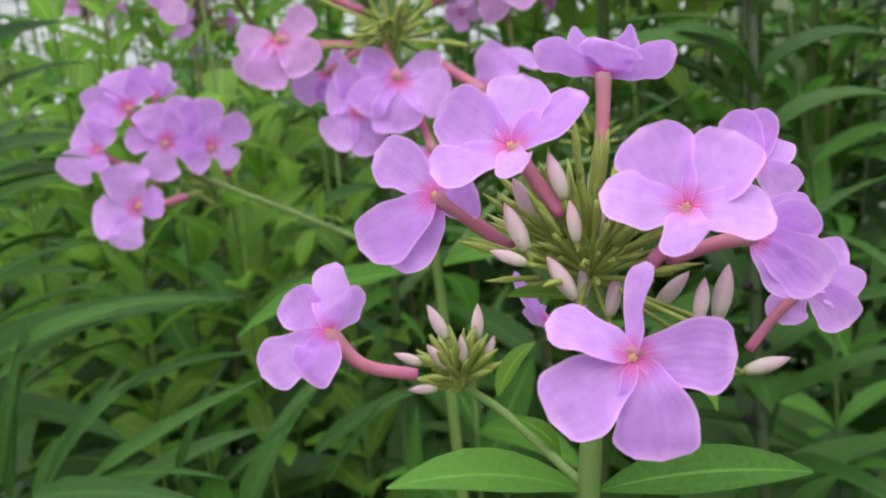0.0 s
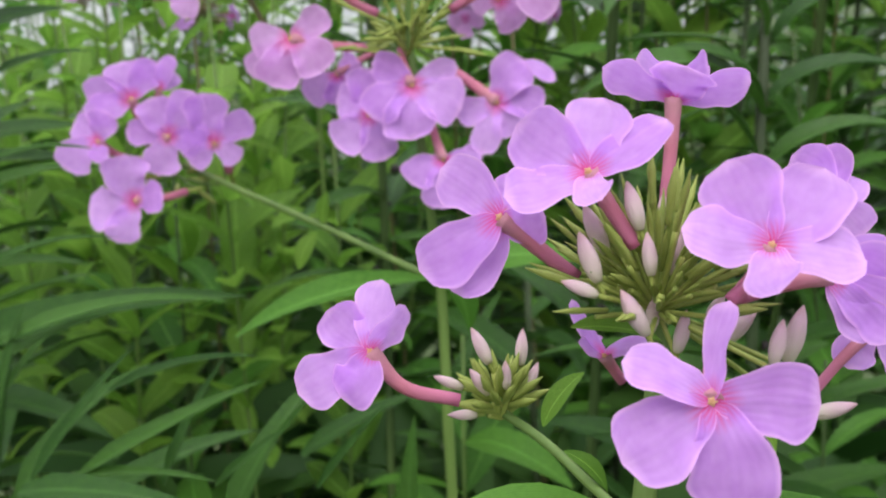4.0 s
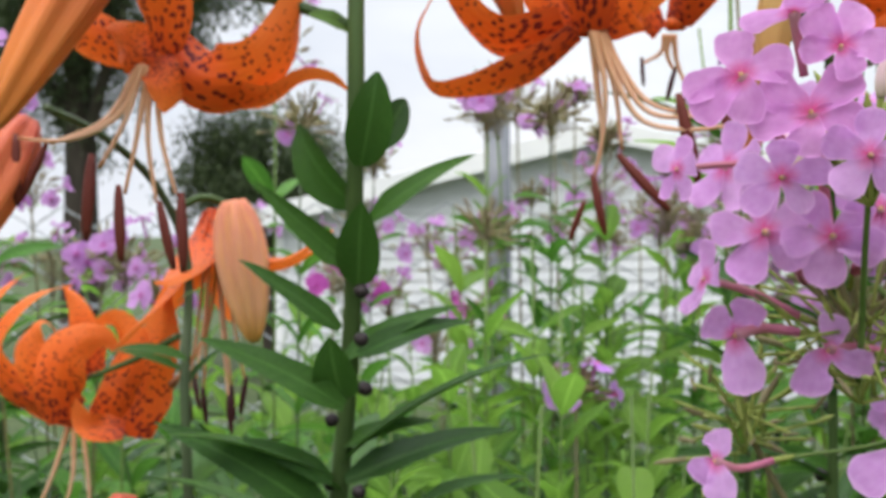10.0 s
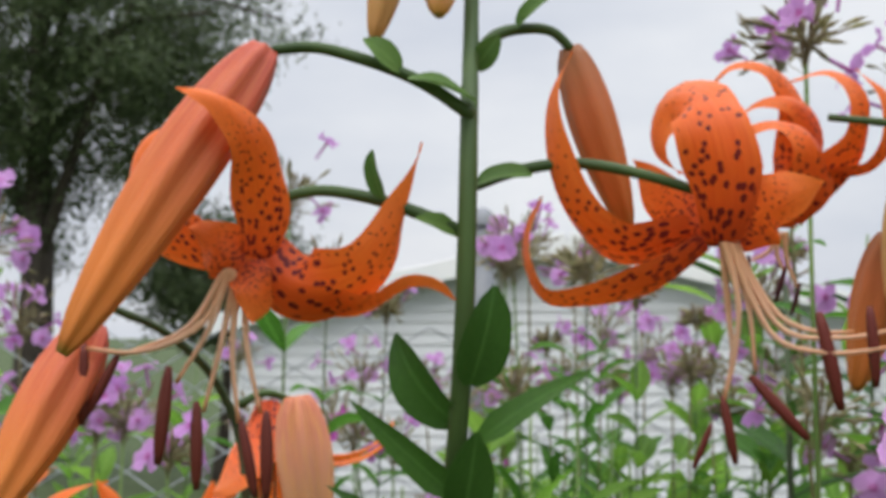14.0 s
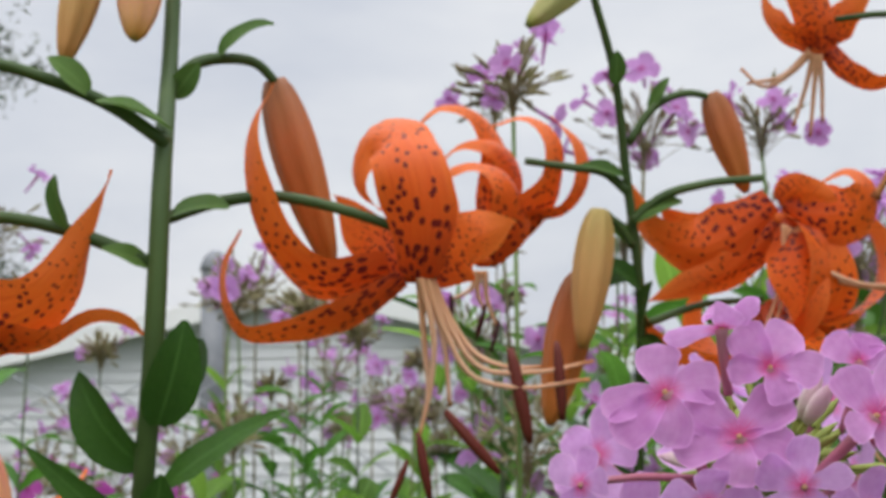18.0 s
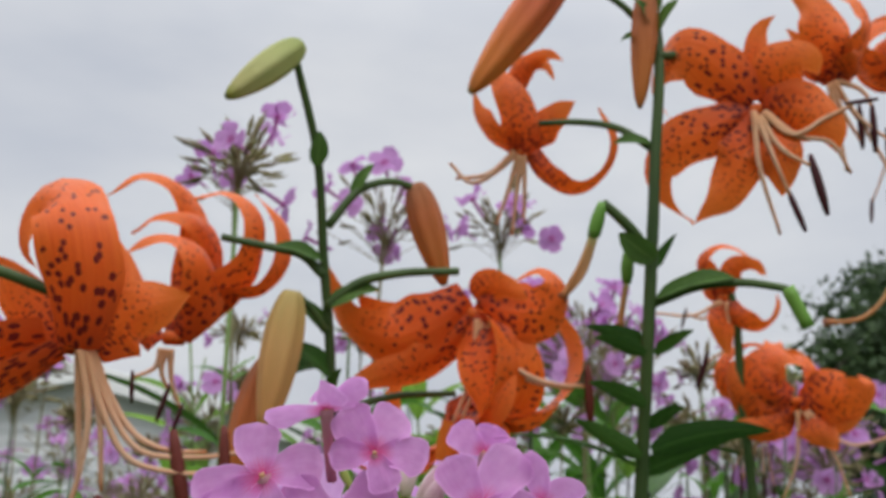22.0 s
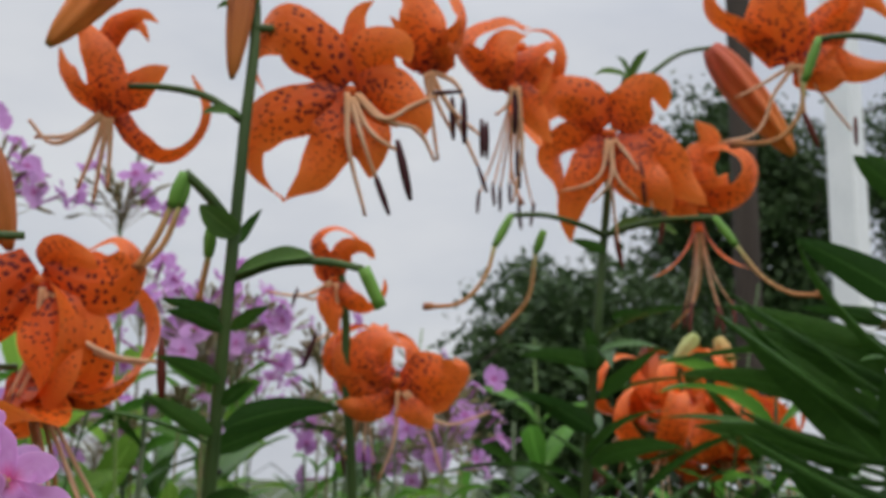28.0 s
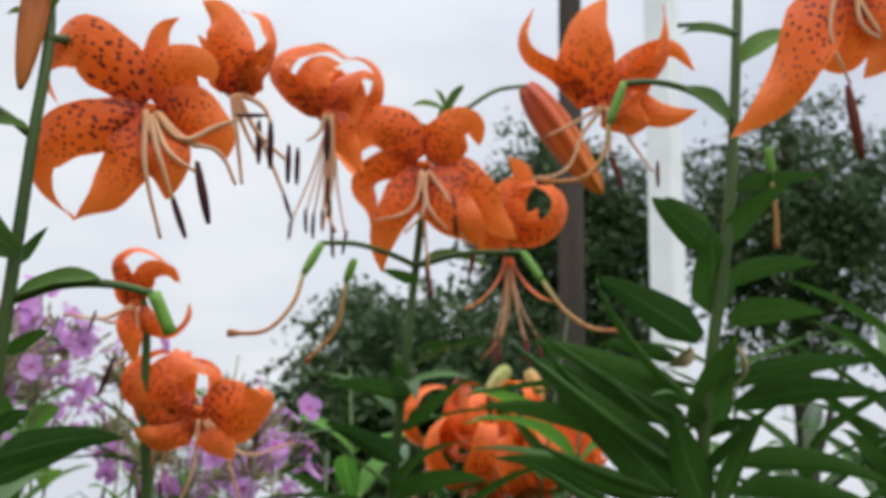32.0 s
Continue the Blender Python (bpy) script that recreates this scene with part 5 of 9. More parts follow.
stamen_path(bloom, [(-1.7, -4.1, 0), (-2.5, -10.7, -0.8), (-0.8, -14.8, -1.4)], (-0.1, -13.7, -1.4), (-3.1, -24.2, -1.4), dark=True)
stamen_path(bloom, [(-0.4, -4.1, 0), (0.2, -12.3, -0.9), (2.8, -19.8, -1.6)], (3.8, -18.6, -1.6), (1.1, -27.8, -1.6), dark=True)
stamen_path(bloom, [(-3, -4.1, 0.1), (-4.2, -9, -0.7), (-10, -12.3, -1)], (-10.3, -10.3, -1), (-10, -17.5, -1.1), dark=True)
pedicel(s2, [(-0.0462, 0.3320, 1.3786), (-0.0497, 0.3286, 1.3837), (-0.0537, 0.3254, 1.3875)], 0.0013)
lily_bud(s2, (-0.0548, 0.3252, 1.3879), (-0.0602, 0.3262, 1.3497), 0.0105, BUD_OLIVE, 3, 0.08)
lily_bud(s2, (-0.0611, 0.3401, 1.3716), (-0.0709, 0.3422, 1.3282), 0.0125, BUD_BROWN, 3, 0.1)
pedicel(s2, [(-0.0467, 0.3276, 1.4066), (-0.0373, 0.3292, 1.4185), (-0.0294, 0.3320, 1.4213), (-0.0233, 0.3350, 1.4206)], 0.0014)
lily_bud(s2, (-0.0233, 0.3358, 1.4220), (-0.0140, 0.3404, 1.3937), 0.0095, BUD_BROWN, 3, 0.08)
bract(s2, (-0.0405, 0.3292, 1.4158), (0.501, -0.157, 0.851), 0.0110, (-0.317, -0.938, -0.139), 0, 0.6)
pedicel(s2, [(-0.0462, 0.3310, 1.3848), (-0.0375, 0.3292, 1.3916), (-0.0266, 0.3303, 1.3948), (-0.0103, 0.3324, 1.3964)], 0.0016)
bract(s2, (-0.0454, 0.3301, 1.3847), (0.869, -0.150, 0.471), 0.0150, (-0.212, -0.880, 0.424), 0, 0.7)
bloom = lily_bloom(s2, (-0.0055, 0.3349, 1.3860), (-0.044, -0.987, -0.157))
tepal_path(bloom, 20.4, [(-1.6, 3.1, 0.2, 15), (-12.2, -5, 3.2, 15), (-23.7, -9, 3.7, 25), (-34.4, -4.4, 2.4, 48), (-39.2, 3.6, 1.4, 58), (-41.7, 11.7, 1.1, 68)])
tepal_path(bloom, 13.7, [(-1.5, -1.6, 0, 10), (-14.3, -15.1, 1.9, 20), (-27.4, -19.7, 2.1, 25), (-37.1, -23.2, 0.6, 30)])
tepal_path(bloom, 18, [(0.8, -0.8, -0.1, 0), (3.7, -13.7, 5.4, 0), (5.8, -24.9, 6.3, 0), (4.3, -34.8, 3.4, -10)])
tepal_path(bloom, 18, [(0.7, 3.1, 0.2, -10), (10.9, -1.2, 2.7, -15), (20.1, 0.3, 2.5, -30), (24.2, 6.6, -0.4, -55), (18.7, 12.3, -4.6, -80), (10.2, 8.3, -7.7, -110)])
tepal_path(bloom, 10.1, [(0.2, 3.1, -0.6, 0), (3.2, 6.6, 2.6, -10), (8.3, 6.1, 4.8, -20), (14.5, 3.5, 5.2, -30)])
tepal_path(bloom, 13.7, [(-3.9, 0.7, -1.4, 20), (-18.7, -4.4, -1.2, 30), (-29, -1.1, 0, 50), (-32.1, 4.6, 0.4, 65), (-27.1, 4.6, -0.5, 90)])
stamen_path(bloom, [(0.8, -2.3, 1.4), (-0.3, -17, 2.2), (-5.4, -31.4, 1.6)])
stamen_path(bloom, [(1.9, -3.1, 1.3), (0.8, -20.1, 2), (-3.1, -30.7, 1.5)])
stamen_path(bloom, [(3.2, -3.8, 1.3), (10.4, -14.4, 2), (19.1, -18.8, 1.5), (31.5, -20, 0.3)], (31.4, -13.8, 0.6), (32.6, -30.8, -0.3))
stamen_path(bloom, [(4.4, -3, 1.3), (8.1, -13.7, 1.3), (14.5, -18.2, 0.1), (27.1, -21, -1.2)])
spent_pistil(s2, (0.0296, 0.3359, 1.4174), (0.0281, 0.3360, 1.4086), [(0.0244, 0.3362, 1.3975), (0.0178, 0.3344, 1.3894)])
pedicel(s2, [(-0.0427, 0.3399, 1.3570), (-0.0284, 0.3432, 1.3621), (-0.0098, 0.3486, 1.3641)], 0.0013)
lily_flower(s2, (-0.0079, 0.3520, 1.3636), (0.377, -0.155, -0.913), 0.85, 0, 200, 23, [
    (280, 50, 230, 0.066, 0.024), (330, 60, 250, 0.056, 0.026), (20, 40, 120, 0.056, 0.026), (80, 50, 200, 0.060, 0.024), (140, 40, 260, 0.06, 0.022), (220, 50, 280, 0.066, 0.022)], hint=(0.140, -0.989, 0.047), spread=12)
for a, w, ln in (((-0.0441, 0.3362, 1.3663), (-0.743, -0.390, 0.544), 0.016), ((-0.0434, 0.3377, 1.3569), (0.285, -0.666, 0.690), 0.016), ((-0.0436, 0.3422, 1.3540), (0.402, -0.571, -0.716), 0.014), ((-0.0465, 0.3379, 1.3794), (-0.752, -0.020, 0.659), 0.012), ((-0.0466, 0.3394, 1.3698), (-0.844, -0.508, -0.170), 0.014)):
    leaf(s2, a, w, ln, OVAL_LEAVES, (0, -0.7, 0.6), 0, 0.8)
lily_leaves(s2, l2, 1.10, 1.33, 22, 0.06, 31, 0.0, True, 0.3)

# ---- the lily with the large open spotted flower ----
s3 = plant("tiger_lily", (0.03, 0.40, 0.0), "tiger lily with a wide open spotted flower and spent stalks", "lily", LILIES)
l3 = lily_stem(s3, [(0.03, 0.40, 0.0), (0.03, 0.36, 0.9), (0.0419, 0.3431, 1.3371), (0.0422, 0.3323, 1.3830), (0.0432, 0.3269, 1.4274), (0.0441, 0.3275, 1.4688), (0.0421, 0.3298, 1.4822)], 0.0018, STEM)
lily_bud(s3, (0.0407, 0.3232, 1.4799), (0.0388, 0.3258, 1.4435), 0.0072, BUD_BROWN, 3, 0.08)
for a, w, ln in (((0.0423, 0.3247, 1.4640), (-0.995, -0.090, 0.036), 0.0095), ((0.0438, 0.3260, 1.4664), (0.551, -0.443, 0.708), 0.011), ((0.0428, 0.3269, 1.4720), (0.033, -0.418, 0.908), 0.011), ((0.0415, 0.3231, 1.4667), (-0.571, -0.411, 0.711), 0.010)):
    bract(s3, a, w, ln, (0, -0.7, 0.6), 0, 0.75)
pedicel(s3, [(0.0408, 0.3279, 1.4687), (0.0337, 0.3254, 1.4742), (0.0242, 0.3233, 1.4792), (0.0181, 0.3210, 1.4833)], 0.0012)
lily_bud(s3, (0.0173, 0.3192, 1.4827), (-0.0089, 0.3229, 1.4450), 0.0118, BUD_RED, 3, 0.08)
pedicel(s3, [(0.0428, 0.3279, 1.4323), (0.0340, 0.3315, 1.4392), (0.0232, 0.3362, 1.4423), (0.0124, 0.3414, 1.4432)], 0.0013)
bract(s3, (0.0421, 0.3268, 1.4331), (-0.988, -0.017, 0.153), 0.011, (-0.108, -0.798, 0.592), 0, 0.7)
bloom = lily_bloom(s3, (0.0081, 0.3451, 1.4361), (-0.043, -0.954, -0.298))
tepal_path(bloom, 11.4, [(-1.1, -0.1, -0.2, 30), (-8.8, 4, -0.3, 50), (-14, 10.2, -3.4, 58), (-14.8, 16.8, -5.7, 65)], 3)
tepal_path(bloom, 12.1, [(0.9, -0.8, 0.2, 0), (-1.3, 8.9, 1.6, 0), (-5.7, 18.5, -1.6, 0), (-13.4, 25.3, -7.7, 30)])
tepal_path(bloom, 10.6, [(2.3, 1.8, -1.4, 0), (8.1, 9.7, -1.7, 0), (14.8, 14.7, -1.6, 10)])
tepal_path(bloom, 9.4, [(2.5, -0.6, 0.5, -15), (7.1, -8, 3.6, -40), (15.4, -11.7, 5.4, -58), (23.9, -6.5, 5, -64), (27, 3.6, 4, -68), (21.3, 12.8, 1.5, -80)], 3.2)
tepal_path(bloom, 6.8, [(-4.1, 14.7, -6, 0), (1.1, 25.2, -6.6, 0), (7.1, 28.6, -5.7, 0), (11.2, 26.7, -4.8, 10)])
tepal_path(bloom, 6.8, [(-4.1, 14.8, -6.9, 0), (1, 26.1, -7.7, 20), (6, 25.6, -7.1, 20), (8.9, 21.1, -6.2, 20)])
stamen_path(bloom, [(-2.1, -1, -0.3), (-7.7, -6.3, -0.2), (-14.9, -10.1, -2.1), (-21.7, -4.5, -4.6)])
stamen_path(bloom, [(-1.4, -1.4, -0.2), (-3.8, -11, 0.1), (-7.4, -22.3, -0.7)])
stamen_path(bloom, [(-0.4, -1.7, 0), (-1.5, -11.6, 0.5), (-2.7, -25.3, 0.5)])
stamen_path(bloom, [(-2.4, -0.5, -0.4), (-10.1, -7.3, -1.4), (-19.8, -9, -4)])
stamen_path(bloom, [(0.1, -1.6, 0.1), (0.6, -9.8, 0.8), (0.7, -21.4, 0.8)])
pedicel(s3, [(0.0424, 0.3289, 1.4016), (0.0350, 0.3239, 1.4090), (0.0278, 0.3214, 1.4146)], 0.0019)
spent_pistil(s3, (0.0278, 0.3214, 1.4146), (0.0250, 0.3230, 1.4052), [(0.0225, 0.3239, 1.3982), (0.0175, 0.3257, 1.3887)])
bract(s3, (0.0428, 0.3271, 1.4004), (-0.800, -0.329, 0.502), 0.0135, (-0.106, -0.905, -0.413))
spent_pistil(s3, (0.0368, 0.3332, 1.4039), (0.0367, 0.3352, 1.3953), [(0.0360, 0.3366, 1.3899), (0.0353, 0.3381, 1.3836)])
pedicel(s3, [(0.0434, 0.3317, 1.3893), (0.0545, 0.3233, 1.3930), (0.0659, 0.3187, 1.3934), (0.0753, 0.3159, 1.3917)], 0.0015)
bract(s3, (0.0440, 0.3293, 1.3902), (0.896, -0.428, 0.116), 0.0220, (-0.098, -0.701, 0.706), 0, 0.65)
part("ovary", tube_mesh("ovary", curve_points([(0.0753, 0.3158, 1.3920), (0.0808, 0.3165, 1.3817)], 4), 0.0018, OVARY, 8), s3)
pedicel(s3, [(0.0441, 0.3256, 1.4592), (0.0591, 0.3369, 1.4648), (0.0724, 0.3402, 1.4662), (0.0843, 0.3385, 1.4674)], 0.0014)
bloom = lily_bloom(s3, (0.0726, 0.3315, 1.4472), (-0.240, -0.912, -0.332))
tepal_path(bloom, 17.8, [(-0.8, 0.5, 0, 0), (-9.2, 9.8, 2.5, 0), (-18.1, 16.1, 2.8, -10), (-25.5, 13.9, 0.7, -48), (-28.4, 6.5, -1.8, -72), (-22.4, -3.7, -2.5, -100)])
tepal_path(bloom, 16.1, [(-0.8, -0.5, 0.1, 0), (-12, -6.2, 4, 0), (-23.1, -10.8, 4.7, -15), (-28.3, -16.8, 2.4, -50), (-26.1, -25.7, 1.7, -62), (-17.1, -33.1, 1.5, -75)])
tepal_path(bloom, 16.1, [(-0.5, -1.2, 0.1, 0), (-4, -15.3, 6, 0), (-9.2, -25.5, 6.4, 5), (-16.6, -32.4, 4.8, 20)])
tepal_path(bloom, 17.7, [(1.7, -2.5, 0.2, 0), (5.5, -12.2, 7.1, 0), (7.2, -19.5, 7.9, 0), (7.3, -25.1, 6, 0)])
tepal_path(bloom, 18.4, [(2.5, -0.5, -0.8, -10), (12.4, -2.4, 3.4, -15), (19.8, -7.3, 4.6, -20), (22.2, -13.9, 2.8, -40)])
tepal_path(bloom, 16.9, [(1.2, 1.7, -1.9, 0), (7.4, 9.9, 0.8, 0), (14.3, 12.7, 2, 0), (17.7, 7.9, 0.4, -30)])
tepal_path(bloom, 8.5, [(1.7, 5.1, -5.6, 0), (0.7, 15.1, -5.9, 0), (3.2, 22.8, -7.6, -10), (6.8, 26.2, -8.9, -30)])
stamen_path(bloom, [(0, -1.2, 2.7), (0.9, -15.4, 8.4), (6.4, -35.8, 9.7)])
stamen_path(bloom, [(2.5, -1.6, 2.7), (10.8, -8.1, 5.7), (18.9, -4, 5.1), (26.4, -0.7, 3.7)], (24.2, -0.3, 3.7), (27.2, 0, 3.7), dark=True)
stamen_path(bloom, [(1.7, -2.5, 2.8), (7.5, -12.2, 7.9), (14.9, -17, 8.3)], (14.7, -13.8, 7.6), (19.1, -30.8, 9.4), dark=True)
stamen_path(bloom, [(0.8, -2.5, 2.8), (4.2, -12.2, 8), (9.2, -25.2, 9.3)], (8.5, -23.2, 8.8), (13.2, -35.2, 10), dark=True)
stamen_path(bloom, [(3.3, -1.6, 1.8), (12.4, -8.9, 4.9), (19.9, -10.5, 5), (25.8, -19.6, 5)])
bloom = lily_bloom(s3, (0.1013, 0.3468, 1.4640), (-0.303, -0.885, -0.354))
tepal_path(bloom, 16.5, [(-0.6, -1.8, 0.3, 0), (-1.7, 9.9, 2.5, 0), (-4.5, 20.7, -0.5, 0), (-11.2, 25.9, -5.2, 0)])
tepal_path(bloom, 12.4, [(1.2, -0.7, 0, -25), (7.6, 6.2, -0.6, -50), (11.6, 14.6, -3.9, -60), (7.8, 21.9, -6.4, -68), (0.6, 23.5, -7.8, -80)])
tepal_path(bloom, 9.9, [(-2.3, -0.7, -1.5, 20), (-7.7, 7.9, -4, 30), (-12.2, 15.3, -6.4, 40)])
tepal_path(bloom, 11.6, [(1.8, -1.3, -0.9, -20), (6.6, 2.2, 0, -40), (10.3, 8.4, -3, -60)])
stamen_path(bloom, [(0, -2.1, 0.3), (3, -11.1, 1.2), (8.3, -21.1, 1.2)], (7.8, -9.5, -0.4), (8.4, -22.9, 1.4), dark=True)
stamen_path(bloom, [(-0.6, -2.5, 0.4), (1.1, -12.9, 1.6), (3.7, -29.4, 2.7)])
stamen_path(bloom, [(0.7, -1.8, 0.2), (7.4, -13, 1.1), (17.8, -22.2, 0.4)], (17.3, -16.4, -0.3), (17.6, -28.4, 1.3), dark=True)
stamen_path(bloom, [(1.2, -1.8, -0.8), (9.3, -5.9, -1), (11.4, -10.4, -0.6)], (11.4, -9.5, -0.7), (12, -24.2, 1.2), dark=True)
stamen_path(bloom, [(0.3, -2.2, -0.7), (9.2, -16.6, 0.5), (16.3, -31.1, 1.2)], (16.3, -31.1, 1.2), (19.1, -38.7, 2), dark=True)
bloom = lily_bloom(s3, (0.1486, 0.3943, 1.4802), (-0.370, -0.865, -0.339))
tepal_path(bloom, 12.6, [(-1.2, 0.7, 0.1, 10), (-13.5, 6.7, 2.5, 40), (-18.3, 14.4, 1.4, 58), (-13.6, 21.4, -1.3, 64), (-2.1, 23.9, -4.6, 66), (8.5, 19.7, -6.9, 70)])
tepal_path(bloom, 10.7, [(0.9, 2.1, -0.4, 20), (6.9, 10.8, -1.3, 40), (14.3, 15.9, -4.2, 55), (20.7, 9.6, -6.3, 65)])
tepal_path(bloom, 15.5, [(-0.6, 0, 0.1, 0), (-5.6, 8.6, 3.2, 0), (-3.7, 16.2, 0.9, 10), (5, 18, -4, 30)])
tepal_path(bloom, 11.6, [(2.5, 0.5, -0.5, 0), (8.4, -11.4, 2.1, 0), (14.8, -21.5, 2.2, 0)])
tepal_path(bloom, 11.6, [(3.6, 0.9, -2.8, 0), (7.9, 7, -4.3, 0), (10.7, -4.7, -3.4, 0)])
stamen_path(bloom, [(0, -0.6, 0.1), (-1.8, -7.2, 1.1), (-6.1, -10.8, 2.3)], (-9.3, -13.2, 3.1), (-9.2, -26.8, 4.6), dark=True)
stamen_path(bloom, [(1.4, -0.7, -0.2), (2.6, -11.6, 0.9), (1.9, -24.2, 1.4)], (1.9, -23.8, 1.4), (2.8, -37.9, 2.9), dark=True)
stamen_path(bloom, [(0.4, -0.6, 0), (-0.5, -1.4, 0.2), (1.1, -4.2, 0.3)], (1.2, -1.1, -0.1), (1.2, -17.8, 1.9), dark=True)
stamen_path(bloom, [(2.5, -0.3, -0.4), (3.5, -26.3, 2.5), (0.4, -43, 3.8)])
for a, w, ln in (((0.0411, 0.3312, 1.3750), (-0.921, -0.165, 0.354), 0.018), ((0.0438, 0.3308, 1.3750), (0.519, -0.702, 0.488), 0.016), ((0.0413, 0.3323, 1.3612), (-0.885, -0.271, 0.378), 0.020), ((0.0431, 0.3335, 1.3552), (0.378, -0.761, 0.528), 0.018), ((0.0408, 0.3376, 1.3477), (-0.875, -0.191, 0.444), 0.022), ((0.0444, 0.3399, 1.3494), (0.916, -0.193, 0.351), 0.034), ((0.0425, 0.3486, 1.3432), (0.844, -0.393, 0.366), 0.028), ((0.0441, 0.3334, 1.3993), (0.459, -0.065, 0.886), 0.012), ((0.0424, 0.3349, 1.3784), (-0.955, -0.144, 0.259), 0.019)):
    leaf(s3, a, w, ln, LILY_LEAVES, (0, 0.8, 0.55), 0, 1.7)
lily_leaves(s3, l3, 1.12, 1.35, 26, 0.06, 35, 0.0, True, 0.3)

# ---- small lilies further back ----
s7 = plant("tiger_lily", (0.10, 0.62, 0.0), "smaller tiger lily further back with curled flowers", "lily", LILIES)
l7 = lily_stem(s7, [(0.10, 0.62, 0.0), (0.10, 0.55, 0.9), (0.1171, 0.4905, 1.3368), (0.1109, 0.4821, 1.3783), (0.1061, 0.4744, 1.4152), (0.1017, 0.4722, 1.4290)], 0.0020)
bloom = lily_bloom(s7, (0.1021, 0.4735, 1.4181), (-0.187, -0.966, -0.178))
tepal_path(bloom, 10.5, [(-1, -1.2, -0.3, 20), (-6.1, 7.5, 0.1, 45), (-9.5, 14.1, -1.6, 58), (-2.7, 20.4, -1.6, 66), (7.5, 17.7, -0.3, 70), (15, 8, 0.3, 80)])
tepal_path(bloom, 9.4, [(1.1, 0.1, 0.3, 0), (4.6, 11.7, 3.9, 0), (11.2, 12.2, 4.3, -20), (16.8, 7.6, 3, -50)])
tepal_path(bloom, 10.5, [(1.3, -2.2, 0.2, -10), (7.5, -10.8, 3.1, -30), (15.4, -12.6, 3, -50), (21.6, -5.3, 3.6, -60), (20.5, 0.3, 2.4, -70)])
tepal_path(bloom, 11.5, [(-0.9, -2.3, -0.3, 0), (-0.7, -13.6, 2.1, 0), (1.9, -24.8, 1.3, 0)])
tepal_path(bloom, 9.4, [(0.1, -1.1, -1.2, 0), (-4.8, 4.2, -2.1, 0), (2.5, 10.5, -0.8, 0)])
stamen_path(bloom, [(-0.9, -2.3, -0.3), (-10.5, -8, -2.8), (-27.1, -7.7, -6.6)])
stamen_path(bloom, [(-0.2, -2.7, -0.2), (-8.1, -9.7, -2.3), (-14.5, -7.9, -3.7)], (-14.7, -5.2, -3.6), (-16.7, -13.7, -4.4), dark=True)
stamen_path(bloom, [(1.3, -2.6, 0.2), (-0.4, -22.8, -1.1), (-7.8, -27.9, -3)], (-6, -23.2, -2.4), (-10.8, -38.4, -4.1), dark=True)
lily_flower(s7, (0.1247, 0.4947, 1.3829), (-0.161, 0.070, -0.984), 0.60, 0, 330, 43, hint=(-0.338, -0.941, -0.012), start=85, spread=20, dark=True)
bloom = lily_bloom(s7, (0.1303, 0.4729, 1.3768), (-0.250, -0.964, -0.087))
tepal_path(bloom, 16.8, [(-2.2, -0.1, -0.4, 0), (-11.5, 5.1, 1.5, 10), (-14.3, 12.9, 0.4, 20), (-5.7, 17.5, -0.5, 40), (6, 11.7, -0.7, 60)])
tepal_path(bloom, 14.7, [(-3.2, -2.4, -0.9, 10), (-15.4, -5.2, -1.4, 20), (-25, 3.4, -3.8, 45), (-25.8, 13.7, -4.4, 58), (-16.6, 17.5, -3.3, 66)])
tepal_path(bloom, 23.1, [(1.3, -2.2, -0.1, 0), (11.1, 0.5, 6.6, -5), (21.1, 0.9, 8.9, -10), (27, 6.9, 6.7, -40), (23, 10.1, 4.1, -70)])
tepal_path(bloom, 14.7, [(-1.9, -4.6, -0.9, 0), (-13.8, -11.9, -1.1, 10), (-25.2, -9.7, -3.7, 20)])
tepal_path(bloom, 16.8, [(2.5, -4.4, -0.2, 0), (9.8, -13, 4.6, 0), (14.7, -19.6, 3.4, 0)])
tepal_path(bloom, 12.6, [(4.7, -3.2, -0.8, 0), (18.6, -8.2, 2.1, 0), (25.6, -4.5, 2.6, -10)])
stamen_path(bloom, [(0.3, -4.5, 0.6), (-0.6, -24.8, -1.1), (-6.3, -41, -5.3)])
stamen_path(bloom, [(2.6, -4.9, 1), (12.5, -19.7, 1.8), (19.3, -37.6, -0.5)])
stamen_path(bloom, [(3.7, -4.4, 1.2), (19.1, -17.2, 3.3), (37.9, -11.9, 6)])
lily_leaves(s7, l7, 1.10, 1.36, 18, 0.06, 45)

# ---- the lily in front of the trees ----
s4 = plant("tiger_lily", (0.25, 0.55, 0.0), "tiger lily with drooping spotted flowers and long spent styles", "lily", LILIES)
l4 = lily_stem(s4, [(0.25, 0.55, 0.0), (0.25, 0.50, 0.9), (0.2169, 0.4757, 1.3396), (0.2149, 0.4590, 1.4057), (0.2180, 0.4570, 1.4505), (0.2226, 0.4523, 1.5021), (0.2244, 0.4481, 1.5144)], 0.0020)
for a, w, ln in (((0.2233, 0.4440, 1.5102), (-0.945, 0.173, 0.279), 0.016), ((0.2237, 0.4438, 1.5102), (0.338, -0.594, 0.730), 0.015), ((0.2221, 0.4403, 1.5048), (0.527, -0.819, 0.229), 0.013), ((0.2248, 0.4486, 1.5120), (-0.401, -0.275, 0.874), 0.012)):
    bract(s4, a, w, ln, (0, -0.7, 0.6), 0, 0.6)
bloom = lily_bloom(s4, (0.2109, 0.4399, 1.4838), (-0.411, -0.857, -0.310))
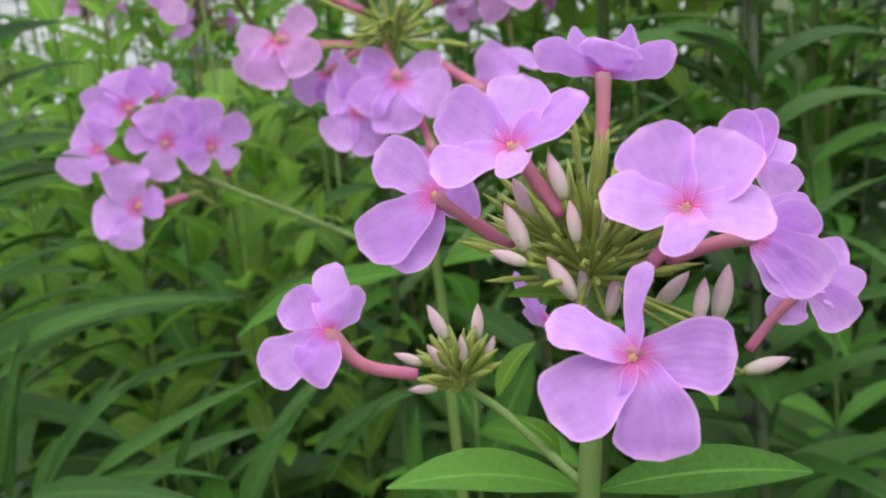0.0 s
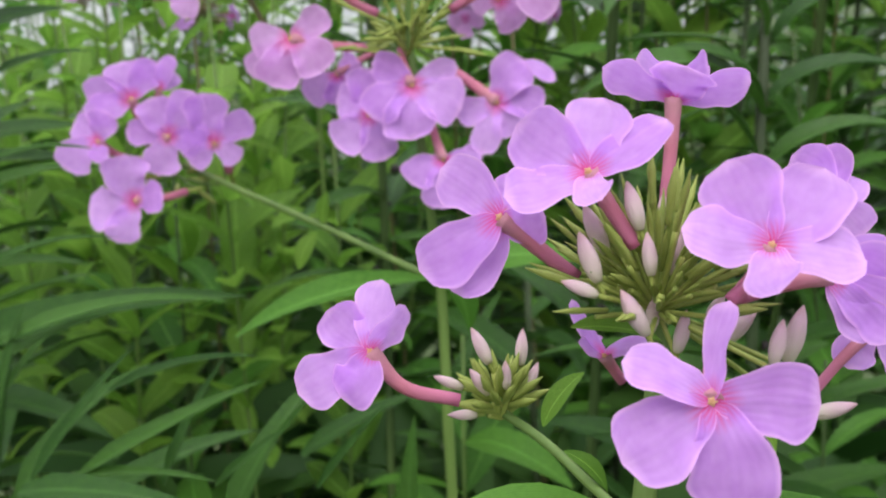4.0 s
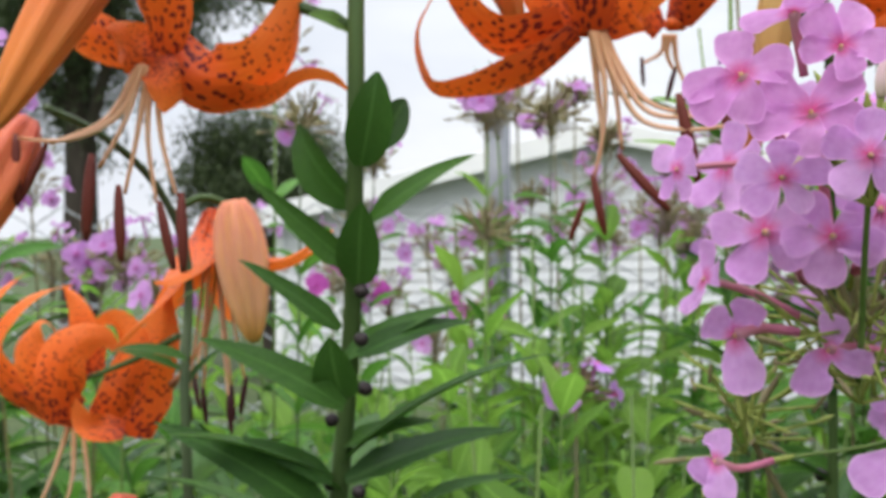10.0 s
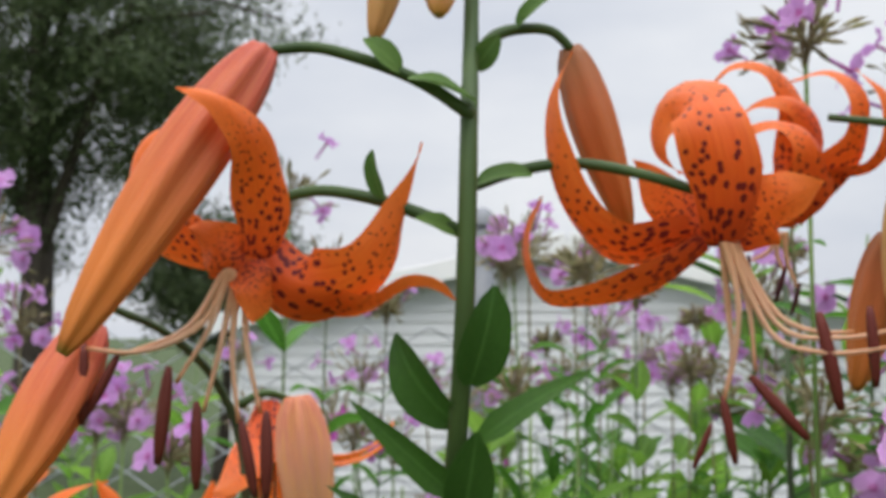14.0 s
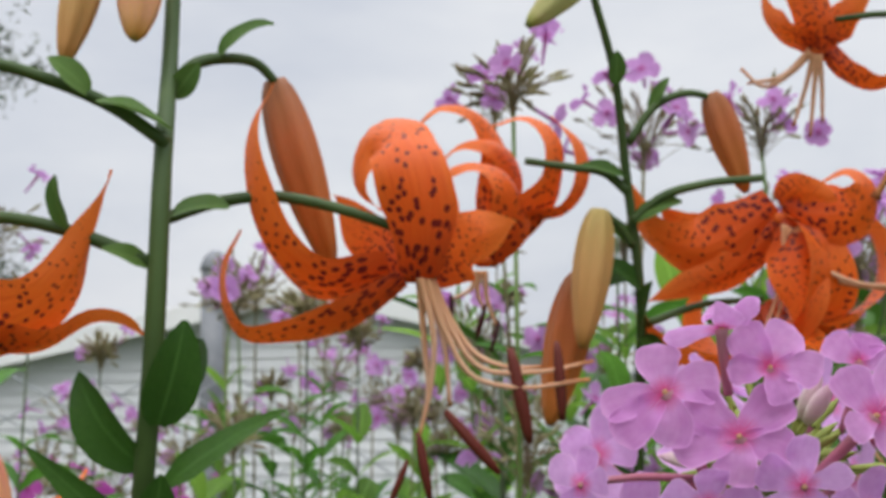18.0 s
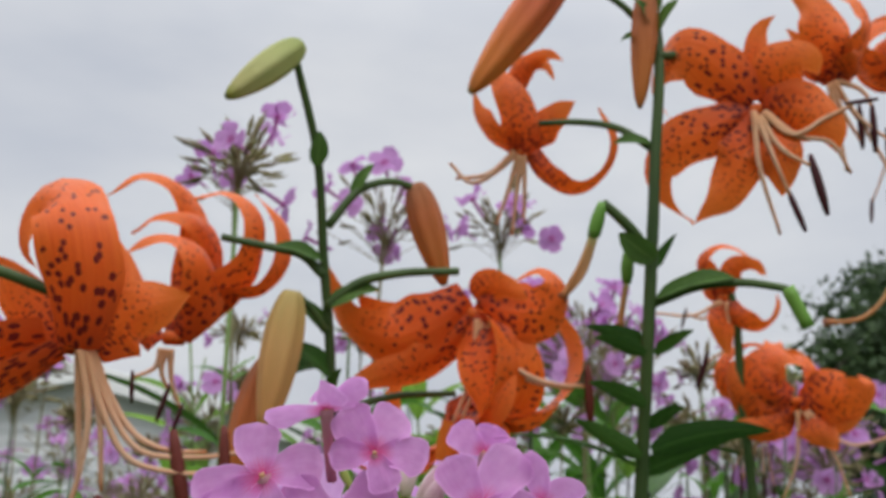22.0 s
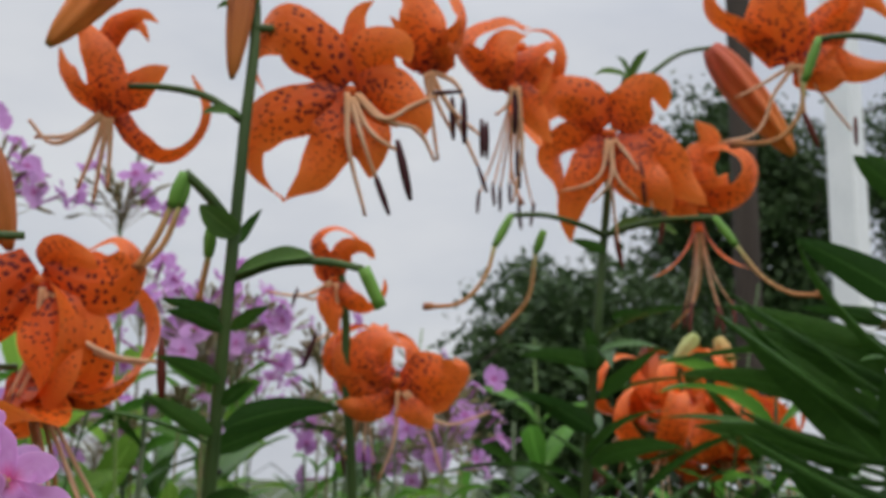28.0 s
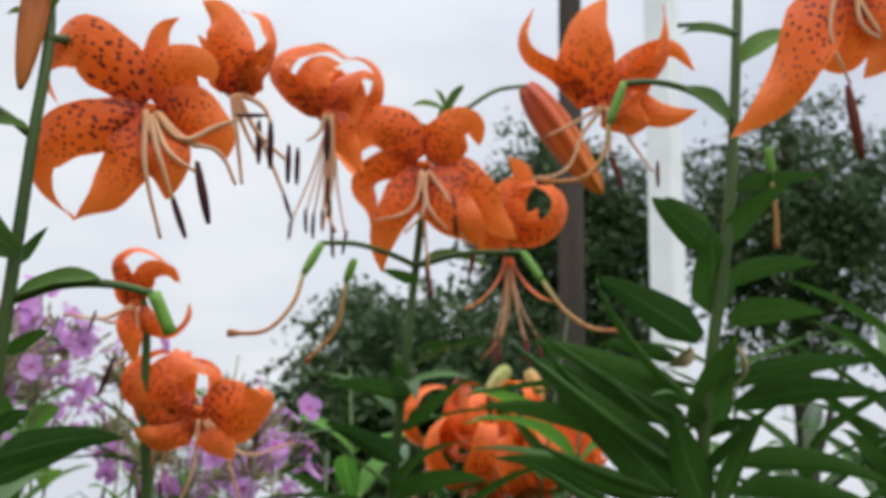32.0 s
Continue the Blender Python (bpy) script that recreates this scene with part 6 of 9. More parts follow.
tepal_path(bloom, 21.1, [(-1.7, 1.4, -0.1, 0), (-12.8, 13.6, 2.6, 0), (-23.6, 14.3, 2.7, -20), (-30.6, 5.6, 0.1, -52), (-28, -7.2, -1.6, -75)])
tepal_path(bloom, 22.2, [(2.4, 1.5, -0.2, 0), (11.2, 11.7, 3, 0), (19.8, 16.2, 0.9, -10), (24.5, 8.5, -2.6, -40)])
tepal_path(bloom, 17.8, [(-1.4, -2.4, 0.3, 0), (-11, -19.8, 7.1, 0), (-16.4, -35.4, 7.6, 0), (-15.7, -47.6, 6.3, 10)])
tepal_path(bloom, 25.6, [(2.5, -2.4, 0.2, 0), (13.1, -19.1, 8.9, 0), (23, -30.9, 7.4, 0), (25.7, -36.4, 4.3, 0)])
tepal_path(bloom, 22.2, [(4.4, -0.9, -1.2, 0), (19, -9.7, 1.8, 0), (31.4, -22.6, 2.8, 0), (41.5, -32.1, 1.1, -10)])
tepal_path(bloom, 15.6, [(-2.4, -0.5, -2.3, 20), (-16.2, -2.1, -1.9, 30), (-23.4, -9.5, -1.4, 50), (-20.7, -21.5, -1, 60), (-19.2, -33.7, -1.1, 65)])
stamen_path(bloom, [(-0.4, -3.4, 2.8), (-4.8, -19.5, 9.3), (-21.3, -25.2, 9.1)])
stamen_path(bloom, [(1.1, -3.8, 2.8), (3.6, -19.3, 9.1), (12.1, -28.6, 9.9)], (13.2, -13.2, 7.1), (15.1, -30.5, 8.8))
stamen_path(bloom, [(0.1, -4.3, 2.9), (0.1, -21.8, 9.5), (-6.9, -29.6, 9.2)])
stamen_path(bloom, [(2.5, -3.3, 2.7), (9.4, -12.1, 7.1), (19.5, -34.6, 7.9)], (23.3, -33.3, 7.7), (21, -47.6, 9.1))
stamen_path(bloom, [(1.6, -4.3, 1.6), (1.6, -26.8, 5.1), (4.3, -48.4, 6)], (2.5, -43.6, 5.5), (5.8, -57.9, 6.9))
bloom = lily_bloom(s4, (0.2549, 0.4555, 1.4693), (-0.475, -0.839, -0.264))
tepal_path(bloom, 16.5, [(-0.7, -3.8, 0.3, -10), (14.6, -10.4, 0.5, -40), (28.1, -3.7, -2.3, -52), (30.6, 8.6, -4.5, -60), (21.4, 16.8, -5.3, -66), (6.8, 13.7, -5.2, -75)])
tepal_path(bloom, 21.2, [(-2, -1.3, 0.2, 0), (8.1, -1.2, 3.2, 0), (17, -1.7, 1.1, -20), (20.9, 4, -2.1, -50)])
tepal_path(bloom, 16.5, [(-2, 0, -1.1, 0), (6.8, 9, -3.6, 0), (13.2, 19.4, -6, 0), (6.7, 28.5, -7.2, 0)])
tepal_path(bloom, 18.9, [(-2, -2.6, 0.3, 0), (0.6, -10.2, 1.7, 0), (7, -14.6, 0.1, 0)])
pedicel(s4, [(0.2213, 0.4470, 1.5028), (0.2067, 0.4482, 1.5045), (0.1918, 0.4515, 1.5079), (0.1775, 0.4557, 1.5105)], 0.0013)
lily_flower(s4, (0.1766, 0.4565, 1.5095), (-0.061, 0.202, -0.977), 0.85, 0, 240, 51, [
    (70, 94, 301, 0.064, 0.015, 0.95), (33, 95, 320, 0.040, 0.020, 0.9), (290, 105, 290, 0.050, 0.017, 1.0), (322, 30, 58, 0.042, 0.018, 1.9), (200, 100, 330, 0.046, 0.016), (140, 100, 340, 0.050, 0.016)], hint=(-0.457, -0.889, -0.037), spread=18, length=0.056, dark=True, gravity=1.2)
pedicel(s4, [(0.2255, 0.4498, 1.5058), (0.2390, 0.4512, 1.5182), (0.2542, 0.4519, 1.5298), (0.2717, 0.4529, 1.5359)], 0.0014)
lily_bud(s4, (0.2705, 0.4535, 1.5359), (0.3149, 0.4549, 1.4892), 0.0165, BUD_RED, 3, 0.12)
pedicel(s4, [(0.2157, 0.4546, 1.4421), (0.1993, 0.4453, 1.4433), (0.1825, 0.4420, 1.4448), (0.1666, 0.4391, 1.4426)], 0.0015)
spent_pistil(s4, (0.1666, 0.4391, 1.4426), (0.1599, 0.4403, 1.4293), [(0.1562, 0.4396, 1.4174), (0.1462, 0.4421, 1.4056), (0.1318, 0.4443, 1.4034)])
spent_pistil(s4, (0.1828, 0.4434, 1.4389), (0.1807, 0.4470, 1.4294), [(0.1795, 0.4524, 1.4112), (0.1700, 0.4611, 1.3970)])
pedicel(s4, [(0.2168, 0.4540, 1.4422), (0.2288, 0.4300, 1.4444), (0.2436, 0.4113, 1.4430)], 0.0015)
bract(s4, (0.2174, 0.4525, 1.4425), (0.699, -0.709, 0.092), 0.030, (-0.340, -0.627, 0.702), 0, 0.45)
spent_pistil(s4, (0.2436, 0.4113, 1.4430), (0.2497, 0.4057, 1.4307), [(0.2578, 0.3995, 1.4171), (0.2647, 0.3919, 1.4105), (0.2722, 0.3827, 1.4091)])
lily_flower(s4, (0.2635, 0.4564, 1.4522), (0.124, 0.087, -0.988), 0.7, 0, 60, 53, [(80, 20, 70, 0.04, 0.008), (280, 20, 70, 0.04, 0.008)], hint=(-0.457, -0.889, -0.037), spread=28, length=0.05)
for a, w, ln in (((0.2152, 0.4513, 1.4340), (-0.966, -0.188, 0.177), 0.020), ((0.2203, 0.4562, 1.4058), (0.399, -0.893, 0.209), 0.020), ((0.2170, 0.4623, 1.3892), (-0.593, -0.458, 0.662), 0.024), ((0.2148, 0.4565, 1.3720), (0.445, -0.692, 0.568), 0.034), ((0.2145, 0.4604, 1.3581), (-0.875, 0.110, 0.471), 0.040), ((0.2141, 0.4643, 1.3442), (0.654, -0.652, 0.384), 0.045), ((0.2184, 0.4679, 1.3873), (-0.891, 0.393, 0.227), 0.036)):
    leaf(s4, a, w, ln, LILY_LEAVES, (0, 0.8, 0.55), 0, 1.6)
lily_leaves(s4, l4, 1.15, 1.40, 30, 0.085, 55, 0.0, True, 0.4)

# ---- the tall lily with dark whorled leaves ----
s5 = plant("tiger_lily", (0.27, 0.34, 0.0), "tall tiger lily with whorls of long dark leaves", "lily", LILIES)
l5 = lily_stem(s5, [(0.27, 0.34, 0.0), (0.27, 0.32, 0.9), (0.2893, 0.3628, 1.3218), (0.2849, 0.3500, 1.3780), (0.2868, 0.3361, 1.4476), (0.2918, 0.3340, 1.5106), (0.2986, 0.3360, 1.5762)], 0.0024)
for a, w, ln, wd in (((0.2833, 0.3499, 1.4028), (-0.855, 0.207, 0.475), 0.048, 1.89), ((0.2916, 0.3437, 1.4101), (0.900, -0.381, 0.211), 0.036, 2.32), ((0.2876, 0.3451, 1.4126), (-0.333, -0.293, 0.896), 0.033, 3.48), ((0.2892, 0.3540, 1.3672), (-0.175, -0.425, 0.888), 0.044, 2.75), ((0.2825, 0.3564, 1.3800), (-0.858, 0.383, 0.342), 0.064, 1.30), ((0.2802, 0.3573, 1.3720), (-0.875, 0.305, 0.376), 0.060, 1.45), ((0.2798, 0.3605, 1.3609), (-0.868, 0.390, 0.307), 0.079, 1.09), ((0.2769, 0.3607, 1.3476), (-0.752, 0.107, 0.650), 0.071, 1.59), ((0.2715, 0.3670, 1.3435), (-0.842, 0.413, 0.348), 0.062, 1.16), ((0.2976, 0.3492, 1.3783), (0.839, -0.461, 0.288), 0.055, 1.59), ((0.2961, 0.3501, 1.3866), (0.888, -0.397, 0.233), 0.062, 1.16), ((0.2899, 0.3533, 1.3686), (0.685, -0.589, 0.429), 0.019, 2.32), ((0.2987, 0.3517, 1.3579), (0.879, -0.469, 0.080), 0.058, 1.23), ((0.2985, 0.3521, 1.3477), (0.884, -0.465, 0.056), 0.058, 1.23), ((0.2872, 0.3546, 1.3419), (-0.520, -0.129, 0.845), 0.043, 2.17), ((0.2918, 0.3522, 1.3420), (0.126, -0.430, 0.894), 0.038, 1.89), ((0.2833, 0.3414, 1.4343), (-0.777, 0.164, 0.607), 0.035, 2.03), ((0.2873, 0.3387, 1.4371), (0.376, -0.542, 0.751), 0.032, 2.46), ((0.2824, 0.3420, 1.4429), (-0.667, 0.403, 0.627), 0.021, 1.89), ((0.2889, 0.3348, 1.4574), (0.891, -0.386, 0.240), 0.036, 1.30), ((0.2809, 0.3603, 1.3953), (-0.780, 0.559, 0.282), 0.031, 1.30), ((0.2918, 0.3446, 1.4241), (0.867, -0.288, 0.408), 0.037, 1.74)):
    leaf(s5, a, w, ln, LILY_LEAVES, (0, 0.75, 0.65), 0, wd)
part("dry_leaf", blade_mesh("dry_leaf", 0.02, 0.006, CALYX_DRY, lambda u: 60 - 150 * u, ellip, 0.5, 0.1, 3, 8, 4, 60), s5, along((0.072, -0.289, -0.955), (0, -1, 0), 0, (0.2860, 0.3379, 1.3994)))
part("dry_leaf", blade_mesh("dry_leaf", 0.014, 0.006, CALYX_DRY, lambda u: 40 - 120 * u, ellip, 0.5, 0.1, 5, 8, 4, 40), s5, along((-0.766, 0.046, -0.641), (0, -1, 0), 0, (0.2743, 0.3442, 1.3982)))
pedicel(s5, [(0.2877, 0.3320, 1.4829), (0.2744, 0.3411, 1.4957), (0.2636, 0.3511, 1.5005), (0.2550, 0.3557, 1.4996)], 0.0016)
bract(s5, (0.2880, 0.3324, 1.4809), (-0.957, -0.000, 0.289), 0.028, (-0.218, -0.866, 0.451), 0, 0.75)
spent_pistil(s5, (0.2550, 0.3555, 1.5003), (0.2507, 0.3599, 1.4837), [(0.2499, 0.3620, 1.4728), (0.2447, 0.3659, 1.4640), (0.2274, 0.3744, 1.4609)])
pedicel(s5, [(0.2911, 0.3321, 1.5191), (0.2884, 0.3430, 1.5264), (0.2827, 0.3564, 1.5304)], 0.0014)
bract(s5, (0.2891, 0.3316, 1.5161), (-0.965, 0.259, 0.029), 0.022, (-0.365, -0.678, 0.639), 0, 0.5)
bract(s5, (0.2901, 0.3302, 1.5065), (0.427, -0.772, 0.471), 0.022, (-0.671, -0.606, 0.428), 0, 0.9)
bloom = lily_bloom(s5, (0.2695, 0.3915, 1.5065), (-0.540, -0.760, -0.361))
tepal_path(bloom, 12.9, [(-6.4, 4, 0.6, 20), (-18.2, 11.4, 3, 42), (-28.8, 18.8, 2.7, 52), (-32.8, 29.9, 0.6, 60), (-27.3, 40.2, -3.2, 66)])
tepal_path(bloom, 26.9, [(-1.9, -0.9, 0.5, 0), (-6.2, 15.8, 3.1, 0), (-4.2, 31.8, 0.3, 0), (2.8, 43.4, -7.1, 0)])
tepal_path(bloom, 15.1, [(6.9, 1.1, -1.5, -20), (20.8, 9.8, -5.5, -45), (28.4, 23.9, -10.3, -58), (26.4, 40.3, -13.6, -66)])
tepal_path(bloom, 14, [(3.5, 3.6, -2.4, 0), (19.5, -4, -3.1, 0), (31, -6.4, -5, 0), (40.3, -4.4, -8.3, 0)])
tepal_path(bloom, 21.5, [(3.5, 1.7, -0.9, 0), (12.4, -6.7, 3.4, 0), (20.4, -9.3, 2.3, 0)])
tepal_path(bloom, 11.8, [(0.1, 4.2, -5.5, 0), (16.5, 17.6, -11.9, 0), (30.6, 21.8, -16.4, 0), (39.9, 12, -16.7, 0)])
stamen_path(bloom, [(1.1, -1.7, 0), (-7, -11.7, 3.1), (-15.3, -27.6, 7.1), (-30.3, -30.5, 10.4)])
stamen_path(bloom, [(2.3, -1.7, -0.2), (3.3, -14.5, 1.6), (4.3, -24.9, 2.9)], (3.2, -20.3, 2.4), (8.8, -35.5, 3.7))
stamen_path(bloom, [(3.4, -1.8, -0.4), (11.3, -14.8, 0.1), (21.5, -29.6, 0.3)], (23.2, -24.6, -0.8), (23.2, -36.1, 1))
stamen_path(bloom, [(0, -1.6, 0.2), (-9.3, -7, 2.9), (-23.2, -13.4, 6.5)])
bloom = lily_bloom(s5, (0.2809, 0.2701, 1.5112), (-0.674, -0.595, -0.438))
tepal_path(bloom, 20.5, [(-1.7, 1.2, 0.4, 0), (-11.9, -15.3, 13.8, 0), (-21, -31.7, 21.8, 0), (-37.6, -44.5, 28.9, 0)], 2.3)
tepal_path(bloom, 17.1, [(0.8, -1, -1.1, 0), (0.7, -15.6, 3.9, 0), (-1.7, -25.3, 4.8, 0), (-11.7, -24.6, 5.5, -20)])
tepal_path(bloom, 18.8, [(2.7, 0.5, -1.1, 0), (8.9, -13, 4.2, 0), (9.9, -24.9, 6.3, 0), (3.6, -32.3, 7.2, -10)])
tepal_path(bloom, 16.2, [(1.1, 2.6, -5, 0), (-7.5, 7.6, -6.7, 0), (-16.9, 16.6, -9, 0)])
tepal_path(bloom, 16.2, [(4.5, 1.2, -4, 0), (18.5, 1.8, -7.6, 0), (31.7, -9.3, -10.5, 0)])
tepal_path(bloom, 15.4, [(1.1, 2.6, -6, 0), (5.5, 15, -13.3, 0), (13.3, 23.4, -22.1, 0)])
stamen_path(bloom, [(-2.7, -1.4, 3.4), (-5.4, -16.3, 10.5), (-0.5, -33.3, 11.1)], (-1.4, -33.2, 11), (1.5, -57.4, 14.8))
stamen_path(bloom, [(3.3, -2.3, 1.2), (5, -16, 6.4), (16.6, -23.2, 2.3)])
stamen_path(bloom, [(1.6, -2.1, 1.8), (10, -18.6, 5), (19.4, -32.7, 3.2)], (19.5, -31.8, 3), (19.1, -50.6, 7))
spent_pistil(s5, (0.3002, 0.3280, 1.4739), (0.3029, 0.3300, 1.4616), [(0.3059, 0.3317, 1.4493), (0.3079, 0.3340, 1.4370)])
lily_leaves(s5, l5, 1.10, 1.40, 28, 0.075, 58, 0.0, True, 0.5, 0.9)
s5_left, s5_up, s5_near = Vector((-0.889, 0.458, -0.021)), Vector((-0.125, -0.197, 0.972)), Vector((-0.442, -0.867, -0.232))
rng = random.Random(91)
for k in range(10):
    a = Vector((0.2834, 0.3492, 1.3840)).lerp(Vector((0.2875, 0.3626, 1.3258)), k / 9)
    w = s5_left + s5_up * rng.uniform(-0.15, 1.1) + s5_near * rng.uniform(-0.3, 0.7)
    leaf(s5, a, w, rng.uniform(0.055, 0.105), LILY_LEAVES, (0, 0.8, 0.55), rng.uniform(-55, 55), rng.uniform(0.28, 0.44))

# ---- the low crowded clump of curled flowers ----
s8 = plant("tiger_lily", (0.52, 0.72, 0.0), "low tiger lily crowded with curled orange flowers", "lily", LILIES)
l8 = lily_stem(s8, [(0.50, 0.74, 0.0), (0.46, 0.68, 0.9), (0.3551, 0.6294, 1.3212), (0.3514, 0.6171, 1.3742), (0.3407, 0.6129, 1.4105)], 0.0028)
for k, (a, w) in enumerate((((0.3229, 0.6291, 1.3835), (-0.325, 0.108, -0.940)), ((0.3396, 0.5969, 1.3860), (0.034, -0.181, -0.983)), ((0.3756, 0.6047, 1.3748), (0.377, -0.252, -0.891)), ((0.3209, 0.5896, 1.3625), (-0.300, -0.228, -0.926)), ((0.3472, 0.5777, 1.3569), (0.101, -0.428, -0.898)), ((0.4033, 0.6159, 1.3660), (0.479, -0.361, -0.800)))):
    lily_flower(s8, a, w, 0.72, 20 * k, 280, 61 + k, hint=(-0.457, -0.889, -0.037), start=75, stamens=4, pistil=False)
lily_bud(s8, (0.3215, 0.6097, 1.4156), (0.3230, 0.6063, 1.3824), 0.0135, BUD_RED)
lily_bud(s8, (0.3511, 0.6039, 1.4240), (0.3386, 0.6092, 1.4066), 0.010, BUD_GREEN)
lily_bud(s8, (0.3619, 0.5988, 1.4226), (0.3693, 0.5947, 1.4024), 0.010, BUD_OLIVE)
lily_bud(s8, (0.4024, 0.5837, 1.4020), (0.4116, 0.5768, 1.3886), 0.012, BUD_RED)
lily_leaves(s8, l8, 1.15, 1.42, 26, 0.09, 71)

# ---- lily stem with dark leaves behind the near phlox ----
s6 = plant("tiger_lily", (0.13, 0.34, 0.0), "leafy tiger lily stem with dark glossy leaves", "lily", LILIES)
l6 = lily_stem(s6, [(0.13, 0.34, 0.0), (0.125, 0.32, 0.8), (0.0875, 0.3183, 1.1732), (0.0877, 0.3304, 1.2349), (0.0881, 0.3393, 1.2800), (0.0884, 0.3433, 1.3000)], 0.0018, STEM_DARK)
for a, w, ln in (((0.0875, 0.3299, 1.2435), (-0.464, -0.403, 0.789), 0.032), ((0.0877, 0.3261, 1.2236), (-0.683, -0.303, 0.664), 0.040), ((0.0872, 0.3354, 1.2717), (-0.674, -0.424, 0.605), 0.026), ((0.0891, 0.3357, 1.2599), (0.678, -0.050, 0.734), 0.034), ((0.0893, 0.3318, 1.2399), (0.763, 0.040, 0.645), 0.040), ((0.0877, 0.3255, 1.2203), (-0.748, -0.464, 0.475), 0.062), ((0.0887, 0.3284, 1.2232), (0.915, 0.012, 0.402), 0.05), ((0.0870, 0.3227, 1.2070), (-0.750, -0.258, 0.609), 0.05), ((0.0897, 0.3247, 1.2031), (0.878, 0.029, 0.478), 0.05)):
    leaf(s6, a, w, ln * 1.15, ARCHED_LEAVES, (0, -0.25, 0.95), 0, 1.15)
lily_leaves(s6, l6, 1.0, 1.19, 34, 0.09, 73, 0.0, True, 0.35, 1.2)

# ---- phlox nearest the camera ----
PHLOXES = "garden phlox in the bed"
pn = plant("garden_phlox", (0.075, 0.11, 0.0), "garden phlox with lilac-pink flowers and pink buds", "phlox", PHLOXES)
part("stem", tube_mesh("stem", curve_points([(0.075, 0.11, 0.0), (0.074, 0.105, 1.0), (0.0631, 0.0513, 1.2260), (0.0634, 0.0533, 1.2356), (0.0638, 0.0556, 1.2429), (0.0641, 0.0575, 1.2486), (0.0638, 0.0583, 1.2515)], 6), lambda u: 0.0011 - 0.0004 * u, STEM_PHLOX, 10), pn)
n_root = Vector((0.0640, 0.0545, 1.2528))
floret_paths(pn, (0.0676, 0.0440, 1.2510), (0.016, -0.913, 0.408), [(0.03, 1.99, -1.87)], [
    (3.02, [(-0.03, 0.24, 0.04, 50), (0.2, 2.79, 0.14, 50), (0.83, 6.14, -0.1, 40)]),
    (3.9, [(-0.43, 0.22, 0.13, -20), (-2.59, 1.31, 0.93, -30), (-5.4, 2.04, 1.48, -35)]),
    (5.85, [(-0.43, -0.32, 0.06, 0), (-2.75, -2.2, 0.69, 0), (-5.16, -4.02, 1.07, 10)]),
    (5.96, [(0.27, -0.63, -0.14, 0), (1.26, -3.42, -0.19, 0), (1.8, -6.44, -0.88, 0)]),
    (5.32, [(0.6, 0.25, -0.1, 0), (3.37, 0.27, -0.3, -5), (6.46, 0.29, -1.42, -15)])])
floret_paths(pn, (0.0709, 0.0496, 1.2593), (-0.031, -0.961, 0.276), [(-1.07, -2.24, -1.13), (-2.28, -3.72, -1.32)], [
    (5.67, [(-0.38, 0.45, -0.27, 0), (-1.65, 2.74, -0.14, 0), (-2.99, 5.15, 0.01, 0)]),
    (5.67, [(0.43, 0.57, -0.49, 0), (2.05, 2.62, -1.26, 0), (3.04, 4.95, -1.72, 0)]),
    (4.39, [(-0.58, -0.01, 0.16, -15), (-2.94, 0.17, 1.17, -25), (-5.45, 0.84, 1.85, -30)]),
    (4.75, [(0.85, -0.24, -0.23, 20), (3.3, -0.45, -0.35, 30), (5.66, -0.7, -1, 40)]),
    (4.02, [(-0.02, -0.77, 0.2, 0), (0.19, -1.78, 1.62, -10), (0.47, -2.83, 2.65, -25)])])
floret_paths(pn, (0.0594, 0.0507, 1.2634), (0.131, -0.967, 0.217), [(1.4, -2.2, -1.11), (3.19, -4.9, -1.67)], [
    (4.75, [(-0.17, 0.45, -0.31, 0), (0.45, 2.44, -0.77, 0), (0.96, 4.75, -1.16, 0)]),
    (5.13, [(-0.72, 0.32, -0.09, 0), (-2.68, 1.72, -0.12, 0), (-4.58, 3.04, -0.08, 10)]),
    (3.99, [(-0.67, -0.34, 0.1, -20), (-2.84, -1.08, 1.12, -35), (-5.36, -1.59, 1.61, -40)]),
    (4.18, [(0.59, 0.12, -0.07, 25), (2.88, 1.63, -0.24, 40), (5.06, 3.31, -0.96, 45)]),
    (3.04, [(0.2, -0.59, 0.2, 0), (0.25, -1.19, 1.34, 0), (0.72, -1.8, 2.07, 0)])])
floret_paths(pn, (0.0644, 0.0662, 1.2657), (0.050, -0.987, 0.154), [(-0.12, -3.92, 0.34), (-0.41, -7.86, 0.71)], [
    (3.58, [(-0.3, 0.01, 0.06, 30), (-2.6, 1.19, 0.56, 40), (-5.39, 2.32, 0.72, 45)]),
    (3.58, [(-0.17, 0.13, -0.43, 30), (-1.36, 1.91, -1.55, 40), (-2.89, 3.09, -2.51, 50)]),
    (5.37, [(0.12, -0.43, 0.26, 175), (0.34, 0.75, 0.94, 180), (0.84, 2.29, 1.73, 185)]),
    (3.8, [(0.42, -0.1, -0.07, -30), (2.96, 0.75, -0.45, -40), (5.75, 1.25, -1.28, -45)]),
    (4.02, [(0.34, 0.33, -0.55, -30), (1.65, 1.68, -2.09, -40), (2.76, 2.54, -3.53, -45)])])
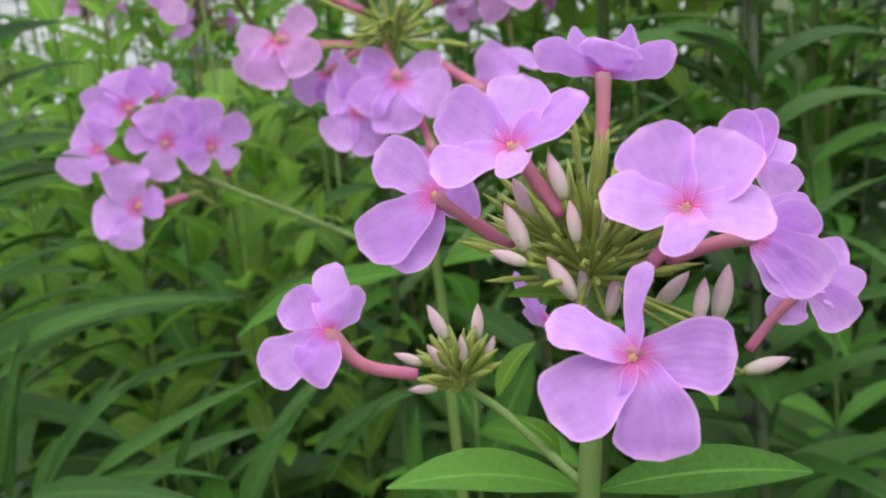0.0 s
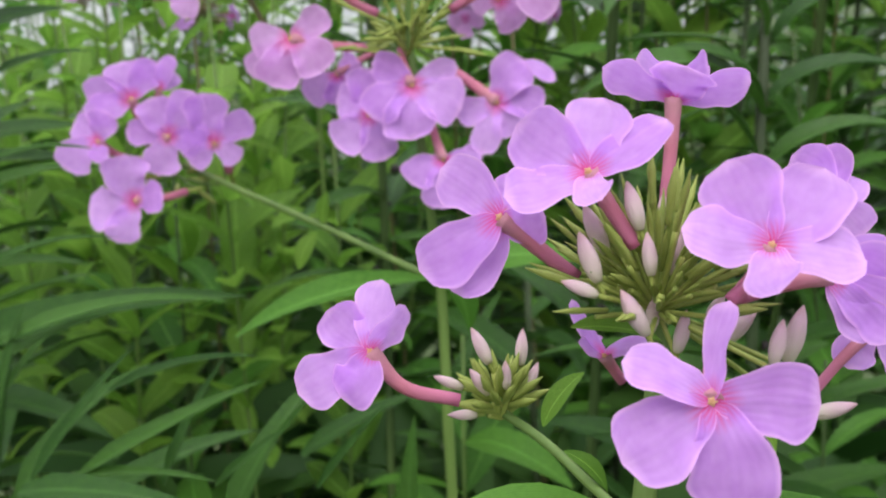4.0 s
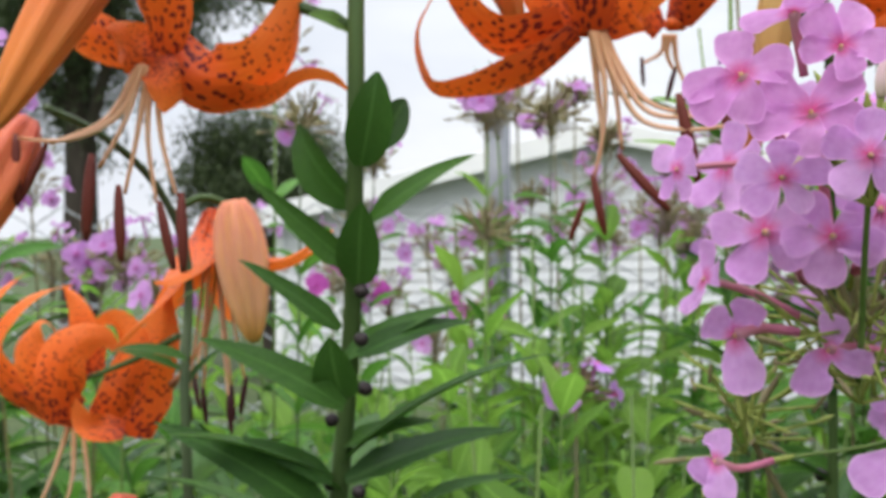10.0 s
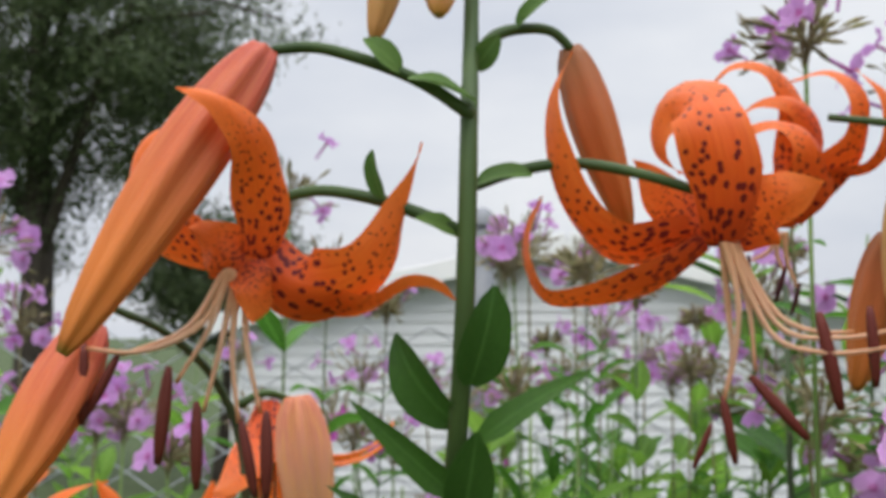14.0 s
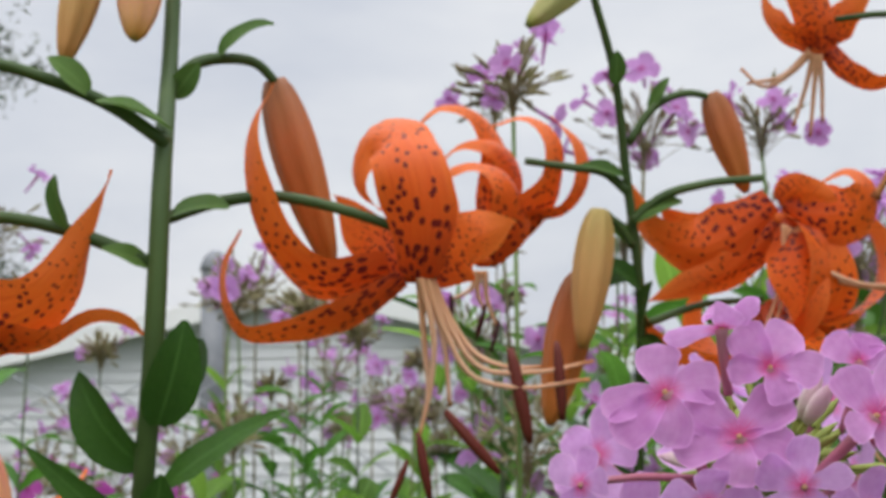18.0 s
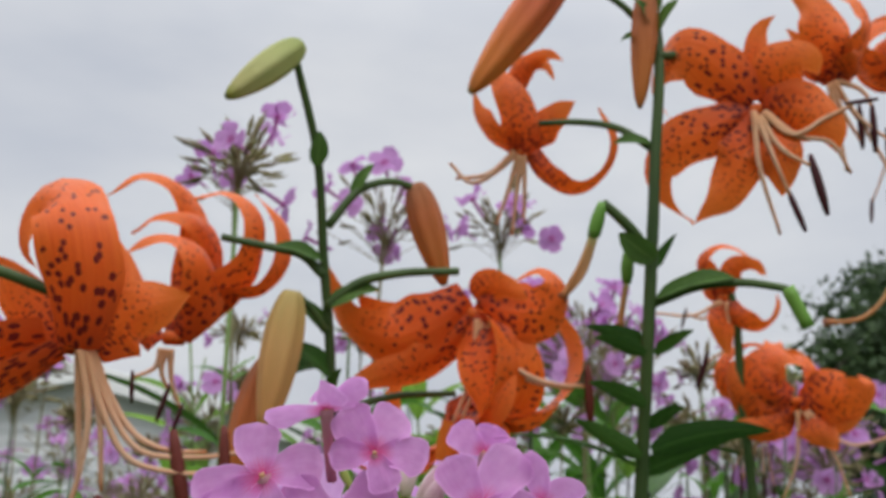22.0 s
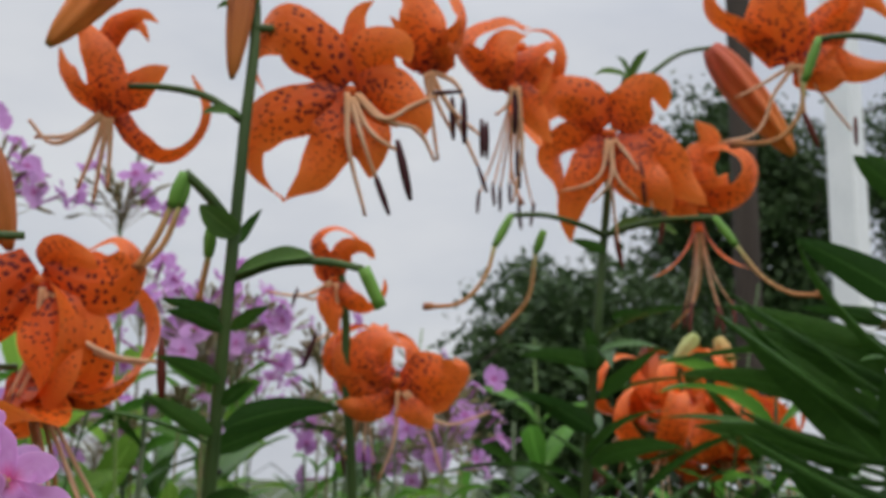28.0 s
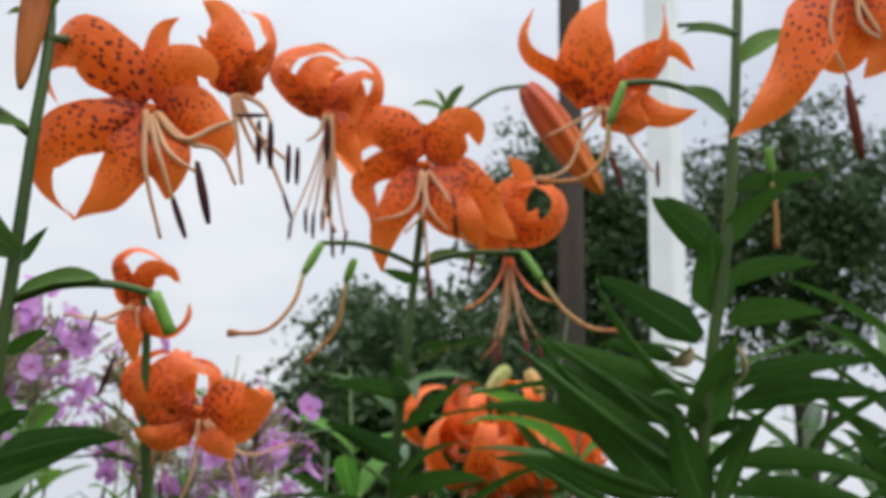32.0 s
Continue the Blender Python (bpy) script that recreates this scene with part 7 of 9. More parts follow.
floret_paths(pn, (0.0531, 0.0538, 1.2593), (0.204, -0.945, 0.257), [(2.09, -1.71, -0.81), (5.36, -4.38, -1.25)], [
    (4.3, [(-0.25, 0.49, -0.2, 0), (-1.86, 2, -0.19, 0), (-4.05, 3.39, -0.27, 0)]),
    (4.71, [(-0.61, -0.44, 0.23, 0), (-2.97, -2.18, 0.74, 0), (-5.62, -3.51, 0.98, 10)]),
    (3.89, [(0.41, -0.34, -0.01, -20), (1.75, -0.41, 0.15, -30), (3.15, 0.06, -0.11, -35)]),
    (3.68, [(-0.04, -0.67, -0.18, 0), (-0.95, -2.81, -0.49, 0), (-3.46, -5.06, -0.54, -10)]),
    (3.68, [(0.42, 0.49, -0.42, 0), (1.28, 1.64, -0.87, 0), (1.56, 3.03, -1.23, 0)])])
floret_paths(pn, (0.0758, 0.0656, 1.2584), (-0.082, -0.968, 0.236), [(-0.96, -1.94, -0.46), (-2.12, -4.11, -0.39)], [
    (3.97, [(-0.13, 0.42, 0.02, 0), (-0.87, 2.11, -0.07, 0), (-2.64, 3.07, 0.23, 20)]),
    (3.97, [(0.18, 0.55, -0.09, 0), (0.22, 2.13, -0.43, 0), (-0.64, 3.86, -0.47, 0)]),
    (3.97, [(0.4, 0.01, -0.13, 0), (1.19, 0.65, -0.66, 0), (1.44, 1.94, -1.13, -20)]),
    (3.53, [(0.41, -0.42, 0.11, 0), (1.84, -1.24, -0.08, -10), (3.16, -2.36, -0.54, -20)])])
floret_paths(pn, (0.0755, 0.0570, 1.2551), (-0.086, -0.950, 0.300), [(-2.64, -0.68, 0.47), (-6.02, -1.98, 1.39)], [
    (4.44, [(0.28, 0.32, -0.09, -20), (2.28, 0.93, -0.35, -30), (4.13, -0.23, -0.77, -40)]),
    (4.84, [(0.3, -0.3, 0.1, 0), (2.52, -1.44, -0.03, 0), (5.05, -3.45, -0.68, -10)]),
    (3.63, [(0.14, 0.2, -0.46, -20), (1.73, 1.63, -1.39, -35), (3.6, 1.9, -2.42, -45)]),
    (3.63, [(0.01, -0.39, -0.01, 0), (1.45, -1.88, -0.08, 0), (3.35, -3.93, -0.72, 0)])])
floret_paths(pn, (0.0795, 0.0617, 1.2498), (-0.126, -0.932, 0.339), [(-1.84, -2.19, 0.39), (-3.96, -5.24, 0.95)], [
    (3.87, [(0.18, 0.34, -0.05, 0), (1.52, 0.51, -0.21, 0), (3.58, -1, -0.97, -10)]),
    (3.44, [(-0.31, -0.02, -0.1, 0), (-1.11, -1.32, -0.07, 0), (-1.6, -3.22, 0.04, 0)]),
    (3.87, [(0.2, -0.19, -0.08, 0), (1.59, -1.13, -0.43, 0), (3.22, -3.08, -1.13, 0)]),
    (3.44, [(-0.02, 0.41, -0.42, 0), (0.9, 1.73, -1.16, 0), (3.02, 2.5, -2.16, 0)])])
floret_paths(pn, (0.0601, 0.0593, 1.2473), (0.102, -0.921, 0.375), [(0.62, -0.87, -1.04), (1.46, -1.97, -1.69)], [
    (2.23, [(-0.21, 0.22, 0.05, 40), (-1.44, 2.16, 0.18, 50), (-2.5, 4.2, 0.31, 55)]),
    (2.45, [(-0.22, -0.3, 0, -20), (-0.97, 0.66, -0.24, -40), (-1.37, 1.52, -0.32, -50)]),
    (2.68, [(0.21, -0, -0.03, -30), (1.85, 0.87, 0.06, -40), (3.4, -0.17, -0.47, -45)])])
floret_paths(pn, (0.0410, 0.0616, 1.2455), (0.304, -0.879, 0.367), [(2.32, -2.94, -0.78), (7.15, -4.55, -0.99)], [
    (4.36, [(0.03, 0.37, 0.04, 20), (0.48, 2.75, 0.05, 30), (1.26, 5.78, 0.06, 40)]),
    (3.87, [(0.4, 0.33, 0.3, -30), (1.79, 1.91, 1.02, -45), (3, 3.51, 1.03, -55)]),
    (4.6, [(-0.42, 0.51, -0.22, 0), (-1.93, 1.96, -0.45, 10), (-3.35, 3.51, -0.52, 20)]),
    (4.84, [(-0.69, -0.4, 0.14, 0), (-2.92, -1.57, 0.18, 0), (-6.02, -3.12, -0.22, 10)]),
    (4.6, [(-0.06, -0.69, 0.4, 0), (-1.02, -2.2, 0.89, 0), (-2.7, -3.5, 0.87, 0)])])
rng = random.Random(5)
for a, w, s in (
    ((0.0596, 0.0497, 1.2580), (-0.353, -0.086, 0.932), 0.0062),
    ((0.0596, 0.0542, 1.2586), (-0.400, -0.067, 0.914), 0.0066),
    ((0.0604, 0.0577, 1.2555), (-0.234, -0.029, 0.972), 0.0062),
    ((0.0623, 0.0513, 1.2611), (-0.279, -0.039, 0.960), 0.0056),
    ((0.0652, 0.0550, 1.2570), (0.088, 0.044, 0.995), 0.0058),
    ((0.0640, 0.0595, 1.2586), (0.014, 0.054, 0.998), 0.004),
    ((0.0626, 0.0493, 1.2545), (-0.475, -0.147, 0.868), 0.0062),
    ((0.0637, 0.0534, 1.2531), (0.074, 0.008, 0.997), 0.0045),
    ((0.0697, 0.0584, 1.2505), (0.676, 0.112, 0.729), 0.0062),
    ((0.0718, 0.0509, 1.2524), (0.155, 0.086, 0.984), 0.005),
    ((0.0733, 0.0553, 1.2514), (0.201, 0.095, 0.975), 0.0074),
    ((0.0766, 0.0583, 1.2446), (0.953, 0.054, 0.298), 0.0058),
    ((0.0634, 0.0506, 1.2581), (-0.125, 0.022, 0.992), 0.0045),
    ((0.0657, 0.0535, 1.2518), (0.170, 0.062, 0.983), 0.005),
    ((0.0680, 0.0584, 1.2519), (0.486, 0.101, 0.868), 0.004),
    ((0.0591, 0.0489, 1.2561), (-0.833, -0.344, 0.434), 0.004),):
    s = 0.0010 + s * 0.42
    phlox_bud(pn, Vector(a) - Vector(w) * s * 0.5, w, s)
    stalk(pn, n_root, Vector(a) - Vector(w) * s * 0.6, 0.0002)
for k in range(110):
    w = sphere_ways(110, 9, -0.35)[k]
    b = n_root + Vector((0, 0, 0.0022)) + w * rng.uniform(0.0030, 0.0062)
    calyx(pn, b - w * 0.001, (w + Vector((0, 0, 0.45))), rng.uniform(0.0026, 0.0046), False, rng.uniform(0.45, 0.75))
    if k % 2:
        stalk(pn, n_root, b, 0.0002)
# the side branch with one open floret and five buds
nb = Vector((0.0508, 0.0670, 1.2378))
part("stem", tube_mesh("stem", curve_points([(0.0629, 0.0552, 1.2354), (0.0590, 0.0599, 1.2362), (0.0545, 0.0646, 1.2374), (0.0508, 0.0672, 1.2383)], 5), 0.00042, STEM_PHLOX, 8), pn)
calyx(pn, nb + Vector((0.166, -0.445, 0.880)) * 0.001, (-0.967, -0.184, 0.173), 0.004, False, 1.4)
for a, w, s in (((0.0498, 0.0672, 1.2427), (-0.445, 0.053, 0.894), 0.0048), ((0.0523, 0.0687, 1.2421), (0.029, 0.205, 0.978), 0.0044), ((0.0500, 0.0655, 1.2406), (-0.492, -0.201, 0.847), 0.0040), ((0.0475, 0.0670, 1.2403), (-0.884, -0.191, 0.426), 0.0038), ((0.0490, 0.0657, 1.2385), (-0.909, -0.401, 0.111), 0.0036), ((0.0515, 0.0660, 1.2410), (-0.024, -0.033, 0.999), 0.0036), ((0.0530, 0.0683, 1.2401), (0.313, 0.352, 0.882), 0.0034)):
    phlox_bud(pn, a, w, s * 0.72)
    stalk(pn, nb, Vector(a) - Vector(w) * 0.001, 0.0003)
for k, w in enumerate(sphere_ways(22, 3, -0.2)):
    calyx(pn, nb + w * 0.001 + Vector((0, 0, 0.0015)), w + Vector((0, 0, 0.6)), 0.0036, False, 0.95)
for a, w, ln in (((0.0629, 0.0533, 1.2361), (-0.824, -0.440, 0.356), 0.0155), ((0.0641, 0.0536, 1.2360), (0.985, -0.007, 0.174), 0.0158), ((0.0551, 0.0622, 1.2396), (0.416, 0.154, 0.896), 0.0058), ((0.0643, 0.0568, 1.2497), (-0.747, -0.577, 0.331), 0.0080), ((0.0570, 0.0602, 1.2386), (0.908, -0.279, -0.313), 0.0052), ((0.0671, 0.0586, 1.2463), (0.866, -0.046, -0.498), 0.009)):
    leaf(pn, a, w, ln, PHLOX_LEAVES if ln > 0.01 else BRIGHT_LEAVES, (0, -0.35, 0.9), 0, 1.1)

# ---- the phlox with the half-faded panicle ----
pf = plant("garden_phlox", (0.01, 0.30, 0.0), "garden phlox with lilac florets below a half-faded panicle", "phlox", PHLOXES)
f_line = curve_points([(0.01, 0.30, 0.0), (0.008, 0.285, 0.8), (0.0102, 0.2265, 1.1572), (0.0089, 0.2265, 1.1965), (0.0069, 0.2242, 1.2196), (0.0033, 0.2269, 1.2494), (0.0011, 0.2315, 1.2760), (-0.0259, 0.2563, 1.3016)], 6)
part("stem", tube_mesh("stem", f_line, lambda u: 0.0017 - 0.0010 * u, STEM_PHLOX, 10), pf)
f_root = Vector((0.0028, 0.2275, 1.2532))
u_root = Vector((-0.0011, 0.2626, 1.2808))
floret_paths(pf, (-0.0238, 0.2222, 1.2538), (0.315, -0.943, 0.112), [(6.85, -1.62, -2.04), (17.44, -2.65, -3.89)], [
    (7.82, [(1.08, 0.86, 0.01, 0), (5.1, 3.27, -0.7, 0), (8.4, 6.39, -1.5, 0)]),
    (11.32, [(-1.55, 0.07, -0.11, -10), (-5.23, -1.05, -0.26, -10), (-8.67, -2.2, -0.92, -10)]),
    (11.86, [(-1.01, -2.02, 0.09, 0), (-2.63, -6.06, 1.59, 0), (-4.66, -10.84, 2.33, 0)]),
    (8.09, [(-1.62, -1.22, -0.66, 0), (-5.71, -4.69, -1.58, 0), (-10.55, -7.09, -2.49, 0)]),
    (11.32, [(1.23, -1.35, 0.18, 15), (4.45, -3.81, 1.61, 15), (7.34, -7.81, 2.1, 15)])], PHLOX_MID)
hold(pf, f_root, (-0.0084, 0.2311, 1.2507), (-0.880, -0.461, 0.114))
floret_paths(pf, (-0.0171, 0.2341, 1.2441), (0.277, -0.950, 0.144), [(4.92, 2.8, -2.7), (9.89, 5.37, -4.72)], [
    (8.74, [(-0.71, -0.78, 0.01, 0), (-3.92, -2.95, 0.02, 0), (-7.57, -5.64, 0.04, 0)]),
    (8.74, [(0.6, -1.79, 0.09, 0), (0.62, -4.49, 0.75, 0), (0.76, -7.33, 0.87, 0)]),
    (8.45, [(1.62, -0.07, 0.05, 0), (3.6, 1.48, -1.05, 0), (5.85, 2.75, -1.86, 0)])])
hold(pf, f_root, (-0.0091, 0.2421, 1.2488), (-0.692, -0.615, -0.379))
floret_paths(pf, (0.0046, 0.2217, 1.2435), (0.208, -0.966, 0.157), [(-1.91, 4.82, -3.86), (-2.35, 8.41, -7.12)], [
    (13.7, [(-0.44, -2.01, 0.08, 0), (-0.7, -6.64, 2, 0), (-0.12, -12.3, 2.65, 0)]),
    (12.91, [(2.5, -1.09, -0.08, 15), (6.46, -3.23, 0.82, 15), (11.19, -5.66, 0.43, 15)]),
    (11.07, [(-2.95, -1.17, 0.16, -15), (-6.16, -3.59, 1.39, -15), (-9.05, -7.28, 1.63, -15)]),
    (8.17, [(-1.6, 1.57, 0.03, 0), (-5.22, 3.98, -0.9, 0), (-9.02, 5.13, -1.27, 0)]),
    (5.8, [(2.59, 1.95, -0.17, 0), (6.44, 3.35, -0.89, 0), (10.52, 3.73, -1.08, 0)])])
hold(pf, f_root, (0.0006, 0.2293, 1.2507), (0.251, -0.740, -0.624))
floret_paths(pf, (-0.0061, 0.2225, 1.2364), (0.247, -0.952, 0.182), [(4.13, 4.71, -4.55), (7.39, 12.11, -7.81)], [
    (9.67, [(-1.26, 0.95, 0, -10), (-4.16, 2.88, -0.51, -10), (-7.26, 3.26, -0.76, -10)]),
    (10.47, [(-1.34, -1.24, 0.01, -10), (-4.54, -4.33, 1.06, -10), (-7.6, -7.05, 1.08, -10)]),
    (9.67, [(0.7, -1.96, 0, 0), (1.83, -5.85, 1.56, 0), (3.45, -10.52, 1.83, 0)]),
    (10.74, [(0.72, 1.91, -0.01, 0), (-0.3, 5.84, -0.79, 0), (1.18, 10.49, -1.58, 0)])])
hold(pf, f_root, (-0.0014, 0.2339, 1.2469), (-0.231, -0.600, -0.766))
floret_paths(pf, (0.0229, 0.2285, 1.2388), (0.131, -0.976, 0.173), [(-4.45, 3.31, -2.09), (-11.3, 8.04, -3.9)], [
    (11.19, [(0.03, 1.92, -0.03, 10), (2.61, 5.56, 1.15, 10), (6.21, 9.56, 0.92, 10)]),
    (9.6, [(1.9, -0.29, -0.23, 20), (6.07, -0.11, 0.55, 20), (10.85, -1.46, 0.25, 20)]),
    (7.46, [(-2.3, -0.6, 0.29, -10), (-5.63, -1.95, 0.71, -10), (-9.23, -3.18, 0.65, -10)]),
    (7.73, [(-0.67, -1.91, 0.11, 0), (-2, -6.35, 1.37, 0), (-3.48, -11.92, 1.88, 0)]),
    (9.6, [(1.24, -2.33, -0.12, 0), (3.1, -4.65, 0.72, 0), (4.44, -7.73, 0.86, 0)]),
    (5.6, [(3.93, 6.37, -1.86, 40), (8.4, 7.56, -1.65, 45), (13.33, 4.65, -2.21, 50)])])
hold(pf, f_root, (0.0110, 0.2322, 1.2460), (0.838, -0.196, -0.510))
floret_paths(pf, (0.0116, 0.2212, 1.2268), (0.178, -0.958, 0.223), [(-1.56, 4.4, -2.27), (-3.24, 10.06, -4.49)], [
    (9.52, [(-2.18, -0.97, 0.12, -15), (-5, -2.8, 1.27, -15), (-7.34, -5.65, 1.59, -15)]),
    (10.32, [(-0.46, -3.29, -0.09, 0), (-0.18, -7.31, 1.52, 0), (0.34, -11.34, 1.84, 0)]),
    (11.11, [(2.46, -2.98, -0.29, 15), (5.29, -5.3, 0.69, 15), (7.98, -8.52, 0.63, 15)]),
    (6.08, [(2.54, 0.2, -0.17, 0), (5.72, 0.38, -0.65, 20), (8.81, 1.33, -1.09, 30)])])
hold(pf, f_root, (0.0072, 0.2272, 1.2356), (0.362, -0.484, -0.796))
floret_paths(pf, (-0.0180, 0.2309, 1.2702), (0.286, -0.957, 0.046), [(2.47, -4.03, -0.94), (7.19, -9.56, -2.4), (12.1, -11.94, -3.5)], [
    (9.03, [(-1.04, 0.3, -0.08, 0), (-4.81, -1.89, 0.64, -20), (-9.98, -5.85, 1.03, -25)]),
    (7.12, [(0.61, 1.93, -0.25, 20), (2.87, 5.59, 0.63, 25), (4.87, 9.15, 0.2, 30)]),
    (9.85, [(1.97, 2.8, -1.13, 10), (7.21, 7.32, -2.12, 10), (13.37, 3.14, -1.33, 20)])], PHLOX_MID)
hold(pf, f_root, (-0.0073, 0.2372, 1.2581), (-0.795, -0.422, 0.437))
floret_paths(pf, (0.0237, 0.2410, 1.2659), (0.123, -0.990, 0.062), [(-4.64, -1.84, -1.83), (-13.82, -7.31, -2.6)], [
    (10.13, [(-1.29, 1.34, -0, 0), (-4.24, 5.62, -0.69, 0), (-7.61, 8.88, -1.19, 0)]),
    (11.49, [(1.32, 1, -0.3, 10), (5.29, 4.8, -1.31, 10), (10.16, 6.49, -2.7, 10)]),
    (10.67, [(1.93, -2.02, -0, 0), (5.79, -4.07, 1.09, 0), (11.19, -7.61, 0.82, 0)])], PHLOX_MID)
hold(pf, f_root, (0.0097, 0.2415, 1.2585), (0.855, 0.066, 0.514))
floret_paths(pf, (0.0192, 0.2537, 1.2600), (0.134, -0.988, 0.081), [(-2.02, 3.96, -2.29), (-5.43, 11.1, -4.75)], [
    (6.36, [(-0.97, -0.25, 0.14, 0), (-3.46, -0.45, -0.09, 0), (-6.8, -1.47, 0.42, 0)]),
    (9.25, [(0.67, -1.4, 0.07, 0), (2.69, -3.93, 0.94, 0), (4.97, -7.02, 1.27, 0)]),
    (7.22, [(1.52, -0.04, -0.18, 0), (3.72, -0.66, -0.94, 0), (6.21, -1.29, -1.46, 0)])], PHLOX_MID)
hold(pf, f_root, (0.0131, 0.2586, 1.2706), (0.456, -0.308, -0.835))
floret_paths(pf, (0.0324, 0.2473, 1.2863), (0.088, -0.996, -0.016), [(-3.07, -3.82, -4.13), (-8.15, -10.61, -5.94)], [
    (11.77, [(-2.59, 0.75, 0.29, -10), (-6.49, 1.56, 0.24, -10), (-10.8, 0.96, 0.82, -10)]),
    (9.85, [(-0.01, -1.93, 0.4, 0), (-1.32, -3.78, 2.92, 0), (-1.97, -5.53, 4.21, 0)]),
    (9.58, [(2.2, -1.12, -0.14, 10), (6.44, -2.83, 0.58, 10), (12.26, -3.58, -0.26, 10)]),
    (11.49, [(0.67, 2.55, -0.64, 0), (1.49, 7.69, -2.67, 0), (2.04, 12.09, -4.22, 0)])], PHLOX_MID)
hold(pf, u_root, (0.0237, 0.2527, 1.2757), (0.602, -0.169, 0.780))
floret_paths(pf, (0.0531, 0.2558, 1.2868), (0.010, -1.000, -0.017), [(-3.67, -2.23, -4.2), (-9.29, -3.35, -5.34)], [
    (9.13, [(-1.29, -0.2, 0.37, -15), (-3.33, -2.19, 2.15, -15), (-4.84, -4.97, 3.4, -15)]),
    (10.24, [(1.05, -2.65, 0.3, 0), (2.87, -5.56, 1.86, 0), (5.46, -9.03, 2.22, 0)]),
    (10.79, [(2.2, -0.09, -0.54, 15), (5.42, 0.42, -1.74, 15), (10.1, -1.22, -2.86, 15)]),
    (11.62, [(-0.28, 2.61, -0.49, 0), (-1.09, 7.1, -2.07, 0), (-0.61, 11.01, -3.59, 0)])], PHLOX_MID)
hold(pf, u_root, (0.0438, 0.2612, 1.2835), (0.964, -0.189, 0.189))
floret_paths(pf, (0.0600, 0.2618, 1.2722), (-0.016, -0.999, 0.036), [(-3.95, -0.97, -0.18), (-12.26, 0.36, -0.24)], [
    (6.24, [(-1.32, 0.58, 0.28, 0), (-3.98, 1.6, -0.01, 0), (-6.91, 2.37, 0.11, 0)]),
    (7.66, [(1.3, 1.04, -0.53, 20), (3.25, 2.05, -0.37, 20), (5.2, 3.07, -0.79, 20)]),
    (7.95, [(0.3, -2.7, 0.35, 0), (1.39, -6.36, 1.48, 0), (1.71, -10.8, 2.1, 0)])], PHLOX_MID)
hold(pf, u_root, (0.0478, 0.2623, 1.2725), (0.987, -0.028, -0.158))
floret_paths(pf, (0.0474, 0.2625, 1.2670), (0.030, -0.998, 0.054), [(1.76, 2.72, -2.5), (-4.82, 3.2, -3.36), (-13.16, 7.37, -3.76)], [
    (7.8, [(-1.49, -0.51, 0.41, 0), (-4.06, -2.09, 1.22, 0), (-7.17, -3.11, 2.07, 0)]),
    (9.54, [(0.69, -1.94, 0.11, 0), (0.96, -4.42, 0.97, 0), (0.71, -7.71, 1.48, 0)]),
    (8.96, [(2.3, 0.21, -0.56, 0), (4.47, 0.16, -1.04, 0), (6.91, -1.01, -1.44, 0)])], PHLOX_MID)
hold(pf, u_root, (0.0341, 0.2663, 1.2742), (0.895, -0.040, -0.444))
floret_paths(pf, (-0.0545, 0.2326, 1.2662), (0.405, -0.913, 0.058), [(4.96, -1.76, -1.78), (12.72, -0.48, -3.51)], [
    (7.43, [(-0.82, -0.1, -0.12, 0), (-2.57, -1.92, 0.4, 0), (-4.32, -3.74, 0.36, 0)]),
    (7.43, [(0.58, -1.39, 0.28, 0), (0.76, -4.8, 1.59, 0), (-0.31, -8.56, 1.92, 0)]),
    (6.58, [(0.63, 1.34, -0.07, 0), (1.05, 3.37, -1.12, 0), (0.15, 6.17, -1.91, 0)])], PHLOX_MID)
hold(pf, u_root, (-0.0443, 0.2409, 1.2655), (-0.790, -0.595, -0.146))
floret_paths(pf, (-0.0511, 0.2364, 1.2917), (0.389, -0.920, -0.035), [(5.54, 1.16, -2.28), (13.81, 0.22, -3.69)], [
    (9.93, [(-0.13, -2, 0.43, 0), (0.9, -6.68, 2.5, 0), (1.64, -11.89, 3.78, 0)]),
    (8.52, [(-1.3, 0.71, -0.35, 0), (-3.24, 2.11, -1.52, 0), (-5.73, 3.53, -2.48, 0)]),
    (8.52, [(1.17, 1.3, -0.12, 0), (2.74, 4.59, -1.49, 0), (3.87, 7.23, -1.93, 0)])], PHLOX_MID)
hold(pf, u_root, (-0.0398, 0.2452, 1.2920), (-0.836, -0.539, 0.105))
floret_paths(pf, (-0.0339, 0.2453, 1.2884), (0.324, -0.946, -0.023), [(5.35, 0.49, -2.56), (13.8, -1.19, -4.42)], [
    (9.25, [(-1.39, -0.09, -0.08, 0), (-3.25, -3.96, 1.17, 0), (-3.55, -9.51, 2.33, 0)]),
    (6.65, [(1.35, -0.73, 0.25, 0), (4.04, -2.19, 0.76, 0), (9.3, -2.38, 1.19, 0)]),
    (7.8, [(0.52, 2.02, -0.39, 0), (1.36, 4.72, -1.47, 0), (2.06, 7.43, -2.28, 0)])], PHLOX_MID)
hold(pf, u_root, (-0.0223, 0.2540, 1.2873), (-0.837, -0.515, 0.187))
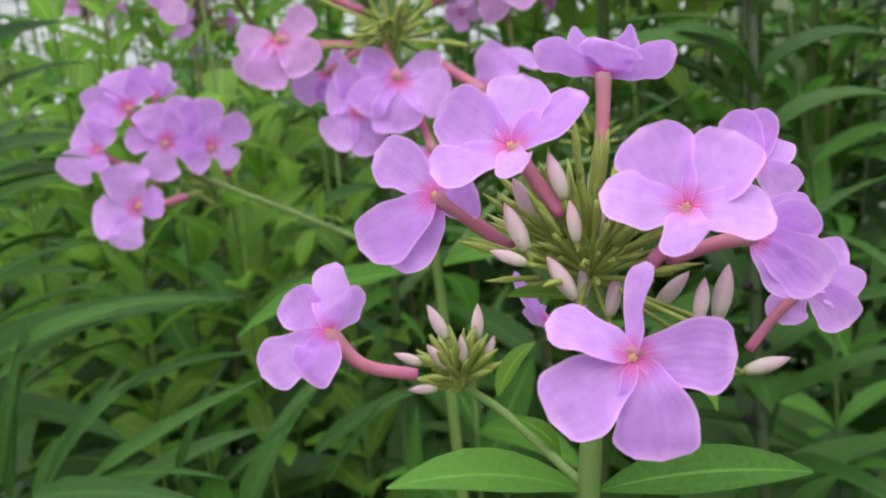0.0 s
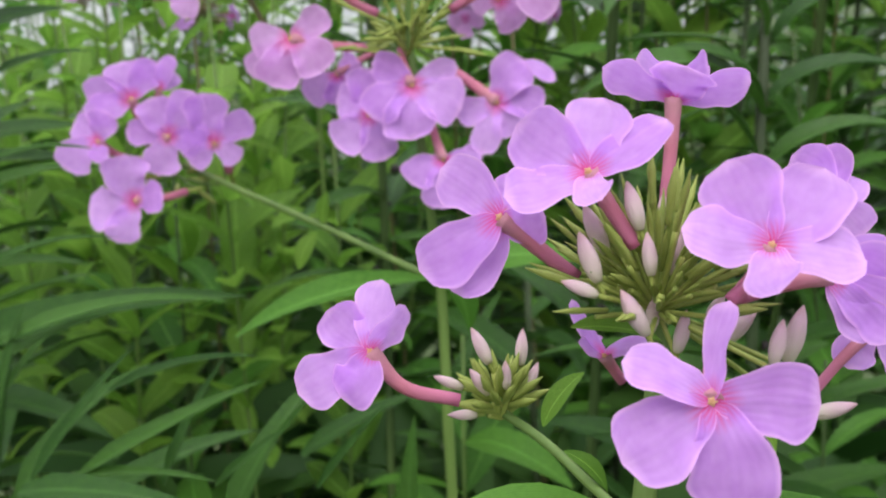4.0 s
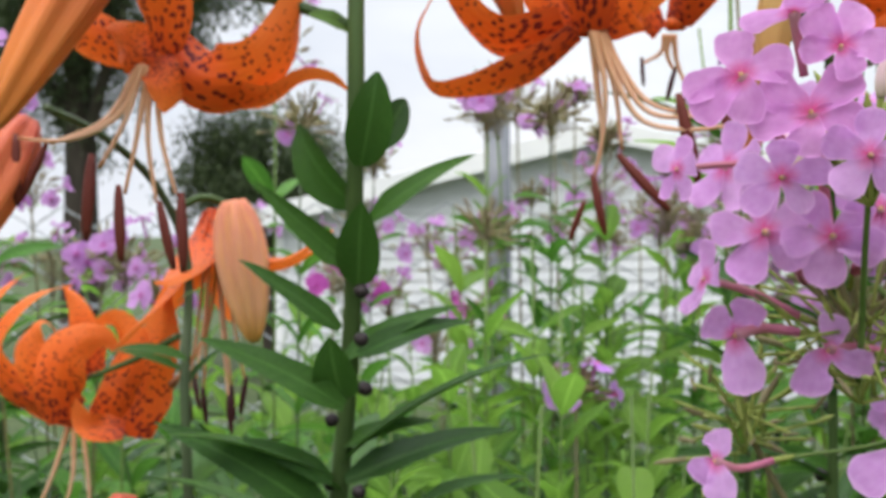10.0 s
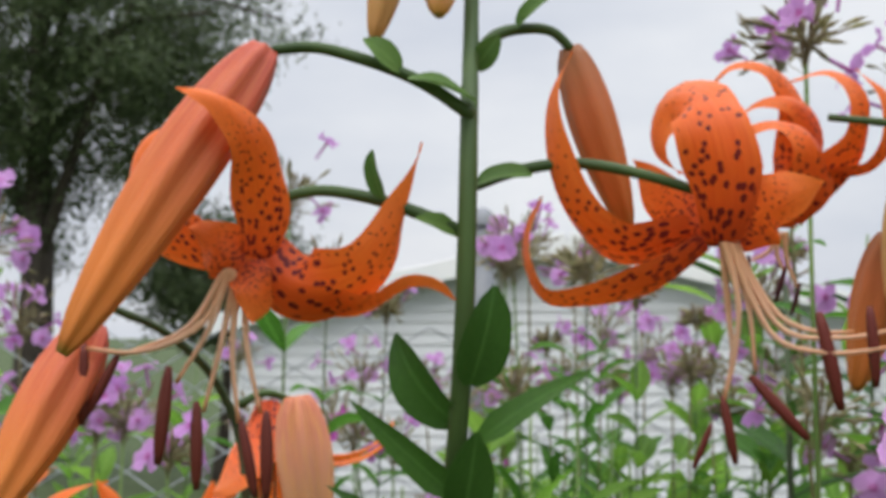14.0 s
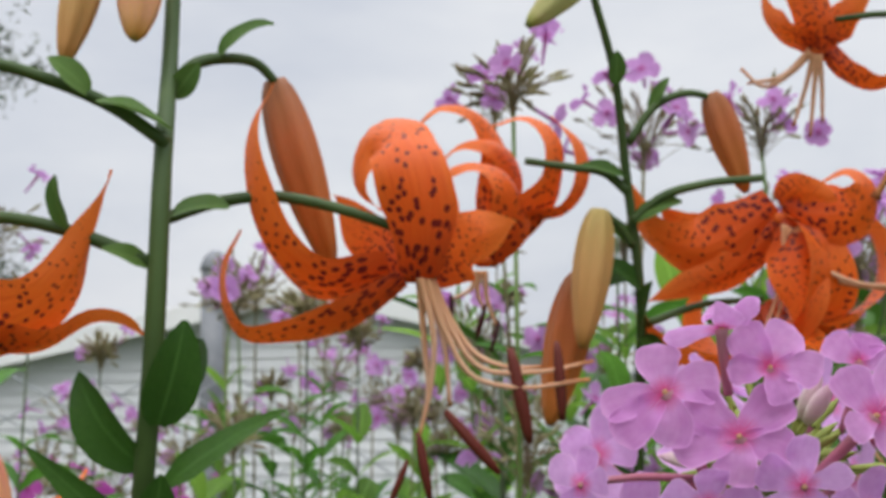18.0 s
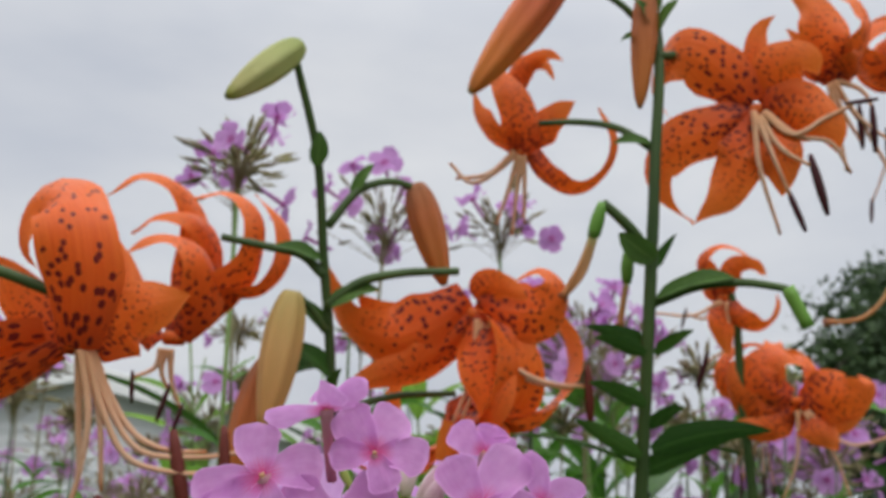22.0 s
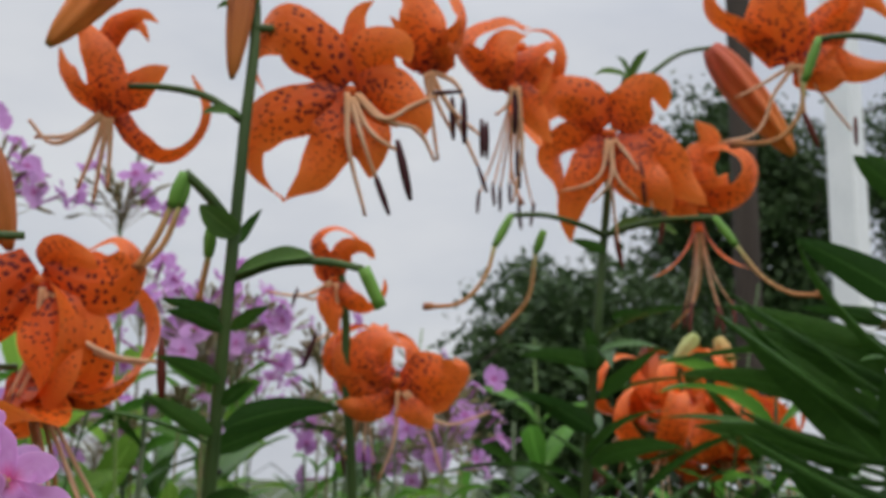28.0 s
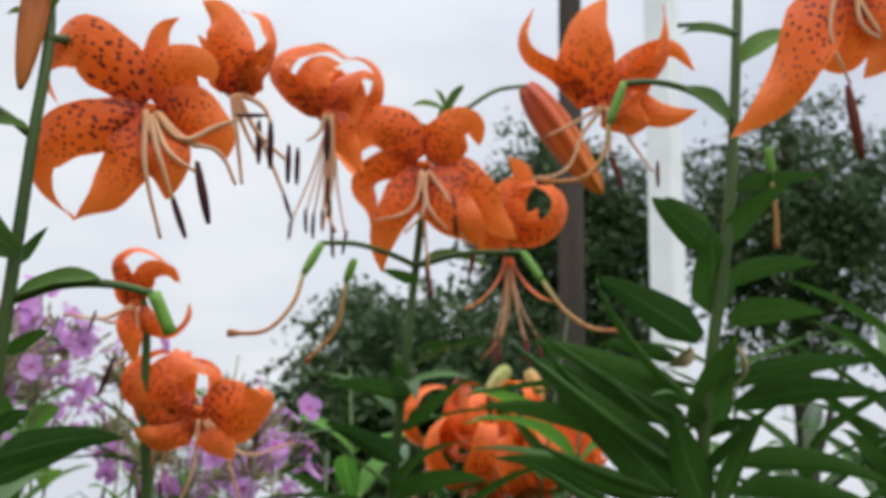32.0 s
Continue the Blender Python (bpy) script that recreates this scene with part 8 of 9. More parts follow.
floret_paths(pf, (0.0116, 0.2570, 1.2873), (0.160, -0.987, -0.019), [(-2.18, -4.04, -1.8), (-5.2, -12.29, -2.63)], [
    (8.09, [(0.24, -1.64, 0.32, 0), (-0.39, -5.41, 2.02, 0), (-2.12, -9.13, 3.25, 0)]),
    (7.22, [(1.4, 0.62, -0.27, 0), (3.08, 1.51, -1.19, 0), (5.02, 1.16, -1.3, 0)]),
    (7.22, [(-1.08, 1.4, -0.19, 0), (-2.7, 3.51, -1.04, 0), (-3.47, 6.41, -1.57, 0)])], PHLOX_MID)
hold(pf, u_root, (0.0060, 0.2590, 1.2750), (0.356, -0.056, 0.933))
for k, w in enumerate(sphere_ways(34, 14, -0.5)):
    w = (w + Vector((0.5 * math.sin(k * 5.1), 0.5 * math.sin(k * 3.7), 0.3))).normalized()
    b = f_root + w * (0.010 + 0.006 * math.sin(k * 1.7))
    stalk(pf, f_root + Vector((0, 0, -0.004 + 0.010 * (k % 5) / 4)), b, 0.0004)
    calyx(pf, b - w * 0.002, w, 0.0058 + 0.002 * math.sin(k * 4.3), False, 0.8)
g_root = Vector((-0.0286, 0.2542, 1.2904))
for at, face, size, roll in (
    ((-0.0232, 0.2376, 1.3174), (0.461, -0.880, 0.111), 0.0215, 0),
    ((-0.0439, 0.2300, 1.3131), (0.231, -0.973, 0.015), 0.0215, 20),
    ((-0.0316, 0.2334, 1.3122), (0.364, -0.914, -0.180), 0.0200, 40),
    ((-0.0344, 0.2379, 1.3321), (0.282, -0.841, 0.462), 0.0230, 10),
    ((-0.0080, 0.2526, 1.3366), (0.571, -0.736, 0.364), 0.0200, 0),
    ((-0.0040, 0.2490, 1.3226), (0.749, -0.655, 0.102), 0.0210, 0),
    ((-0.0565, 0.2324, 1.3034), (-0.658, -0.653, 0.374), 0.0170, 0),
    ((-0.0531, 0.2377, 1.3266), (-0.402, -0.843, 0.358), 0.0200, 0),
    ((-0.0276, 0.2582, 1.3407), (0.214, -0.182, 0.960), 0.0200, 0)):
    tip = Vector(at).lerp(g_root, 0.45) - Vector(face).normalized() * size * 0.35
    calyx(pf, tip + (tip - Vector(at)).normalized() * 0.006, Vector(at) - tip, 0.0085)
    stalk(pf, g_root, tip, 0.0006, CALYX_DRY)
    floret(pf, at, face, size, (Vector(at) - tip).length, roll, tip - Vector(at), PETALS_MID)
for k, w in enumerate(sphere_ways(54, 15, -0.75)):
    b = g_root + Vector((w.x * 1.25, w.y * 1.25, w.z)) * (0.016 + 0.007 * math.sin(k * 2.3))
    w = (w + Vector((0.5 * math.sin(k * 5.3), 0.5 * math.sin(k * 3.1), 0.35))).normalized()
    stalk(pf, g_root + Vector((0, 0, -0.014 + 0.020 * (k % 6) / 5)), b, 0.0004, CALYX)
    calyx(pf, b - w * 0.002, w, 0.0062 + 0.002 * math.sin(k * 4.1), k % 3 != 0, 0.9)
h_root = Vector((-0.0537, 0.2601, 1.2709))
for k, w in enumerate(sphere_ways(30, 16, -0.8)):
    b = h_root + w * (0.014 + 0.005 * math.sin(k * 2.1))
    w = (w + Vector((0.5 * math.sin(k * 5.7), 0.5 * math.sin(k * 2.9), 0.35))).normalized()
    stalk(pf, h_root + Vector((0, 0, -0.008 + 0.012 * (k % 5) / 4)), b, 0.0004, CALYX)
    calyx(pf, b - w * 0.002, w, 0.0060 + 0.002 * math.sin(k * 4.1), k % 4 != 0, 0.9)
part("stem", tube_mesh("stem", curve_points([(0.0030, 0.2297, 1.2371), (-0.0449, 0.2629, 1.2519), (-0.0531, 0.2602, 1.2682)], 5), 0.0008, STEM_BROWN, 7), pf)
phlox_bud(pf, (0.0015, 0.2221, 1.2649), (-0.102, -0.037, 0.994), 0.0105)
phlox_bud(pf, (0.0135, 0.2266, 1.2665), (0.158, 0.129, 0.979), 0.0100)
# lower leaves and the branch with the small cluster
for a, w, ln, wd in (((0.0074, 0.2250, 1.1965), (-0.825, -0.565, -0.014), 0.050, 0.62), ((0.0106, 0.2261, 1.1974), (0.936, 0.107, 0.334), 0.034, 1.3), ((0.0078, 0.2299, 1.1939), (0.104, 0.859, -0.502), 0.035, 1.0)):
    leaf(pf, a, w, ln, PHLOX_LEAVES, (0, -0.5, 0.85), 0, wd)
part("stem", tube_mesh("stem", curve_points([(0.0072, 0.2260, 1.1964), (-0.0271, 0.2466, 1.2024), (-0.0574, 0.2609, 1.2086), (-0.0753, 0.2676, 1.2131)], 5), 0.0009, STEM_PHLOX, 8), pf)
part("stem", tube_mesh("stem", curve_points([(0.0117, 0.2277, 1.1990), (0.0201, 0.2357, 1.2073), (0.0301, 0.2441, 1.2151), (0.0464, 0.2549, 1.2164)], 5), 0.0009, STEM_PHLOX, 8), pf)
for k, w in enumerate(sphere_ways(16, 18, -0.6)):
    calyx(pf, Vector((0.0451, 0.2535, 1.2217)) + w * 0.003, w + Vector((0, 0, 0.5)), 0.0058, False, 0.8)
c_root = Vector((-0.0789, 0.2711, 1.2089))
floret_paths(pf, (-0.0752, 0.2595, 1.2231), (0.421, -0.887, 0.190), [(-4.29, -4.51, -7.2), (-8.7, -9.16, -12.83)], [
    (12.11, [(-0.66, 1.63, -0.12, 0), (-2.64, 6.52, -1.12, 0), (-3.87, 11.07, -1.99, 0)]),
    (11.46, [(1.66, 1.45, 0.31, 0), (5.21, 7.52, 0.02, 0), (7.59, 12.12, -0.18, 0)]),
    (8.51, [(-1.54, 0.12, -0.29, 0), (-6.13, 1.25, -1.78, 0), (-11.51, 2.13, -2.77, 0)]),
    (11.79, [(-0.6, -1.85, -0.11, 0), (-2.45, -6.11, 0.5, 0), (-3.87, -10.71, 0.55, 0)]),
    (10.15, [(1.95, -0.94, 0.36, 0), (6.05, -2.03, 1.44, 0), (9.77, -4.2, 2.13, 0)])])
hold(pf, c_root, (-0.0877, 0.2655, 1.2117), (0.701, -0.270, 0.660))
floret_paths(pf, (-0.0630, 0.2622, 1.2208), (0.384, -0.902, 0.199), [(2.19, -3.05, -6.08), (3.48, -8.37, -9.13)], [
    (13.75, [(-0.67, 1.62, -0.08, 0), (-1.54, 7.54, -1.09, 0), (-2.21, 14.27, -2.06, 0)]),
    (9.49, [(1.63, 0.99, 0.25, 0), (5.73, 3.88, -0.08, 0), (11.25, 6.52, 0.11, 0)]),
    (7.53, [(1.49, -1.05, 0.2, 0), (3.71, -2.77, 1.14, 0), (6.65, -5.49, 1.54, 0)]),
    (7.53, [(-1.17, -1.18, -0.18, 0), (-3.3, -2.92, 0.44, 0), (-6.75, -5.82, 0.23, 0)]),
    (9.82, [(-1.55, 0.11, -0.22, 0), (-4.55, 2.21, -1.27, 0), (-7.05, 4.75, -1.92, 0)])])
hold(pf, c_root, (-0.0626, 0.2703, 1.2108), (-0.067, -0.365, 0.929))
floret_paths(pf, (-0.0869, 0.2623, 1.2330), (0.451, -0.879, 0.155), [(1.45, -5.77, -3.56), (2.63, -11.72, -8.81)], [
    (12.93, [(-0.65, 1.65, -0.2, 0), (-1.06, 6.48, -1.27, 0), (-1.54, 10.56, -2.66, 0)]),
    (10.27, [(1.68, 1.47, 0.31, 0), (4.39, 6.09, -0.24, 0), (8.1, 9.06, -0.85, 0)]),
    (11.93, [(-2.42, -0.94, -0.49, -20), (-7.2, -2.65, -0.16, -20), (-11.67, -6.29, -0.68, -20)]),
    (11.93, [(-2.27, 0.97, -0.52, 10), (-7.34, 1.98, -1.66, 10), (-11.86, 0.08, -2.57, 10)])])
hold(pf, c_root, (-0.0877, 0.2696, 1.2200), (0.111, -0.540, 0.835))
floret_paths(pf, (-0.0801, 0.2665, 1.2350), (0.428, -0.891, 0.148), [(-1.56, -3.79, -3.73), (-2.97, -7.5, -6.79)], [
    (8, [(0.41, 1.26, 0.03, 30), (2.26, 5.13, 1.53, 35), (4.74, 8.95, 2.17, 40)]),
    (7, [(-0.63, 2.13, -0.21, 0), (-2.04, 4.66, -2.21, 0), (-3.59, 7.55, -4.26, 0)]),
    (6.67, [(1.01, 0.89, 0.16, 0), (3.05, 2.39, -2.78, 20), (5.41, 3.87, -4.03, 20)])])
hold(pf, c_root, (-0.0852, 0.2703, 1.2266), (0.468, -0.323, 0.823))
floret_paths(pf, (-0.0951, 0.2560, 1.2220), (0.476, -0.859, 0.190), [(3.76, -3.55, -3.13), (8.65, -5.97, -5.17)], [
    (9.06, [(-0.63, 1.65, -0.16, 0), (-3.56, 3.83, -2.53, 0), (-6.1, 5.36, -4.8, 0)]),
    (11.86, [(-1.29, -0.68, -0.32, -10), (-5.48, -3.16, -0.06, -10), (-9.37, -7.4, -1.03, -10)]),
    (10.21, [(0.13, 1.58, 0.03, 20), (1.91, 4.57, 2.43, 25), (3.41, 7.89, 3.78, 30)]),
    (6.59, [(0.48, -1.63, 0.12, 0), (-0.02, -3.93, 2.94, 0), (-0.82, -6.19, 4.7, 0)])])
hold(pf, c_root, (-0.0895, 0.2636, 1.2151), (-0.606, -0.639, 0.474))
floret_paths(pf, (-0.0824, 0.2504, 1.2067), (0.446, -0.861, 0.244), [(7.74, 0.06, -3.06), (14.18, 1.37, -4.75)], [
    (14.22, [(-0.27, 2.36, 0.07, 0), (-1.78, 6.38, 0.92, 0), (-1.88, 12.75, 1.24, 0)]),
    (10.67, [(1.55, 0.32, 0.36, 15), (5.04, 0.3, 2.09, 15), (7.79, 0.66, 3.04, 15)]),
    (13.58, [(-2.39, -1.33, -0.6, -10), (-6.98, -1.67, -1, -10), (-12.64, -1.76, -2.9, -10)]),
    (10.67, [(-1.28, -2.68, -0.43, 0), (-3.55, -6.63, 0.44, 0), (-5.59, -11.39, 0.04, 0)])])
hold(pf, c_root, (-0.0721, 0.2613, 1.2068), (-0.709, -0.693, -0.127))
for k, w in enumerate(sphere_ways(14, 19, -0.6)):
    calyx(pf, c_root + w * 0.006, w, 0.008)
for a, w, ln in (((-0.0567, 0.2595, 1.2114), (0.489, -0.133, 0.862), 0.007), ((-0.0271, 0.2467, 1.2027), (0.215, -0.167, 0.962), 0.010), ((-0.0285, 0.2460, 1.2011), (-0.374, -0.759, -0.532), 0.012)):
    leaf(pf, a, w, ln, BRIGHT_LEAVES, (0, -0.6, 0.8), 0, 1.3)

# its crown of fresh florets
h_heart = Vector((-0.0230, 0.2147, 1.3256))
part("stem", tube_mesh("stem", curve_points([g_root - Vector((0, 0, 0.01)), g_root.lerp(h_heart, 0.5), h_heart], 6), lambda u: 0.0008 - 0.0003 * u, STEM_PHLOX, 9), pf)
for at, face, size, roll in (
    ((-0.0212, 0.1925, 1.3252), (0.139, -0.959, -0.247), 0.0165, 0),
    ((-0.0540, 0.2002, 1.3243), (-0.523, -0.847, 0.092), 0.0140, 0),
    ((-0.0349, 0.1930, 1.3221), (0.037, -0.904, -0.426), 0.0170, 0),
    ((-0.0118, 0.1987, 1.3205), (0.316, -0.852, -0.418), 0.0170, 0)):
    tip = Vector(at).lerp(h_heart, 0.5) - Vector(face).normalized() * size * 0.35
    calyx(pf, tip + (tip - Vector(at)).normalized() * 0.005, Vector(at) - tip, 0.0075)
    stalk(pf, h_heart - Vector((0, 0, 0.008)), tip, 0.0005)
    floret(pf, at, face, size * 0.9, (Vector(at) - tip).length, roll, tip - Vector(at), PETALS_MID)
floret_paths(pf, (-0.0254, 0.1913, 1.3425), (-0.035, -0.999, -0.016), [(-0.55, -5.77, -5.83), (-1.13, -12.75, -9.27)], [
    (6.98, [(-0.8, 0.99, 0.28, 0), (-2.79, 3.29, 0.96, 0), (-4.79, 5.93, 1.26, 0)]),
    (6.98, [(0.52, 1.16, -0.35, 0), (1.89, 3.89, -0.47, 0), (3.59, 5.97, -0.64, 0)]),
    (5.06, [(-1.48, -0.33, 0.21, 0), (-3.68, -0.34, 1.03, 0), (-6.38, -0.34, 1.51, 0)]),
    (6.11, [(1.31, -0.16, -0.25, 0), (4.48, -0.15, -0.13, 0), (7.49, -0.8, -0.93, 0)]),
    (5.41, [(0.14, -1.15, 0.24, 0), (1.15, -2.94, 0.66, 0), (2.32, -5.21, 0.39, 0)])], PHLOX_CROWN)
floret_paths(pf, (-0.0407, 0.1897, 1.3389), (0.058, -0.998, 0.006), [(3.39, -6.36, -7.22), (6.44, -12.47, -11)], [
    (7.42, [(-0.41, 1.23, 0.23, 0), (-0.88, 4.11, 0.32, 0), (-1.03, 7.17, 0.4, 0)]),
    (5.93, [(-1.24, -0.09, 0.09, 0), (-4.55, -0.93, 0.65, 0), (-9.36, -3.08, 0.7, 0)]),
    (7.16, [(0.91, 0.42, -0.01, 0), (4.58, 1.26, -0.6, 0), (8.26, 1.7, -1.25, 0)]),
    (7.16, [(-0.92, -0.91, 0.35, 0), (-3.73, -3.69, 0.73, 0), (-7.22, -7.38, 0.42, 0)]),
    (6.98, [(0.41, -1.06, 0.22, 0), (1.04, -4.07, 0.52, 0), (0.19, -8.14, -0.07, 0)])], PHLOX_CROWN)
floret_paths(pf, (-0.0301, 0.1922, 1.3324), (-0.007, -0.999, 0.045), [(0.34, -4.62, -6.13), (0.7, -8.94, -9.64)], [
    (7.68, [(-0.89, 0.8, 0.3, 0), (-4.31, 2.8, 1.04, 0), (-7.75, 5.06, 1.67, 0)]),
    (7.68, [(0.92, 0.91, 0.05, 0), (3.77, 3.55, -0.01, 0), (7.53, 6.06, -0.41, 0)]),
    (6.81, [(-1.24, -0.59, 0.07, 0), (-5.35, -1.28, 0.97, 0), (-9.87, -1.82, 1.53, 0)]),
    (6.81, [(1.22, -0.56, -0.3, 0), (4.49, -1.17, -0.48, 0), (7.91, -2.26, -1.21, 0)]),
    (7.16, [(-0.02, -1.38, 0.15, 0), (-0.48, -4.29, 0.49, 0), (-1.19, -7.29, -0.02, 0)])], PHLOX_CROWN)
floret_paths(pf, (-0.0103, 0.1945, 1.3354), (-0.123, -0.992, 0.026), [(-4.73, -5.12, -4.93), (-10.02, -10.39, -7.11)], [
    (6.81, [(-0.85, 0.97, 0.41, 0), (-2.53, 3.41, 0.89, 0), (-4.83, 6.92, 1.74, 0)]),
    (8.29, [(0.45, 1.23, -0.33, 0), (2.83, 4.56, -0.96, 0), (5.23, 8.47, -1.23, 0)]),
    (6.81, [(1.36, 0.02, -0.37, 0), (4.55, -0.11, -0.55, 0), (7.85, -1.69, -1.75, 0)]),
    (5.24, [(-1.23, -0.67, 0.21, 0), (-2.85, -1.66, 1.51, 0), (-4.31, -2.49, 2.01, 0)]),
    (6.81, [(0.36, -1.22, 0.11, 0), (2.27, -3.22, 0.09, 0), (4.51, -5.3, -0.91, 0)])], PHLOX_CROWN)
floret_paths(pf, (-0.0323, 0.1894, 1.3482), (0.007, -0.999, -0.051), [(0.34, -4.83, -1.82), (0.94, -9.91, -3.69)], [
    (4.8, [(-0.41, 0, 0.06, 40), (-4.37, -0.65, 0.94, 45), (-8.51, -1.64, 0.97, 50)]),
    (5.24, [(0.42, 0.33, -0.02, -30), (3.08, 2.47, 0.27, -40), (5.58, 3.96, -0.33, -45)]),
    (4.8, [(0, 0.17, -1.25, -30), (-0.39, 1.68, -2.72, -40), (-2.08, 2.3, -4.12, -45)]),
    (5.24, [(-0, -0.25, 0.4, 175), (0.43, 1.39, 2.2, 180), (1.41, 2.99, 3.92, 180)])], PHLOX_CROWN)
floret_paths(pf, (-0.0015, 0.1956, 1.3362), (-0.173, -0.985, 0.021), [(-3.84, -2.11, -0.91), (-9.26, -5.12, -1.48)], [
    (5.24, [(0.34, 0.66, 0.01, 20), (-0.62, 3.92, 0.93, 30), (-1.58, 7.53, 1.46, 40)]),
    (5.41, [(0.8, 0.34, -0.2, 0), (3.47, 1.84, -0.35, -10), (5.38, 0.47, -1.22, -25)]),
    (5.41, [(0.77, -0.48, 0.1, -20), (4.45, -2.55, -0.86, -30), (7.9, -3, -2.42, -40)]),
    (4.8, [(0.13, -0.65, 0.28, 0), (1.29, -2.83, 0.39, 0), (2.93, -4.83, -0.52, 0)])], PHLOX_CROWN)
floret_paths(pf, (-0.0089, 0.2138, 1.3438), (-0.118, -0.993, -0.021), [(-1.1, -5.43, -2.41), (-3.18, -12.1, -4.74)], [
    (5.89, [(-0.35, 0.37, 0.14, 0), (-2.82, 2.04, 1.03, 0), (-5.12, 3.9, 1.4, 0)]),
    (5.89, [(0.38, 0.65, -0.01, 0), (1.17, 2.51, -0.45, 0), (1.78, 4.37, -0.64, 0)]),
    (5.89, [(0.54, -0.19, -0.17, 0), (2.72, 0.18, -0.69, 0), (4.68, -0.56, -1.31, 0)])], PHLOX_CROWN)
for k, w in enumerate(sphere_ways(40, 21, -0.1)):
    b = h_heart + w * (0.011 + 0.004 * math.sin(k * 1.9))
    stalk(pf, h_heart - Vector((0, 0, 0.006)), b, 0.00045)
    calyx(pf, b - w * 0.003, w, 0.0070)
    if k % 5 == 0:
        phlox_bud(pf, b, w, 0.0085)

# leafy lily shoots low in front of the trees
for k, (foot, tip, n) in enumerate((((0.3497, 0.4823, 1.1917), (0.3250, 0.4479, 1.3670), 34), ((0.3883, 0.4129, 1.2050), (0.3643, 0.3794, 1.3755), 38), ((0.3016, 0.5738, 1.2000), (0.2800, 0.5450, 1.3487), 26), ((0.4410, 0.4040, 1.2241), (0.4119, 0.3673, 1.4164), 44), ((0.3660, 0.5895, 1.1912), (0.3562, 0.5509, 1.3538), 26))):
    p = plant("lily_shoot", (foot[0], foot[1], 0.0), "leafy lily shoot with long dark leaves", "lily", LILIES)
    pts = lily_stem(p, [(foot[0], foot[1], 0.0), foot, tip], 0.0026, STEM_DARK)
    lily_leaves(p, pts, tip[2] - 0.19, tip[2], n, 0.105, 80 + k, 0.0, False, 0.6, 0.75)

# ---- phlox and leaves further back in the bed ----
def joined_floret(mat, form=0):
    """A small floret as one mesh: five petals and a tube."""
    verts, faces, uvs = [], [], []
    for k in range(5):
        me = blade_mesh("petal", 0.54, 0.66, mat, lambda u: 24 - (30 + 14 * (k % 3)) * u, obovate, 0.12, 0.05, k + 9 * form, 5, 2)
        tilt = (82, 62, 98)[form] + 11 * math.sin(2.4 * k + form)
        m = Matrix.Rotation(radians(72 * k + 9 * math.sin(k * 3.1 + form)), 4, "Y") @ Matrix.Translation((0, 0.02, 0.03)) @ Matrix.Rotation(radians(tilt), 4, "X") @ Matrix.Rotation(radians(10), 4, "Y")
        i = len(verts)
        verts += [m @ v.co for v in me.vertices]
        faces += [tuple(i + j for j in p.vertices) for p in me.polygons]
        uvs += [(a / 5, b / 2) for a in range(6) for b in range(3)]
    i = len(verts)
    for a in range(6):
        c, s = math.cos(a * math.pi / 3), math.sin(a * math.pi / 3)
        verts += [(c * 0.06, 0.02, s * 0.06), (c * 0.045, -0.85, s * 0.045)]
        uvs += [(0.0, 0.5), (0.3, 0.5)]
    faces += [(i + 2 * a, i + 2 * a + 1, i + (2 * a + 3) % 12, i + (2 * a + 2) % 12) for a in range(6)]
    return mesh_of("floret", verts, faces, mat, uvs)


FAR_FLORETS = {m.name: [joined_floret(m, f) for f in range(3)] for m in (PHLOX, PHLOX_FAR, PHLOX_HOT)}


def spikes(heart, radius, count, seed, mat, length=0.010, wide=0.0012, low=-0.7):
    """The tuft of stalks and calyces at the heart of a panicle, as one mesh."""
    verts, faces = [], []
    rng = random.Random(seed)
    for w in sphere_ways(count, seed, low):
        r = radius * rng.uniform(0.35, 1.0)
        length = 0.010 * rng.uniform(0.6, 1.2)
        w = (w + Vector((rng.uniform(-0.3, 0.3), rng.uniform(-0.3, 0.3), 0.45))).normalized()
        a, b = Vector((0, 0, -radius * rng.uniform(0.0, 0.55))), w * max(0.004, r - length)
        side = w.cross(Vector((0.31, 0.77, 0.2))).normalized()
        up = w.cross(side)
        for p, q, w0, w1, w2 in ((a, b, 0.0003, 0.0003, 0.0003), (b, b + w * length, wide * 0.5, wide, 0.0001)):
            i = len(verts)
            for s, wd in ((p, w0), (p.lerp(q, 0.55), w1), (q, w2)):
                verts += [heart + s + (side * math.cos(t) + up * math.sin(t)) * wd for t in (0, 2.094, 4.189)]
            faces += [(i + 3 * j + k, i + 3 * j + (k + 1) % 3, i + 3 * j + 3 + (k + 1) % 3, i + 3 * j + 3 + k) for j in range(2) for k in range(3)]
    return mesh_of("calyx_tuft", verts, faces, mat)


def far_head(p, heart, radius, flowers, seed, mat=None, size=0.017, dry=True, low=-0.3):
    rng = random.Random(seed)
    heart = Vector(heart)
    part("calyx_tuft", spikes(heart, radius * 0.92, 46, seed, CALYX_DRY if dry else CALYX), p)
    me = FAR_FLORETS[(mat or PHLOX_FAR).name]
    flowers = max(2, round(flowers * 0.75))
    ways = sphere_ways(flowers, seed + 3, low)
    for w in ways[:flowers]:
        s = size * rng.uniform(0.8, 1.1)
        f = (w + Vector((rng.uniform(-0.6, 0.6), rng.uniform(-0.7, 0.2), rng.uniform(-0.4, 0.5)))).normalized()
        part("floret", me[rng.randrange(3)], p, along(f, (0, 0.1, 1), rng.uniform(0, 72), heart + w * radius * rng.uniform(0.55, 1.12)) @ Matrix.Diagonal((s, s, s, 1)))


